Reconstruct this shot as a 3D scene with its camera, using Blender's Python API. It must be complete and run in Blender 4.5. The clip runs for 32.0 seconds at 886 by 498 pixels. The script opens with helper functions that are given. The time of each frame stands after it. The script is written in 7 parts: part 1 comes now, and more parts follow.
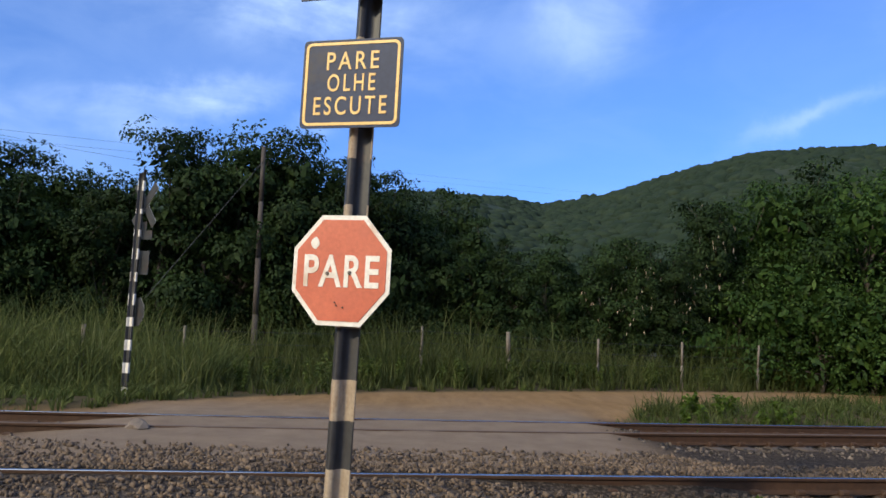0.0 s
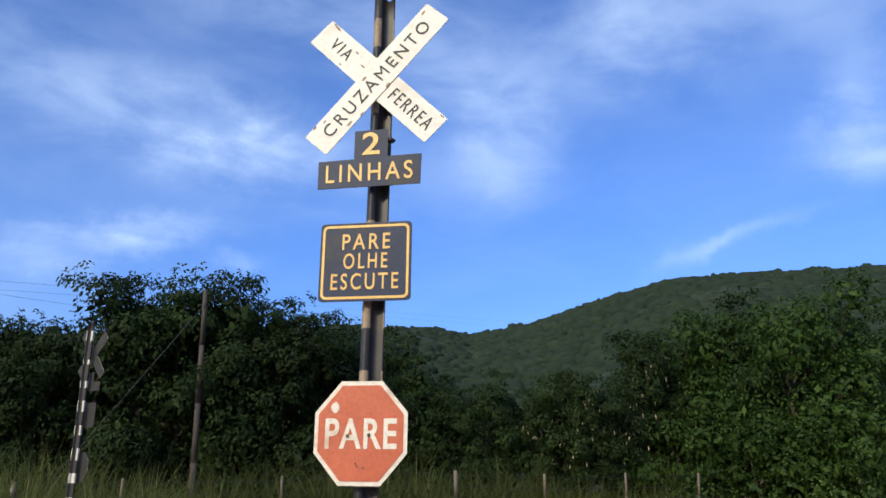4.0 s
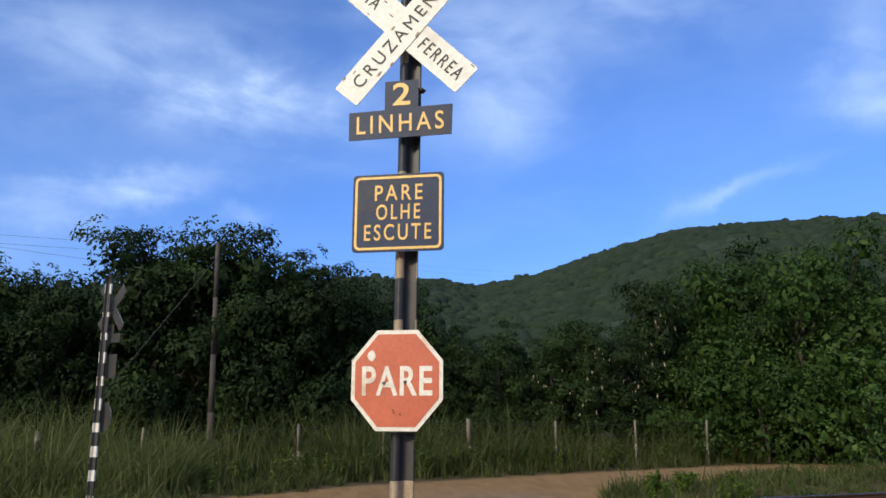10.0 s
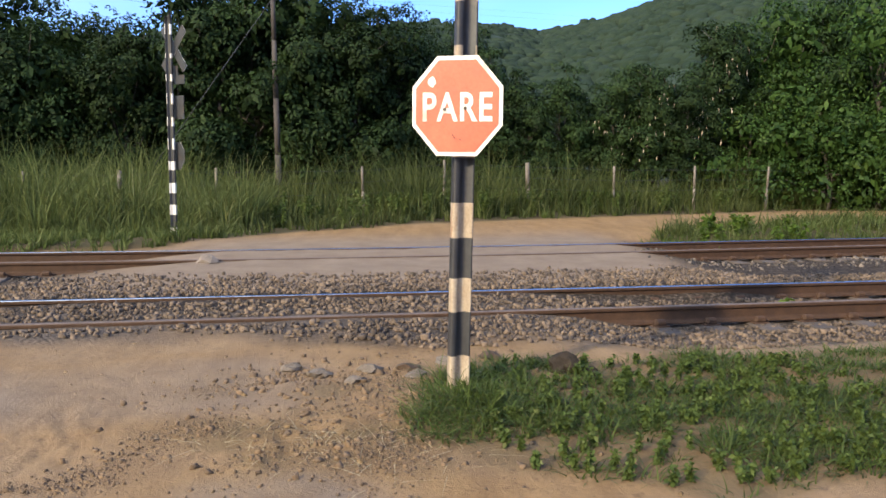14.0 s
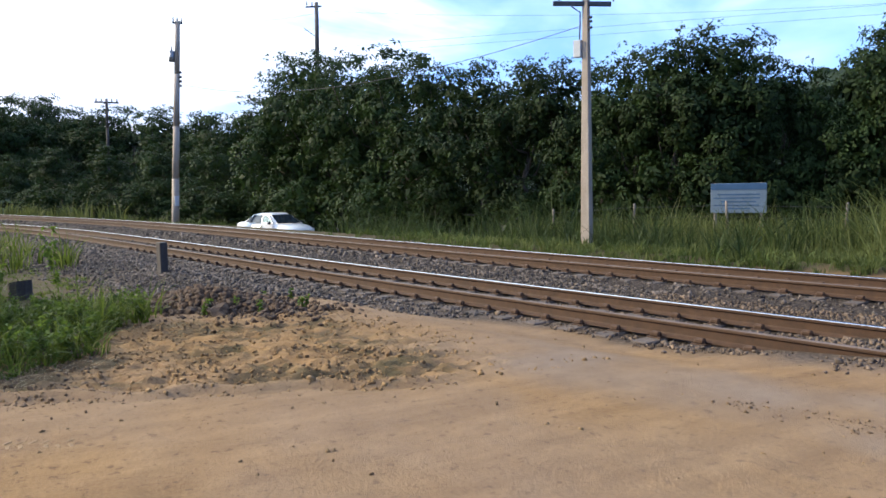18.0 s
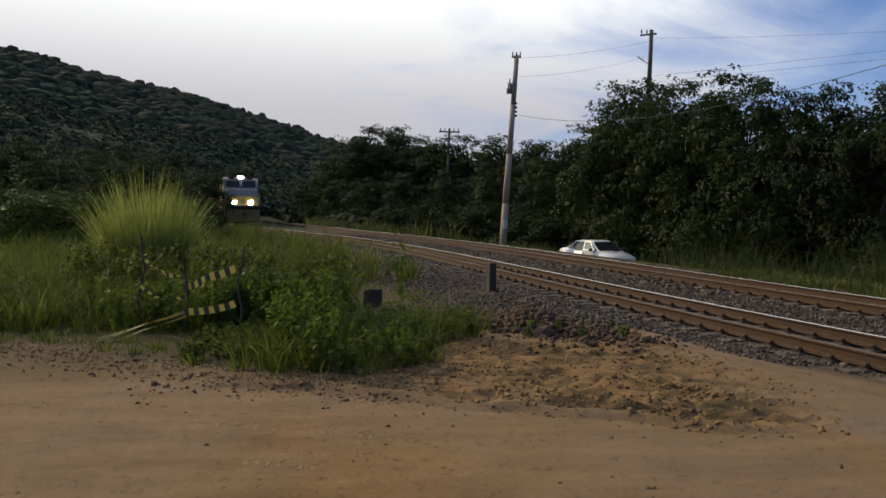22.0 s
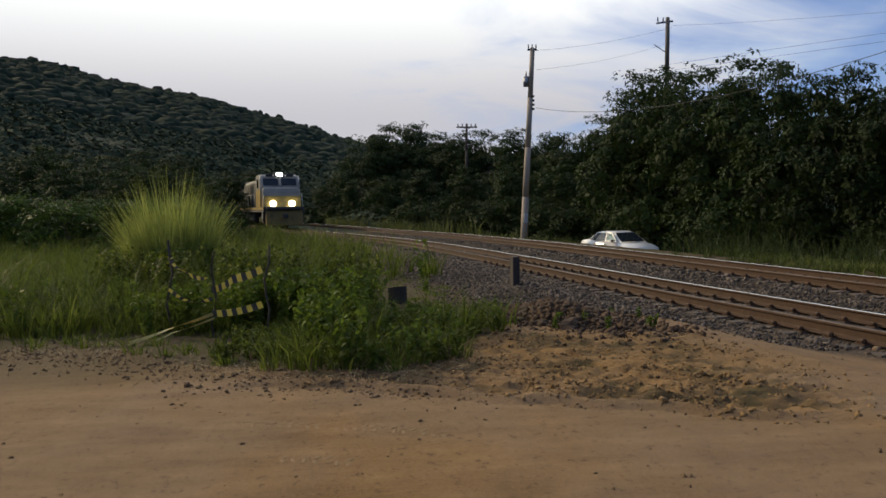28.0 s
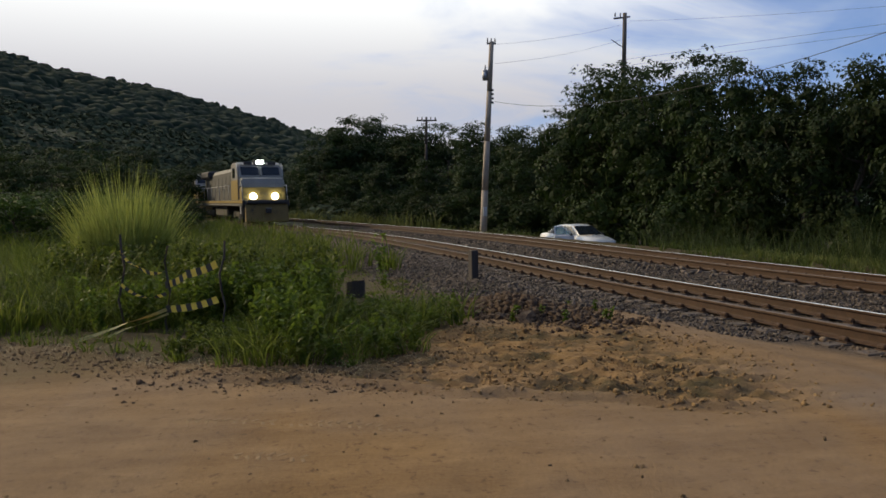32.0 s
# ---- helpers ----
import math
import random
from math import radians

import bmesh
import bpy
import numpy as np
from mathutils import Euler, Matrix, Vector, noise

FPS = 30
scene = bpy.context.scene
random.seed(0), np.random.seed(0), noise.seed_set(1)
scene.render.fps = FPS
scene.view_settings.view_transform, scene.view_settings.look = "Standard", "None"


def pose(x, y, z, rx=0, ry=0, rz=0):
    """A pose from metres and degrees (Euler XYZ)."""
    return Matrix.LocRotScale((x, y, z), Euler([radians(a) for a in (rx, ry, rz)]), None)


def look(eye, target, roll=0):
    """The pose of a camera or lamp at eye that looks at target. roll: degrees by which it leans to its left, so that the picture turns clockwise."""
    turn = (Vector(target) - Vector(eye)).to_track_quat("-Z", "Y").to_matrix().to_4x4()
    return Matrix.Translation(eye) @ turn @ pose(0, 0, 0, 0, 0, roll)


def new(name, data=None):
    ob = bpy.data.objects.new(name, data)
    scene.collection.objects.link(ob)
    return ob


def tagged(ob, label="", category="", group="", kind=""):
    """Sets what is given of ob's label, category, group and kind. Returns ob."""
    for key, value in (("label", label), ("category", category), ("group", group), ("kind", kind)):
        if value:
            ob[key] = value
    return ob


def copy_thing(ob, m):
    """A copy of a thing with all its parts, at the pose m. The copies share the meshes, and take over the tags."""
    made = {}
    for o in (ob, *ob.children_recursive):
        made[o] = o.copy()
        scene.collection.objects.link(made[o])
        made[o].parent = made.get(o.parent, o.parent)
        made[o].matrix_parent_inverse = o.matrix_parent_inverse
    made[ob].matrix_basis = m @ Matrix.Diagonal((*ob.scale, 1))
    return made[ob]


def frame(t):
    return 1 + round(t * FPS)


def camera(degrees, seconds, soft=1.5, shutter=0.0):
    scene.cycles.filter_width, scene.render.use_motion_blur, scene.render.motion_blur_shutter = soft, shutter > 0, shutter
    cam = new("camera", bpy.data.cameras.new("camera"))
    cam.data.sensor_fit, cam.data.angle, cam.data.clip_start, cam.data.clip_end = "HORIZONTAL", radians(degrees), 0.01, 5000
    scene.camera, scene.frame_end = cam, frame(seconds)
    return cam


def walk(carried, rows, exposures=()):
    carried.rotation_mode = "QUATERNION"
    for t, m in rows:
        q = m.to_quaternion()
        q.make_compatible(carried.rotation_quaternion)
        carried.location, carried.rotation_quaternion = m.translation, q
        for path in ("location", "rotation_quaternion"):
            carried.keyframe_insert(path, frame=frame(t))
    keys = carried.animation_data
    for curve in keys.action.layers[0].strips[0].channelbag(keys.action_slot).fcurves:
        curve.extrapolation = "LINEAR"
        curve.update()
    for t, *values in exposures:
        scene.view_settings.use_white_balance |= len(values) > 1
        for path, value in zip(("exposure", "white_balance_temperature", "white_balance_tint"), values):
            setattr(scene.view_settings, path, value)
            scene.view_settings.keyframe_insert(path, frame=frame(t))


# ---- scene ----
cam = camera(59.22, 32.0, soft=1.6)
PATH = [
    (0.0, pose(0.704, 0.818, 1.452, 95.71, -2.85, -2.04)),
    (0.5, pose(0.641, 0.731, 1.487, 98.53, -2.57, -1.71)),
    (1.0, pose(0.487, 0.657, 1.503, 101.09, -0.69, -2.92)),
    (1.5, pose(0.395, 0.564, 1.516, 101.42, -0.96, -4.28)),
    (2.0, pose(0.385, 0.551, 1.533, 104.95, -2.22, -3.65)),
    (2.5, pose(0.384, 0.528, 1.531, 105.44, -2.92, -2.97)),
    (4.5, pose(0.121, 0.310, 1.556, 105.59, -0.02, -8.07)),
    (5.0, pose(0.049, 0.308, 1.565, 107.84, 0.16, -8.20)),
    (5.5, pose(0.049, 0.322, 1.566, 108.25, -0.06, -7.71)),
    (6.0, pose(0.061, 0.302, 1.567, 109.12, 0.53, -7.14)),
    (6.5, pose(0.063, 0.295, 1.569, 109.36, 0.84, -6.54)),
    (7.0, pose(0.060, 0.303, 1.563, 107.94, 0.82, -6.15)),
    (7.5, pose(0.056, 0.304, 1.564, 108.57, 0.23, -6.36)),
    (8.0, pose(0.047, 0.300, 1.558, 107.70, 0.80, -4.47)),
    (8.5, pose(0.051, 0.311, 1.552, 106.39, 1.04, -3.61)),
    (9.0, pose(0.063, 0.316, 1.544, 104.68, 1.09, -4.88)),
    (9.5, pose(0.063, 0.318, 1.532, 102.87, 0.59, -6.43)),
    (10.0, pose(0.060, 0.323, 1.527, 101.94, -0.24, -6.55)),
    (10.5, pose(0.064, 0.344, 1.555, 106.26, -0.39, -6.15)),
    (11.0, pose(0.060, 0.315, 1.563, 108.36, -0.32, -6.21)),
    (11.5, pose(0.055, 0.307, 1.555, 107.63, -0.58, -6.30)),
    (12.0, pose(0.049, 0.290, 1.528, 103.78, -1.32, -5.97)),
    (12.5, pose(0.043, 0.262, 1.472, 97.12, -2.35, -5.14)),
    (13.0, pose(0.053, 0.257, 1.416, 89.17, -2.58, -4.23)),
    (13.5, pose(0.059, 0.285, 1.400, 85.00, -1.35, -2.92)),
    (15.5, pose(0.053, 0.280, 1.386, 82.60, -1.46, 2.00)),
    (16.0, pose(0.009, 0.269, 1.395, 82.62, -0.82, 10.63)),
    (16.5, pose(-0.027, 0.203, 1.418, 82.67, 0.02, 25.86)),
    (17.0, pose(-0.040, 0.140, 1.459, 83.46, 1.06, 43.25)),
    (17.5, pose(-0.012, 0.106, 1.464, 84.42, 1.48, 52.31)),
    (18.0, pose(-0.047, 0.069, 1.488, 85.50, 1.07, 59.76)),
    (18.5, pose(-0.149, 0.005, 1.504, 86.33, -0.16, 67.69)),
    (19.0, pose(-0.112, 0.005, 1.489, 87.80, -0.04, 72.62)),
    (19.5, pose(-0.039, 0.012, 1.497, 88.79, 0.48, 78.21)),
    (20.0, pose(-0.015, 0.017, 1.504, 89.55, -1.37, 79.77)),
    (20.5, pose(-0.032, 0.001, 1.488, 89.21, -1.60, 80.41)),
    (21.0, pose(-0.028, -0.001, 1.500, 88.81, -1.56, 81.78)),
    (21.5, pose(-0.018, -0.010, 1.502, 88.80, -1.80, 82.02)),
    (22.0, pose(-0.023, -0.017, 1.502, 87.51, -1.04, 83.06)),
    (22.5, pose(0.014, 0.012, 1.497, 88.22, -0.78, 82.13)),
    (23.0, pose(-0.001, 0.003, 1.490, 88.06, -1.09, 81.96)),
    (23.5, pose(-0.032, 0.005, 1.495, 87.73, -0.50, 81.08)),
    (24.0, pose(-0.030, 0.007, 1.496, 87.26, -0.24, 80.93)),
    (24.5, pose(-0.037, 0.021, 1.493, 87.59, -0.04, 79.88)),
    (25.0, pose(-0.044, 0.004, 1.491, 87.70, 1.07, 78.72)),
    (25.5, pose(-0.013, -0.027, 1.493, 87.37, 0.74, 82.20)),
    (26.0, pose(0.007, -0.054, 1.494, 87.42, 0.55, 84.85)),
    (26.5, pose(0.001, -0.054, 1.490, 86.80, 1.20, 85.27)),
    (28.5, pose(-0.028, -0.066, 1.493, 87.41, 0.46, 83.87)),
    (29.0, pose(-0.038, -0.049, 1.495, 87.33, 0.36, 83.04)),
    (29.5, pose(-0.046, -0.058, 1.493, 87.16, 0.26, 82.66)),
    (30.0, pose(-0.010, -0.049, 1.497, 86.98, 0.15, 82.51)),
    (30.5, pose(-0.008, -0.043, 1.500, 86.95, 0.38, 82.12)),
    (31.0, pose(-0.012, -0.041, 1.496, 86.83, 0.42, 81.99)),
    (31.5, pose(-0.020, -0.040, 1.497, 86.98, 0.39, 81.83)),
    (32.0, pose(-0.021, -0.035, 1.498, 86.69, 0.71, 81.55)),
]
EXPOSURE = [(0.0, -0.25, 5350, 4), (2.5, -0.3, 5400, 4), (4.5, -0.32, 5400, 4), (12.0, -0.35, 5400, 4), (13.0, -0.35, 5500, 4), (13.5, 0.3, 5700, 4), (15.5, 1.0, 4450, 9), (16.0, 1.08, 4450, 9),
            (17.0, 1.1, 4600, 9), (17.5, 1.0, 4950, 8), (18.0, 0.65, 5450, 4), (18.5, 0.0, 6200, 4), (19.0, -0.4, 6350, 4), (20.0, -0.68, 6450, 4), (32.0, -0.62, 6450, 4)]
walk(cam, PATH, EXPOSURE)

# ---- sky and sun ----
SUN_AZ, SUN_EL = 139.0, 25.5          # degrees; azimuth counted from +y towards -x
SUN_DIR = Vector((-math.sin(radians(SUN_AZ)) * math.cos(radians(SUN_EL)),
                  math.cos(radians(SUN_AZ)) * math.cos(radians(SUN_EL)), math.sin(radians(SUN_EL))))
# middle of the thin bright cloud veil
VEIL_DIR = Vector((-0.757, -0.511, 0.407))
SKY_STRENGTH = 0.165
SUN_STRENGTH = 4.3


def build_world():
    w = bpy.data.worlds.new("sky")
    scene.world = w
    w.use_nodes = True
    nt = w.node_tree
    nt.nodes.clear()
    N = nt.nodes.new
    L = nt.links.new
    out, bg = N("ShaderNodeOutputWorld"), N("ShaderNodeBackground")
    sky = N("ShaderNodeTexSky")
    sky.sky_type, sky.sun_disc = 'NISHITA', False
    sky.sun_elevation = radians(SUN_EL)
    sky.sun_rotation = math.atan2(SUN_DIR.x, SUN_DIR.y)
    sky.air_density, sky.dust_density, sky.ozone_density = 1.0, 0.3, 3.0
    tc = N("ShaderNodeTexCoord")
    sep = N("ShaderNodeSeparateXYZ")
    L(tc.outputs["Generated"], sep.inputs[0])

    def mth(op, a, b=None, c=None, clamp=False):
        n = N("ShaderNodeMath")
        n.operation, n.use_clamp = op, clamp
        for k, v in enumerate((a, b, c)):
            if v is None:
                continue
            if isinstance(v, (int, float)):
                n.inputs[k].default_value = v
            else:
                L(v, n.inputs[k])
        return n.outputs[0]

    def smooth(v, lo, hi):
        n = N("ShaderNodeMapRange")
        n.interpolation_type = 'SMOOTHSTEP'
        L(v, n.inputs[0])
        n.inputs[1].default_value, n.inputs[2].default_value = lo, hi
        return n.outputs[0]

    # broken cloud: noise on a flat layer seen in perspective
    up = mth('ADD', mth('MAXIMUM', sep.outputs[2], 0.0), 0.16)
    px, py = mth('DIVIDE', sep.outputs[0], up), mth('DIVIDE', sep.outputs[1], up)
    comb = N("ShaderNodeCombineXYZ")
    L(px, comb.inputs[0])
    L(py, comb.inputs[1])
    mp = N("ShaderNodeMapping")
    L(comb.outputs[0], mp.inputs[0])
    mp.inputs["Rotation"].default_value = (0, 0, radians(8))
    mp.inputs["Scale"].default_value = (1.0, 0.72, 1.0)
    mp.inputs["Location"].default_value = (2.32, 1.9, 0.0)
    n2 = N("ShaderNodeTexNoise")
    L(mp.outputs[0], n2.inputs["Vector"])
    n2.inputs["Scale"].default_value, n2.inputs["Detail"].default_value = 0.85, 4.0
    n2.inputs["Distortion"].default_value = 0.8
    # streaks of high cloud: azimuth, elevation, half length, half width and slope in degrees, thickness
    azim = mth('MULTIPLY', mth('ARCTAN2', mth('MULTIPLY', sep.outputs[0], -1.0), sep.outputs[1]), 57.2958)
    elev = mth('MULTIPLY', mth('ARCSINE', sep.outputs[2]), 57.2958)
    nw = N("ShaderNodeTexNoise")
    L(tc.outputs["Generated"], nw.inputs["Vector"])
    nw.inputs["Scale"].default_value, nw.inputs["Detail"].default_value, nw.inputs["Roughness"].default_value = 5.0, 7.0, 0.6
    csep = N("ShaderNodeSeparateColor")
    L(nw.outputs["Color"], csep.inputs[0])
    waz = mth('MULTIPLY_ADD', mth('SUBTRACT', csep.outputs[0], 0.5), 14.0, azim)
    wel = mth('MULTIPLY_ADD', mth('SUBTRACT', csep.outputs[1], 0.5), 7.0, elev)
    streaks = 0.07
    for a0, e0, half, wide, slope, thick in ((9.4, 22.2, 4.6, 1.7, -7, 0.9), (13.6, 22.9, 12.8, 3.3, -10, 0.55), (16.8, 14.6, 5.0, 1.0, 12, 0.85), (9.7, 33.5, 15.6, 3.0, -6, 0.4),
                                             (-22.1, 29.6, 6.0, 3.4, 8, 0.5), (-36.1, 30.9, 5.0, 3.0, -18, 0.3), (-10.8, 22.8, 3.6, 3.0, -38, 0.6), (-6.0, 28.0, 5.0, 2.5, -10, 0.4), (-37.2, 22.8, 2.2, 3.3, -14, 0.5),
                                             (-38.5, 18.8, 2.6, 0.9, -12, 0.45), (-27.7, 14.7, 4.6, 0.6, 19, 0.35), (8.7, 13.4, 1.6, 0.7, 3, 0.4), (40.0, 12.0, 13.0, 4.5, 4, 0.6)):
        c, sn = math.cos(radians(slope)), math.sin(radians(slope))
        du = mth('MULTIPLY', mth('SUBTRACT', a0, waz), math.cos(radians(e0)))
        dv = mth('SUBTRACT', wel, e0)
        along = mth('ADD', mth('MULTIPLY', du, c / half), mth('MULTIPLY', dv, sn / half))
        across = mth('ADD', mth('MULTIPLY', du, -sn / wide), mth('MULTIPLY', dv, c / wide))
        far = mth('ADD', mth('MULTIPLY', along, along), mth('MULTIPLY', across, across))
        streaks = mth('MULTIPLY_ADD', mth('EXPONENT', mth('MULTIPLY', far, -0.8)), thick, streaks)
    mf = N("ShaderNodeMapping")
    mf.inputs["Scale"].default_value = (1.0, 1.0, 2.4)
    mf.inputs["Rotation"].default_value = (0, radians(14), 0)
    L(tc.outputs["Generated"], mf.inputs[0])
    nf = N("ShaderNodeTexNoise")
    L(mf.outputs[0], nf.inputs["Vector"])
    nf.inputs["Scale"].default_value, nf.inputs["Detail"].default_value = 6.0, 9.0
    nf.inputs["Roughness"].default_value, nf.inputs["Distortion"].default_value = 0.52, 0.35
    fibres = mth('MULTIPLY_ADD', smooth(nf.outputs[0], 0.30, 0.68), 0.75, 0.25)
    broken = mth('MULTIPLY', smooth(n2.outputs[0], 0.40, 0.74), smooth(mth('ABSOLUTE', mth('ADD', azim, 8.0)), 36.0, 54.0))
    wisps = mth('MULTIPLY', mth('MAXIMUM', streaks, broken), fibres)
    # thin veil that brightens round the sun
    dot = N("ShaderNodeVectorMath")
    dot.operation = 'DOT_PRODUCT'
    L(tc.outputs["Generated"], dot.inputs[0])
    dot.inputs[1].default_value = VEIL_DIR
    n3 = N("ShaderNodeTexNoise")
    L(mp.outputs[0], n3.inputs["Vector"])
    n3.inputs["Scale"].default_value, n3.inputs["Detail"].default_value = 1.3, 7.0
    n3.inputs["Roughness"].default_value, n3.inputs["Distortion"].default_value = 0.58, 0.6
    veil = smooth(mth('ADD', dot.outputs["Value"], mth('MULTIPLY', mth('SUBTRACT', n3.outputs[0], 0.5), 0.85)), 0.38, 0.78)
    haze = mth('MULTIPLY', smooth(sep.outputs[2], 0.30, 0.0), 0.08)
    mix1 = N("ShaderNodeMix")
    mix1.data_type = 'RGBA'
    L(mth('ADD', mth('MULTIPLY', wisps, 0.95), haze, clamp=True), mix1.inputs["Factor"])
    hs = N("ShaderNodeHueSaturation")
    hs.inputs["Saturation"].default_value, hs.inputs["Value"].default_value = 0.95, 1.0
    L(sky.outputs[0], hs.inputs["Color"])
    tint = N("ShaderNodeMix")
    tint.data_type, tint.blend_type = 'RGBA', 'MULTIPLY'
    tint.inputs["Factor"].default_value = 1.0
    L(hs.outputs[0], tint.inputs["A"])
    deep = N("ShaderNodeMix")
    deep.data_type = 'RGBA'
    L(smooth(sep.outputs[2], 0.0, 0.42), deep.inputs["Factor"])
    deep.inputs["A"].default_value = (0.48, 0.63, 1.06, 1)
    deep.inputs["B"].default_value = (0.78, 0.88, 1.26, 1)
    L(deep.outputs["Result"], tint.inputs["B"])
    L(tint.outputs["Result"], mix1.inputs["A"])
    mix1.inputs["B"].default_value = (6.2, 6.8, 8.2, 1)
    mix2 = N("ShaderNodeMix")
    mix2.data_type = 'RGBA'
    L(veil, mix2.inputs["Factor"])
    L(mix1.outputs["Result"], mix2.inputs["A"])
    lift = N("ShaderNodeMix")
    lift.data_type = 'RGBA'
    L(smooth(sep.outputs[2], 0.10, 0.34), lift.inputs["Factor"])
    lift.inputs["A"].default_value = (5.6, 5.3, 5.8, 1)
    lift.inputs["B"].default_value = (12.5, 12.2, 12.2, 1)
    L(lift.outputs["Result"], mix2.inputs["B"])
    L(mix2.outputs["Result"], bg.inputs["Color"])
    bg.inputs["Strength"].default_value = SKY_STRENGTH
    L(bg.outputs[0], out.inputs[0])


build_world()
sun_data = bpy.data.lights.new("sun", 'SUN')
sun_data.energy, sun_data.angle, sun_data.color = SUN_STRENGTH, radians(2.0), (1.0, 0.75, 0.45)
sun = new("sun", sun_data)
sun.matrix_world = look(SUN_DIR * 60, (0, 0, 0))


# ---- materials ----
def nodes_of(name):
    m = bpy.data.materials.new(name)
    m.use_nodes = True
    nt = m.node_tree
    return m, nt, nt.nodes["Principled BSDF"], nt.nodes.new, nt.links.new


def ramp(nt, fac, stops):
    n = nt.nodes.new("ShaderNodeValToRGB")
    e = n.color_ramp.elements
    while len(e) < len(stops):
        e.new(0.5)
    for k, (p, c) in enumerate(stops):
        e[k].position, e[k].color = p, (*c, 1)
    nt.links.new(fac, n.inputs[0])
    return n.outputs[0]


def noise_tex(nt, scale, detail=4.0, rough=0.55, coord="Object", stretch=None):
    tc = nt.nodes.new("ShaderNodeTexCoord")
    n = nt.nodes.new("ShaderNodeTexNoise")
    n.inputs["Scale"].default_value, n.inputs["Detail"].default_value = scale, detail
    n.inputs["Roughness"].default_value = rough
    if stretch:
        mp = nt.nodes.new("ShaderNodeMapping")
        mp.inputs["Scale"].default_value = stretch
        nt.links.new(tc.outputs[coord], mp.inputs[0])
        nt.links.new(mp.outputs[0], n.inputs["Vector"])
    else:
        nt.links.new(tc.outputs[coord], n.inputs["Vector"])
    return n.outputs[0]


def mixc(nt, fac, a, b, mode='MIX'):
    n = nt.nodes.new("ShaderNodeMix")
    n.data_type, n.blend_type = 'RGBA', mode
    for key, v in (("Factor", fac), ("A", a), ("B", b)):
        if isinstance(v, (int, float)):
            n.inputs[key].default_value = v
        elif isinstance(v, tuple):
            n.inputs[key].default_value = (*v, 1)
        else:
            nt.links.new(v, n.inputs[key])
    return n.outputs["Result"]


def bump(nt, bsdf, height, strength=0.4, dist=0.01):
    b = nt.nodes.new("ShaderNodeBump")
    b.inputs["Strength"].default_value, b.inputs["Distance"].default_value = strength, dist
    nt.links.new(height, b.inputs["Height"])
    nt.links.new(b.outputs[0], bsdf.inputs["Normal"])


def surface(name, a, b, scale=6.0, rough=0.8, metal=0.0, fine=60.0, bumps=0.3, dist=0.005, stain=None, stretch=None, spec=None, rnd=0.0, isl=0.0):
    """Two tones mixed by noise, an optional third tone as stains, and fine relief."""
    m, nt, p, N, L = nodes_of(name)
    n1 = noise_tex(nt, scale, 5.0, 0.6, stretch=stretch)
    col = ramp(nt, n1, ((0.3, a), (0.7, b)))
    n2 = noise_tex(nt, fine, 3.0, 0.6)
    col = mixc(nt, 0.25, col, ramp(nt, n2, ((0.3, tuple(0.55 * v for v in a)), (0.7, tuple(min(1, 1.3 * v) for v in b)))))
    if stain:
        s = noise_tex(nt, scale * 0.45, 6.0, 0.7, stretch=stretch)
        col = mixc(nt, ramp(nt, s, ((0.55, (0, 0, 0)), (0.68, (1, 1, 1)))), col, stain)
    if isl:
        geo = N("ShaderNodeNewGeometry")
        hi = N("ShaderNodeHueSaturation")
        mi = N("ShaderNodeMapRange")
        L(geo.outputs["Random Per Island"], mi.inputs[0])
        mi.inputs[3].default_value, mi.inputs[4].default_value = 1 - isl, 1 + isl
        L(mi.outputs[0], hi.inputs["Value"])
        L(col, hi.inputs["Color"])
        col = hi.outputs[0]
    if rnd:
        info = N("ShaderNodeObjectInfo")
        hs = N("ShaderNodeHueSaturation")
        mr = N("ShaderNodeMapRange")
        L(info.outputs["Random"], mr.inputs[0])
        mr.inputs[3].default_value, mr.inputs[4].default_value = 1 - rnd, 1 + rnd
        L(mr.outputs[0], hs.inputs["Value"])
        L(col, hs.inputs["Color"])
        col = hs.outputs[0]
    L(col, p.inputs["Base Color"])
    p.inputs["Roughness"].default_value, p.inputs["Metallic"].default_value = rough, metal
    if spec is not None:
        p.inputs["Specular IOR Level"].default_value = spec
    bump(nt, p, n2, bumps, dist)
    return m


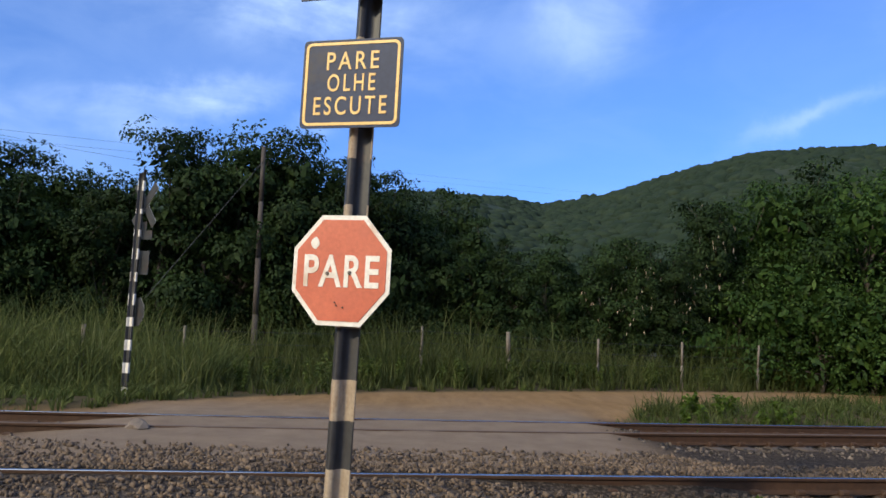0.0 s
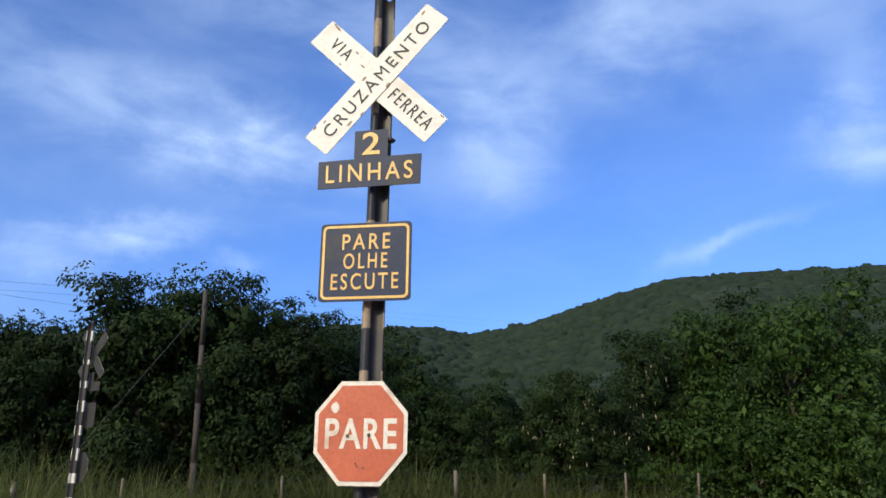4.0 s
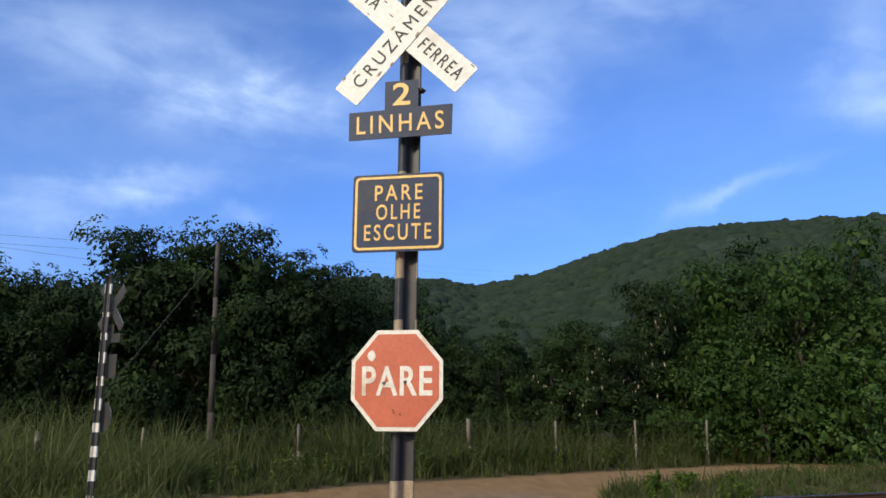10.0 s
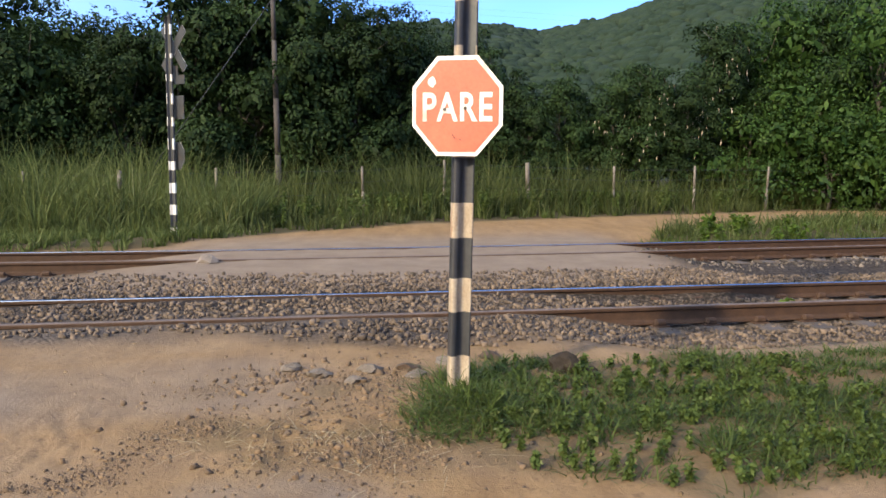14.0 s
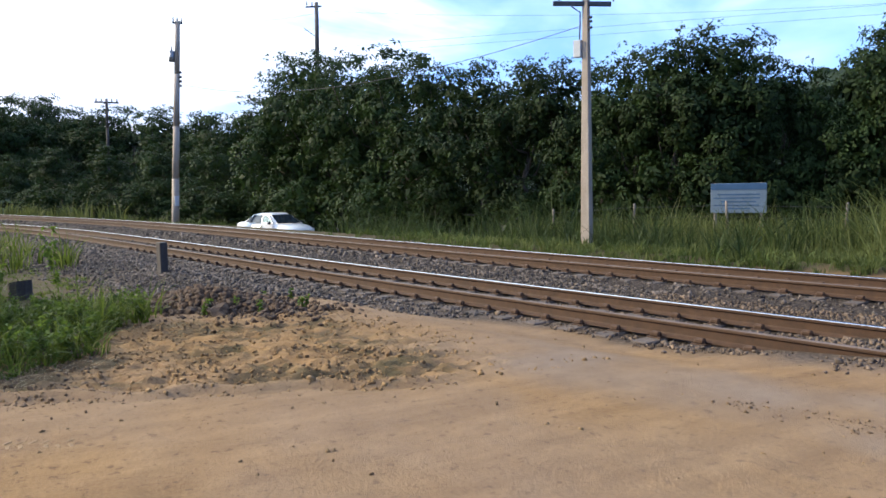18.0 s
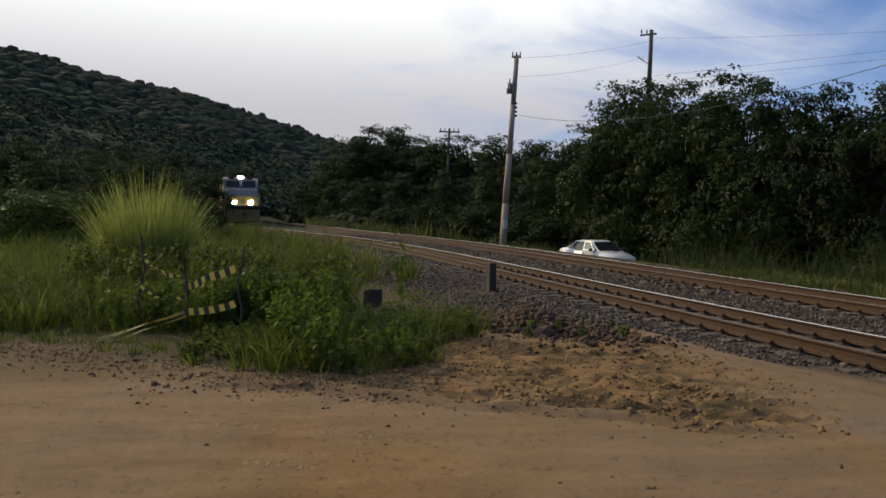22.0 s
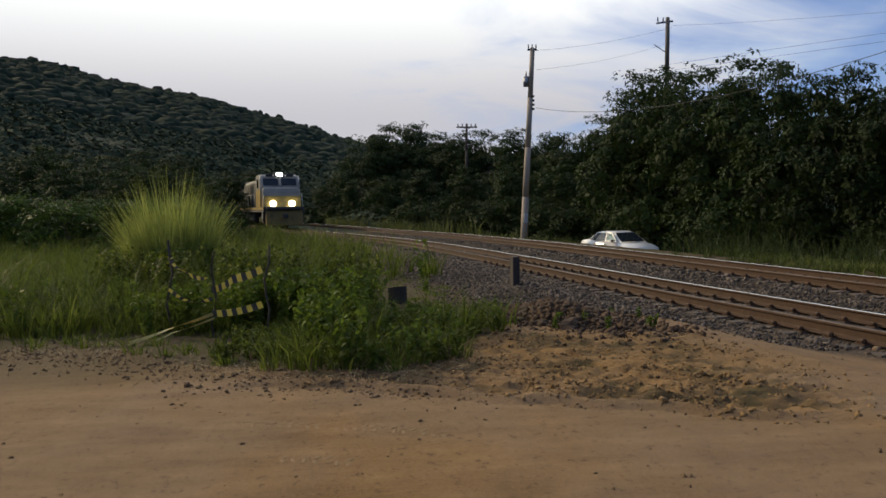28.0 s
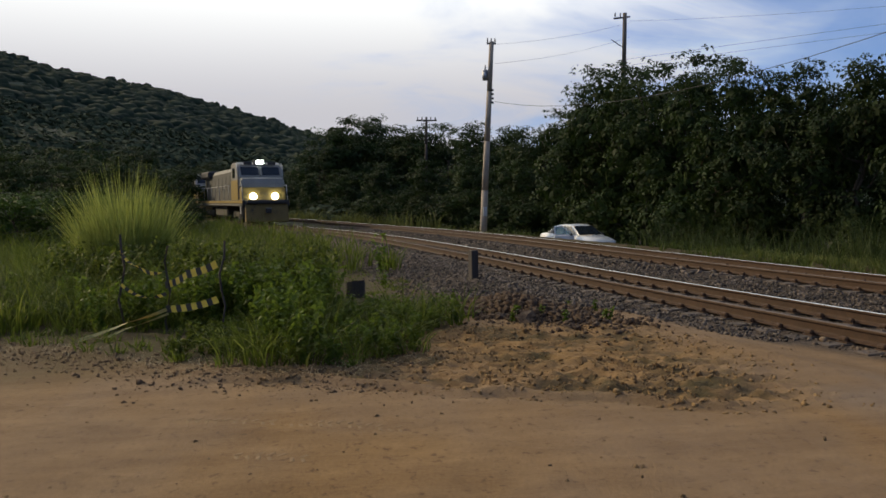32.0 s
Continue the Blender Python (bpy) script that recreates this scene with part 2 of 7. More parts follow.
def leafy(name, dark, light, trans=0.35, rough=0.55, yellow=None):
    """Leaves: tone by island, some light passes through."""
    m, nt, p, N, L = nodes_of(name)
    geo = N("ShaderNodeNewGeometry")
    n1 = noise_tex(nt, 0.35, 2.0, 0.5, coord="Object")
    v = N("ShaderNodeMath")
    v.operation = 'MULTIPLY_ADD'
    L(geo.outputs["Random Per Island"], v.inputs[0])
    v.inputs[1].default_value = 0.55
    s = N("ShaderNodeMath")
    s.operation = 'MULTIPLY'
    L(n1, s.inputs[0])
    s.inputs[1].default_value = 0.5
    L(s.outputs[0], v.inputs[2])
    stops = [(0.15, dark), (0.75, light)]
    if yellow:
        stops.append((0.97, yellow))
    col = ramp(nt, v.outputs[0], stops)
    info = N("ShaderNodeObjectInfo")
    hs = N("ShaderNodeHueSaturation")
    mr = N("ShaderNodeMapRange")
    L(info.outputs["Random"], mr.inputs[0])
    mr.inputs[3].default_value, mr.inputs[4].default_value = 0.8, 1.2
    L(mr.outputs[0], hs.inputs["Value"])
    L(col, hs.inputs["Color"])
    L(hs.outputs[0], p.inputs["Base Color"])
    p.inputs["Roughness"].default_value = rough
    p.inputs["Specular IOR Level"].default_value = 0.14
    tr = N("ShaderNodeBsdfTranslucent")
    L(hs.outputs[0], tr.inputs[0])
    mx = N("ShaderNodeMixShader")
    mx.inputs[0].default_value = trans
    L(p.outputs[0], mx.inputs[1])
    L(tr.outputs[0], mx.inputs[2])
    L(mx.outputs[0], nt.nodes["Material Output"].inputs["Surface"])
    return m


def glowing(name, color, strength):
    m, _, p, _, _ = nodes_of(name)
    p.inputs["Base Color"].default_value = (0.9, 0.9, 0.85, 1)
    p.inputs["Emission Color"].default_value = (*color, 1)
    p.inputs["Emission Strength"].default_value = strength
    return m


def glassy(name, tint, rough=0.05):
    m, nt, p, N, L = nodes_of(name)
    n = noise_tex(nt, 3.0)
    L(ramp(nt, n, ((0.3, tint), (0.7, tuple(1.4 * v for v in tint)))), p.inputs["Base Color"])
    p.inputs["Roughness"].default_value = rough
    p.inputs["Specular IOR Level"].default_value = 0.6
    return m


def ground_material():
    """Sand, grass soil, gravel dust and far woodland, by the zones of the sheet."""
    m, nt, p, N, L = nodes_of("ground_earth")
    at = N("ShaderNodeVertexColor")
    at.layer_name = "zone"
    sp = N("ShaderNodeSeparateColor")
    L(at.outputs[0], sp.inputs[0])
    big = noise_tex(nt, 0.35, 4.0, 0.6)
    mid = noise_tex(nt, 2.2, 6.0, 0.65)
    fine = noise_tex(nt, 38.0, 5.0, 0.7)
    grit = noise_tex(nt, 140.0, 2.0, 0.6)
    sand = ramp(nt, mid, ((0.25, (0.140, 0.082, 0.029)), (0.5, (0.204, 0.124, 0.043)), (0.75, (0.267, 0.168, 0.064))))
    sand = mixc(nt, ramp(nt, big, ((0.45, (0, 0, 0)), (0.62, (0.6, 0.6, 0.6)))), sand, (0.219, 0.152, 0.091))
    sand = mixc(nt, 0.35, sand, ramp(nt, fine, ((0.3, (0.101, 0.056, 0.025)), (0.7, (0.377, 0.225, 0.100)))))
    streak = noise_tex(nt, 3.0, 6.0, 0.7, stretch=(1.0, 0.16, 1.0))
    sand = mixc(nt, 0.40, sand, ramp(nt, streak, ((0.35, (0.138, 0.078, 0.037)), (0.65, (0.314, 0.196, 0.093)))))
    spots = noise_tex(nt, 11.0, 3.0, 0.75)
    sand = mixc(nt, ramp(nt, spots, ((0.57, (0, 0, 0)), (0.68, (0.65, 0.65, 0.65)))), sand, (0.094, 0.054, 0.027))
    grey = ramp(nt, mid, ((0.3, (0.150, 0.113, 0.083)), (0.7, (0.220, 0.170, 0.128))))
    soil = ramp(nt, fine, ((0.3, (0.042, 0.030, 0.015)), (0.7, (0.105, 0.075, 0.038))))
    soil = mixc(nt, ramp(nt, mid, ((0.4, (0, 0, 0)), (0.6, (1, 1, 1)))), soil, (0.060, 0.050, 0.022))
    cells = N("ShaderNodeTexVoronoi")
    cells.inputs["Scale"].default_value = 26.0
    tcg = N("ShaderNodeTexCoord")
    L(tcg.outputs["Object"], cells.inputs["Vector"])
    csep = N("ShaderNodeSeparateColor")
    L(cells.outputs["Color"], csep.inputs[0])
    stone = ramp(nt, csep.outputs[0], ((0.05, (0.022, 0.016, 0.011)), (0.5, (0.055, 0.040, 0.028)), (0.95, (0.105, 0.078, 0.056))))
    stone = mixc(nt, ramp(nt, cells.outputs["Distance"], ((0.35, (0, 0, 0)), (0.75, (0.85, 0.85, 0.85)))), stone, (0.022, 0.016, 0.011))
    # far woodland, in the same haze-tinted greens as the hill canopy
    wood = ramp(nt, noise_tex(nt, 0.09, 6.0, 0.75), ((0.35, (0.018, 0.029, 0.018)), (0.65, (0.030, 0.044, 0.026))))
    wood = mixc(nt, ramp(nt, noise_tex(nt, 0.006, 3.0, 0.5), ((0.52, (0, 0, 0)), (0.66, (0.4, 0.4, 0.4)))), wood, (0.038, 0.040, 0.022))
    col = mixc(nt, sp.outputs[0], sand, soil)
    col = mixc(nt, sp.outputs[1], col, stone)
    col = mixc(nt, sp.outputs[2], col, grey)
    col = mixc(nt, at.outputs[1], wood, col)
    L(col, p.inputs["Base Color"])
    p.inputs["Roughness"].default_value = 0.95
    p.inputs["Specular IOR Level"].default_value = 0.15
    mx = N("ShaderNodeMath")
    mx.operation = 'MULTIPLY_ADD'
    L(grit, mx.inputs[0])
    mx.inputs[1].default_value = 0.35
    L(fine, mx.inputs[2])
    dome = N("ShaderNodeMath")
    dome.operation = 'MULTIPLY'
    L(cells.outputs["Distance"], dome.inputs[0])
    L(sp.outputs[1], dome.inputs[1])
    relief = N("ShaderNodeMath")
    relief.operation = 'MULTIPLY_ADD'
    L(dome.outputs[0], relief.inputs[0])
    relief.inputs[1].default_value = -1.6
    L(mx.outputs[0], relief.inputs[2])
    bump(nt, p, relief.outputs[0], 0.6, 0.022)
    return m


M_GROUND = ground_material()
M_RAIL = surface("rail_rust", (0.030, 0.013, 0.0045), (0.068, 0.032, 0.012), 9.0, 0.8, 0.1, 70.0, 0.25, 0.003, stretch=(1, 1, 1))
M_RAILTOP = surface("rail_polished", (0.48, 0.47, 0.46), (0.62, 0.61, 0.60), 3.0, 0.11, 1.0, 40.0, 0.05, 0.001)
M_RAILDULL = surface("rail_dusty", (0.070, 0.046, 0.034), (0.13, 0.095, 0.074), 3.0, 0.75, 0.1, 40.0, 0.1, 0.001)
M_SLEEPER = surface("sleeper_wood", (0.038, 0.028, 0.021), (0.090, 0.067, 0.050), 4.0, 0.9, 0.0, 45.0, 0.6, 0.01, rnd=0.3)
M_STONE = surface("ballast_stone", (0.036, 0.027, 0.020), (0.128, 0.100, 0.076), 1.3, 0.9, 0.0, 50.0, 0.4, 0.004, isl=0.85)
M_CLOD = surface("earth_clod", (0.090, 0.054, 0.022), (0.185, 0.115, 0.046), 5.0, 0.95, 0.0, 40.0, 0.6, 0.01, isl=0.3)
M_ROCK = surface("brown_rock", (0.085, 0.064, 0.045), (0.165, 0.128, 0.092), 7.0, 0.9, 0.0, 30.0, 0.6, 0.01)
M_DUSTSTONE = surface("dusty_ballast", (0.056, 0.037, 0.022), (0.145, 0.100, 0.062), 1.3, 0.9, 0.0, 50.0, 0.4, 0.004, isl=0.55)
M_CHURN = surface("churned_sand", (0.125, 0.072, 0.026), (0.235, 0.142, 0.053), 5.0, 0.95, 0.0, 40.0, 0.6, 0.01, isl=0.3)
M_DARKCLOD = surface("dark_earth", (0.036, 0.021, 0.011), (0.090, 0.053, 0.026), 5.0, 0.95, 0.0, 40.0, 0.7, 0.012)
M_SANDCLOD = surface("sand_clod", (0.085, 0.052, 0.026), (0.165, 0.104, 0.052), 5.0, 0.95, 0.0, 40.0, 0.6, 0.01, isl=0.25)
M_PRINT = surface("pressed_sand", (0.172, 0.108, 0.048), (0.258, 0.166, 0.074), 9.0, 0.95, 0.0, 40.0, 0.5, 0.006)
M_TAR = surface("tarred_lump", (0.016, 0.012, 0.009), (0.050, 0.038, 0.027), 8.0, 0.95, 0.0, 40.0, 0.8, 0.01, spec=0.1)
M_WHITE = surface("sign_white", (0.72, 0.69, 0.63), (0.80, 0.77, 0.71), 5.0, 0.55, 0.0, 30.0, 0.06, 0.001, stain=(0.64, 0.58, 0.50))
M_CHIP = surface("peeled_spot", (0.20, 0.14, 0.09), (0.36, 0.27, 0.19), 20.0, 0.8)
M_NAVY = surface("sign_navy", (0.012, 0.019, 0.050), (0.022, 0.033, 0.078), 6.0, 0.5, 0.0, 40.0, 0.08, 0.001, spec=0.25, stain=(0.036, 0.034, 0.046))
M_AMBER = surface("sign_amber", (0.62, 0.36, 0.07), (0.78, 0.50, 0.13), 14.0, 0.45, 0.0, 60.0, 0.08, 0.001)
M_RED = surface("sign_red", (0.40, 0.078, 0.030), (0.49, 0.115, 0.050), 5.0, 0.5, 0.0, 50.0, 0.08, 0.001, stain=(0.40, 0.09, 0.045))
M_LETTER = surface("sign_letter_white", (0.62, 0.57, 0.50), (0.74, 0.69, 0.61), 10.0, 0.55, 0.0, 40.0, 0.08, 0.001, stain=(0.52, 0.40, 0.30))
M_INK = surface("letter_black", (0.02, 0.02, 0.024), (0.045, 0.045, 0.05), 12.0, 0.6, 0.0, 50.0, 0.05, 0.001)
M_TIN = surface("sign_back_tin", (0.035, 0.034, 0.034), (0.065, 0.063, 0.062), 5.0, 0.55, 0.4, 40.0, 0.1, 0.002, stain=(0.08, 0.055, 0.04))
M_PBLACK = surface("post_black_paint", (0.018, 0.017, 0.018), (0.040, 0.037, 0.036), 8.0, 0.5, 0.0, 45.0, 0.3, 0.002, stain=(0.07, 0.05, 0.04))
M_PWHITE = surface("post_white_paint", (0.22, 0.15, 0.088), (0.42, 0.34, 0.24), 16.0, 0.75, 0.0, 60.0, 0.5, 0.003, stain=(0.24, 0.12, 0.05), stretch=(1, 1, 0.3))
M_BOLT = surface("bolt_steel", (0.05, 0.04, 0.035), (0.12, 0.10, 0.09), 20.0, 0.5, 0.7)
M_CONCRETE = surface("concrete", (0.27, 0.215, 0.155), (0.44, 0.36, 0.275), 4.0, 0.9, 0.0, 40.0, 0.5, 0.004, stain=(0.22, 0.175, 0.13), stretch=(1, 1, 0.25))
M_GREYWOOD = surface("grey_wood", (0.10, 0.08, 0.062), (0.20, 0.165, 0.13), 5.0, 0.9, 0.0, 40.0, 0.5, 0.006, stretch=(1, 1, 0.2))
M_DARKWOOD = surface("dark_post_wood", (0.030, 0.024, 0.020), (0.075, 0.06, 0.05), 5.0, 0.85, 0.0, 40.0, 0.6, 0.006, stretch=(1, 1, 0.2))
M_METAL = surface("galvanised", (0.25, 0.25, 0.26), (0.40, 0.40, 0.41), 6.0, 0.5, 0.7)
M_DARKMETAL = surface("dark_metal", (0.03, 0.032, 0.036), (0.07, 0.072, 0.078), 6.0, 0.5, 0.4)
M_BOXGREY = surface("meter_box_grey", (0.42, 0.42, 0.41), (0.52, 0.52, 0.50), 4.0, 0.6)
M_WIRE = surface("cable_black", (0.022, 0.022, 0.025), (0.04, 0.04, 0.044), 4.0, 0.7)
M_BARK = surface("bark", (0.030, 0.024, 0.019), (0.075, 0.060, 0.047), 6.0, 0.95, 0.0, 30.0, 0.8, 0.015, stretch=(1, 1, 0.3))
M_LEAF = leafy("leaf_tree", (0.010, 0.020, 0.006), (0.032, 0.053, 0.014), 0.30, 0.65, yellow=(0.074, 0.097, 0.025))
M_LEAF2 = leafy("leaf_vine", (0.013, 0.031, 0.006), (0.055, 0.094, 0.016), 0.35, yellow=(0.15, 0.19, 0.045))
M_POD = surface("dry_pods", (0.20, 0.155, 0.105), (0.36, 0.29, 0.205), 8.0, 0.8)
M_GRASS = leafy("grass_tall", (0.042, 0.054, 0.014), (0.132, 0.150, 0.044), 0.5, yellow=(0.33, 0.31, 0.14))
M_GRASS2 = leafy("grass_low", (0.030, 0.048, 0.009), (0.094, 0.120, 0.026), 0.35, yellow=(0.20, 0.18, 0.08))
# darkened tall grass: the shade below the trees is put into the colour
M_GRASSSHADE = leafy("grass_shade", (0.013, 0.024, 0.007), (0.046, 0.062, 0.018), 0.4, yellow=(0.11, 0.12, 0.05))
M_GRASSLUSH = leafy("grass_lush", (0.024, 0.040, 0.006), (0.105, 0.136, 0.021), 0.5, yellow=(0.31, 0.31, 0.08))
M_GRASSPALE = leafy("grass_pale", (0.125, 0.158, 0.035), (0.270, 0.310, 0.080), 0.6, yellow=(0.42, 0.41, 0.15))
M_STRAW = leafy("straw", (0.20, 0.15, 0.08), (0.42, 0.34, 0.20), 0.2)
M_WEED = leafy("weed_leaf", (0.048, 0.082, 0.010), (0.128, 0.182, 0.026), 0.5)
# greens pushed towards blue-grey: the haze of distance is put into the colour
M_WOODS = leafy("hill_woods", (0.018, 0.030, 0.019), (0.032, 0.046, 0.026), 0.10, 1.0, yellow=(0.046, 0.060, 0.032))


# ---- building helpers ----
def part(name, bm, material, parent=None, label=""):
    """Links a bmesh as one mesh object under a thing or part."""
    me = bpy.data.meshes.new(name)
    bm.normal_update()
    bm.to_mesh(me)
    bm.free()
    for mt in material if isinstance(material, (list, tuple)) else (material,):
        me.materials.append(mt)
    ob = new(name, me)
    if parent is not None:
        ob.parent = parent
    return tagged(ob, label) if label else ob


def box(bm, sx, sy, sz, m=None, bevel=0.0, mat=0):
    r = bmesh.ops.create_cube(bm, size=1.0, matrix=Matrix.Diagonal((sx, sy, sz, 1)))
    vs = r["verts"]
    if bevel:
        es = list({e for v in vs for e in v.link_edges})
        vs = bmesh.ops.bevel(bm, geom=es, offset=bevel, segments=1, affect='EDGES')["verts"]
    fs = {f for v in vs for f in v.link_faces}
    for f in fs:
        f.material_index = mat
    if m is not None:
        bmesh.ops.transform(bm, matrix=m, verts=list(vs))
    return vs


def cyl(bm, r1, r2, a, b, seg=10, mat=0, caps=True):
    """A tapered round bar from a to b."""
    a, b = Vector(a), Vector(b)
    d = b - a
    r = bmesh.ops.create_cone(bm, cap_ends=caps, segments=seg, radius1=r1, radius2=r2, depth=d.length,
                              matrix=Matrix.Translation((a + b) / 2) @ d.to_track_quat('Z', 'Y').to_matrix().to_4x4())
    for f in {f for v in r["verts"] for f in v.link_faces}:
        f.material_index = mat
        f.smooth = len(f.verts) == 4
    return r["verts"]


def prism(bm, outline, y0, y1, mat=0):
    """An outline in the x-z plane, drawn out along y."""
    a = [bm.verts.new((x, y0, z)) for x, z in outline]
    b = [bm.verts.new((x, y1, z)) for x, z in outline]
    n = len(a)
    fs = [bm.faces.new(a), bm.faces.new(b[::-1])]
    fs += [bm.faces.new((a[i], b[i], b[(i + 1) % n], a[(i + 1) % n])) for i in range(n)]
    for f in fs:
        f.material_index = mat
    bmesh.ops.recalc_face_normals(bm, faces=fs)
    return a + b


def grid_mesh(name, verts, quads, material, tris=None, smooth=False, normals=None):
    """A mesh from numpy arrays of vertices and faces."""
    me = bpy.data.meshes.new(name)
    verts = np.asarray(verts, dtype=np.float32)
    me.vertices.add(len(verts))
    me.vertices.foreach_set("co", verts.ravel())
    k = 4 if tris is None else 3
    faces = np.asarray(quads if tris is None else tris, dtype=np.int32)
    me.loops.add(faces.size)
    me.loops.foreach_set("vertex_index", faces.ravel())
    me.polygons.add(len(faces))
    me.polygons.foreach_set("loop_start", np.arange(len(faces), dtype=np.int32) * k)
    me.polygons.foreach_set("loop_total", np.full(len(faces), k, dtype=np.int32))
    if smooth or normals is not None:
        me.polygons.foreach_set("use_smooth", np.ones(len(faces), dtype=bool))
    me.update(calc_edges=True)
    if normals is not None:
        me.normals_split_custom_set_from_vertices(np.asarray(normals, dtype=np.float32))
    me.materials.append(material)
    return me


def thing(name, m=None, label="", category="", group="", kind=""):
    ob = new(name)
    ob.empty_display_size = 0.2
    if m is not None:
        ob.matrix_basis = m
    return tagged(ob, label, category, group, kind)


def smoothstep(x, lo, hi):
    u = np.clip((np.asarray(x, float) - lo) / (hi - lo), 0, 1)
    return u * u * (3 - 2 * u)


# ---- the lie of the land ----
TX = np.arange(-160.0, 80.0, 0.5)


def eased(points, width):
    p = np.array(sorted(points))
    y = np.interp(TX, p[:, 0], p[:, 1], left=None, right=None)
    pad = int(width / 0.5)
    k = np.hanning(2 * pad + 1)
    k /= k.sum()
    lo = y[0] + (y[1] - y[0]) * np.arange(-pad, 0)
    hi = y[-1] + (y[-1] - y[-2]) * np.arange(1, pad + 1)
    return np.convolve(np.concatenate([lo, y, hi]), k, mode='valid')


NEAR_Y = eased([(80, 23.6), (20, 11.65), (8.4, 9.39), (0, 7.85), (-10.5, 6.2), (-21, 4.7), (-31.5, 2.7), (-39, 0.5),
                (-45, -2.0), (-50, -3.9), (-60, -6.9), (-70, -9.6), (-100, -18), (-160, -36)], 7)
FAR_Y = eased([(80, 32), (20, 17.2), (8.4, 14.42), (4.2, 13.2), (0, 12.19), (-5.2, 11.17), (-10.5, 10.38), (-15.8, 9.74),
               (-21, 9.0), (-31.5, 7.0), (-41, 4.6), (-50, 1.3), (-60, -1.8), (-70, -4.8), (-100, -13.4), (-160, -31)], 7)
RISE = eased([(80, 0), (-18, 0), (-50, 0.33), (-60, 0.42), (-75, 0.48), (-160, 0.6)], 8)
RAIL_TOP = 0.02
GAUGE = 0.58


def near_y(x):
    return np.interp(x, TX, NEAR_Y)


def far_y(x):
    return np.interp(x, TX, FAR_Y)


def rise(x):
    return np.interp(x, TX, RISE)


# skyline of the hills: azimuth (from +y towards -x), elevation in degrees, distance
HILL_AZ = [-180, -120, -80, -55, -38, -33, -28, -24, -20, -17, -13, -9, -6, 0, 10, 25, 40, 60, 75, 85, 90, 93, 97, 101, 104, 108, 111, 125, 150, 180]
HILL_EL = [6, 7, 9, 11.7, 11.9, 12.1, 12.3, 12.2, 11.4, 10.5, 9.3, 8.7, 9.1, 9.1, 8.3, 6.6, 5.9, 4.4, 3.4, 3.7, 4.5, 5.3, 6.3, 7.4, 7.8, 8.5, 9.2, 10, 8, 6]
HILL_R = [300, 300, 320, 330, 340, 340, 340, 350, 360, 370, 390, 400, 380, 300, 260, 240, 240, 300, 420, 460, 480, 480, 470, 450, 440, 430, 420, 380, 320, 300]


def height(x, y):
    """Height of the ground."""
    x, y = np.asarray(x, float), np.asarray(y, float)
    ny, fy = near_y(x), far_y(x)
    dn, df = y - ny, y - fy
    h = rise(x)
    # ballast lies below the rails away from the level crossing
    cross_n = smoothstep(x, -6.0, -3.0) * (1 - smoothstep(x, 1.0, 2.6))
    cross_f = smoothstep(x, -5.2, -2.6) * (1 - smoothstep(x, 3.4, 5.2))
    bed = np.maximum(1 - smoothstep(np.abs(dn), 1.3, 2.6), 1 - smoothstep(np.abs(df), 1.3, 2.6))
    between = smoothstep(dn, 0, 1) * (1 - smoothstep(df, -1, 0))
    cross = cross_n * (1 - between) + np.maximum(cross_n, cross_f) * between
    cross = np.where(df > -1.5, cross_f, cross)
    h = h - np.maximum(bed, between) * (0.185 * (1 - cross) + 0.012 * cross_n * (df < -2.6))
    # camera side falls away a little towards the ditch on the left
    h = h - 0.10 * smoothstep(-dn, 2.0, 4.5) * smoothstep(-x, 9, 14)
    # low ground beyond the far track
    drop = np.interp(x, [-90, -60, -45, -36, -25, -15, -8, -4, 0, 40], [1.1, 1.25, 1.38, 1.29, 0.8, 0.38, 0.22, 0.1, 0.0, 0.0])
    h = h - drop * smoothstep(df, 1.6, 6.0) * (1 - smoothstep(df, 25, 70) * 0.7)
    h = h + 0.25 * smoothstep(y - 0.35 * x, 21, 26) * smoothstep(x, -4, 4)
    # hills
    r = np.hypot(x, y)
    az = np.degrees(np.arctan2(-x, y))
    el = np.interp(az, HILL_AZ, HILL_EL)
    rr = np.interp(az, HILL_AZ, HILL_R)
    u = np.clip((r - 0.18 * rr) / (0.82 * rr), 0, 1)
    top = rr * np.tan(np.radians(el)) + 1.4
    h = h + top * (0.45 * u + 0.55 * smoothstep(u, 0, 1)) * np.where(r > rr, np.clip(1 - (r - rr) / (6 * rr), 0, 1), 1)
    return h


LATTICE = np.random.default_rng(99).uniform(-1, 1, (64, 64))


def value_noise(x, y):
    """Smooth random values on a unit lattice."""
    i, j = np.floor(x).astype(int), np.floor(y).astype(int)
    u, v = x - i, y - j
    u, v = u * u * (3 - 2 * u), v * v * (3 - 2 * v)
    a, b = LATTICE[i % 64, j % 64], LATTICE[(i + 1) % 64, j % 64]
    c, d = LATTICE[i % 64, (j + 1) % 64], LATTICE[(i + 1) % 64, (j + 1) % 64]
    return (a * (1 - u) + b * u) * (1 - v) + (c * (1 - u) + d * u) * v


def track_lip(y):
    """x of the ragged lip between the packed road and the churned earth."""
    return np.interp(y, [-1.5, -0.3, 0.46, 1.0, 1.7, 2.25, 2.8, 3.2, 5.0], [-6.95, -6.73, -6.42, -6.0, -5.7, -5.62, -5.27, -5.2, -4.9]) + 0.06 * np.sin(3.1 * y) + 0.03 * np.sin(8.3 * y)


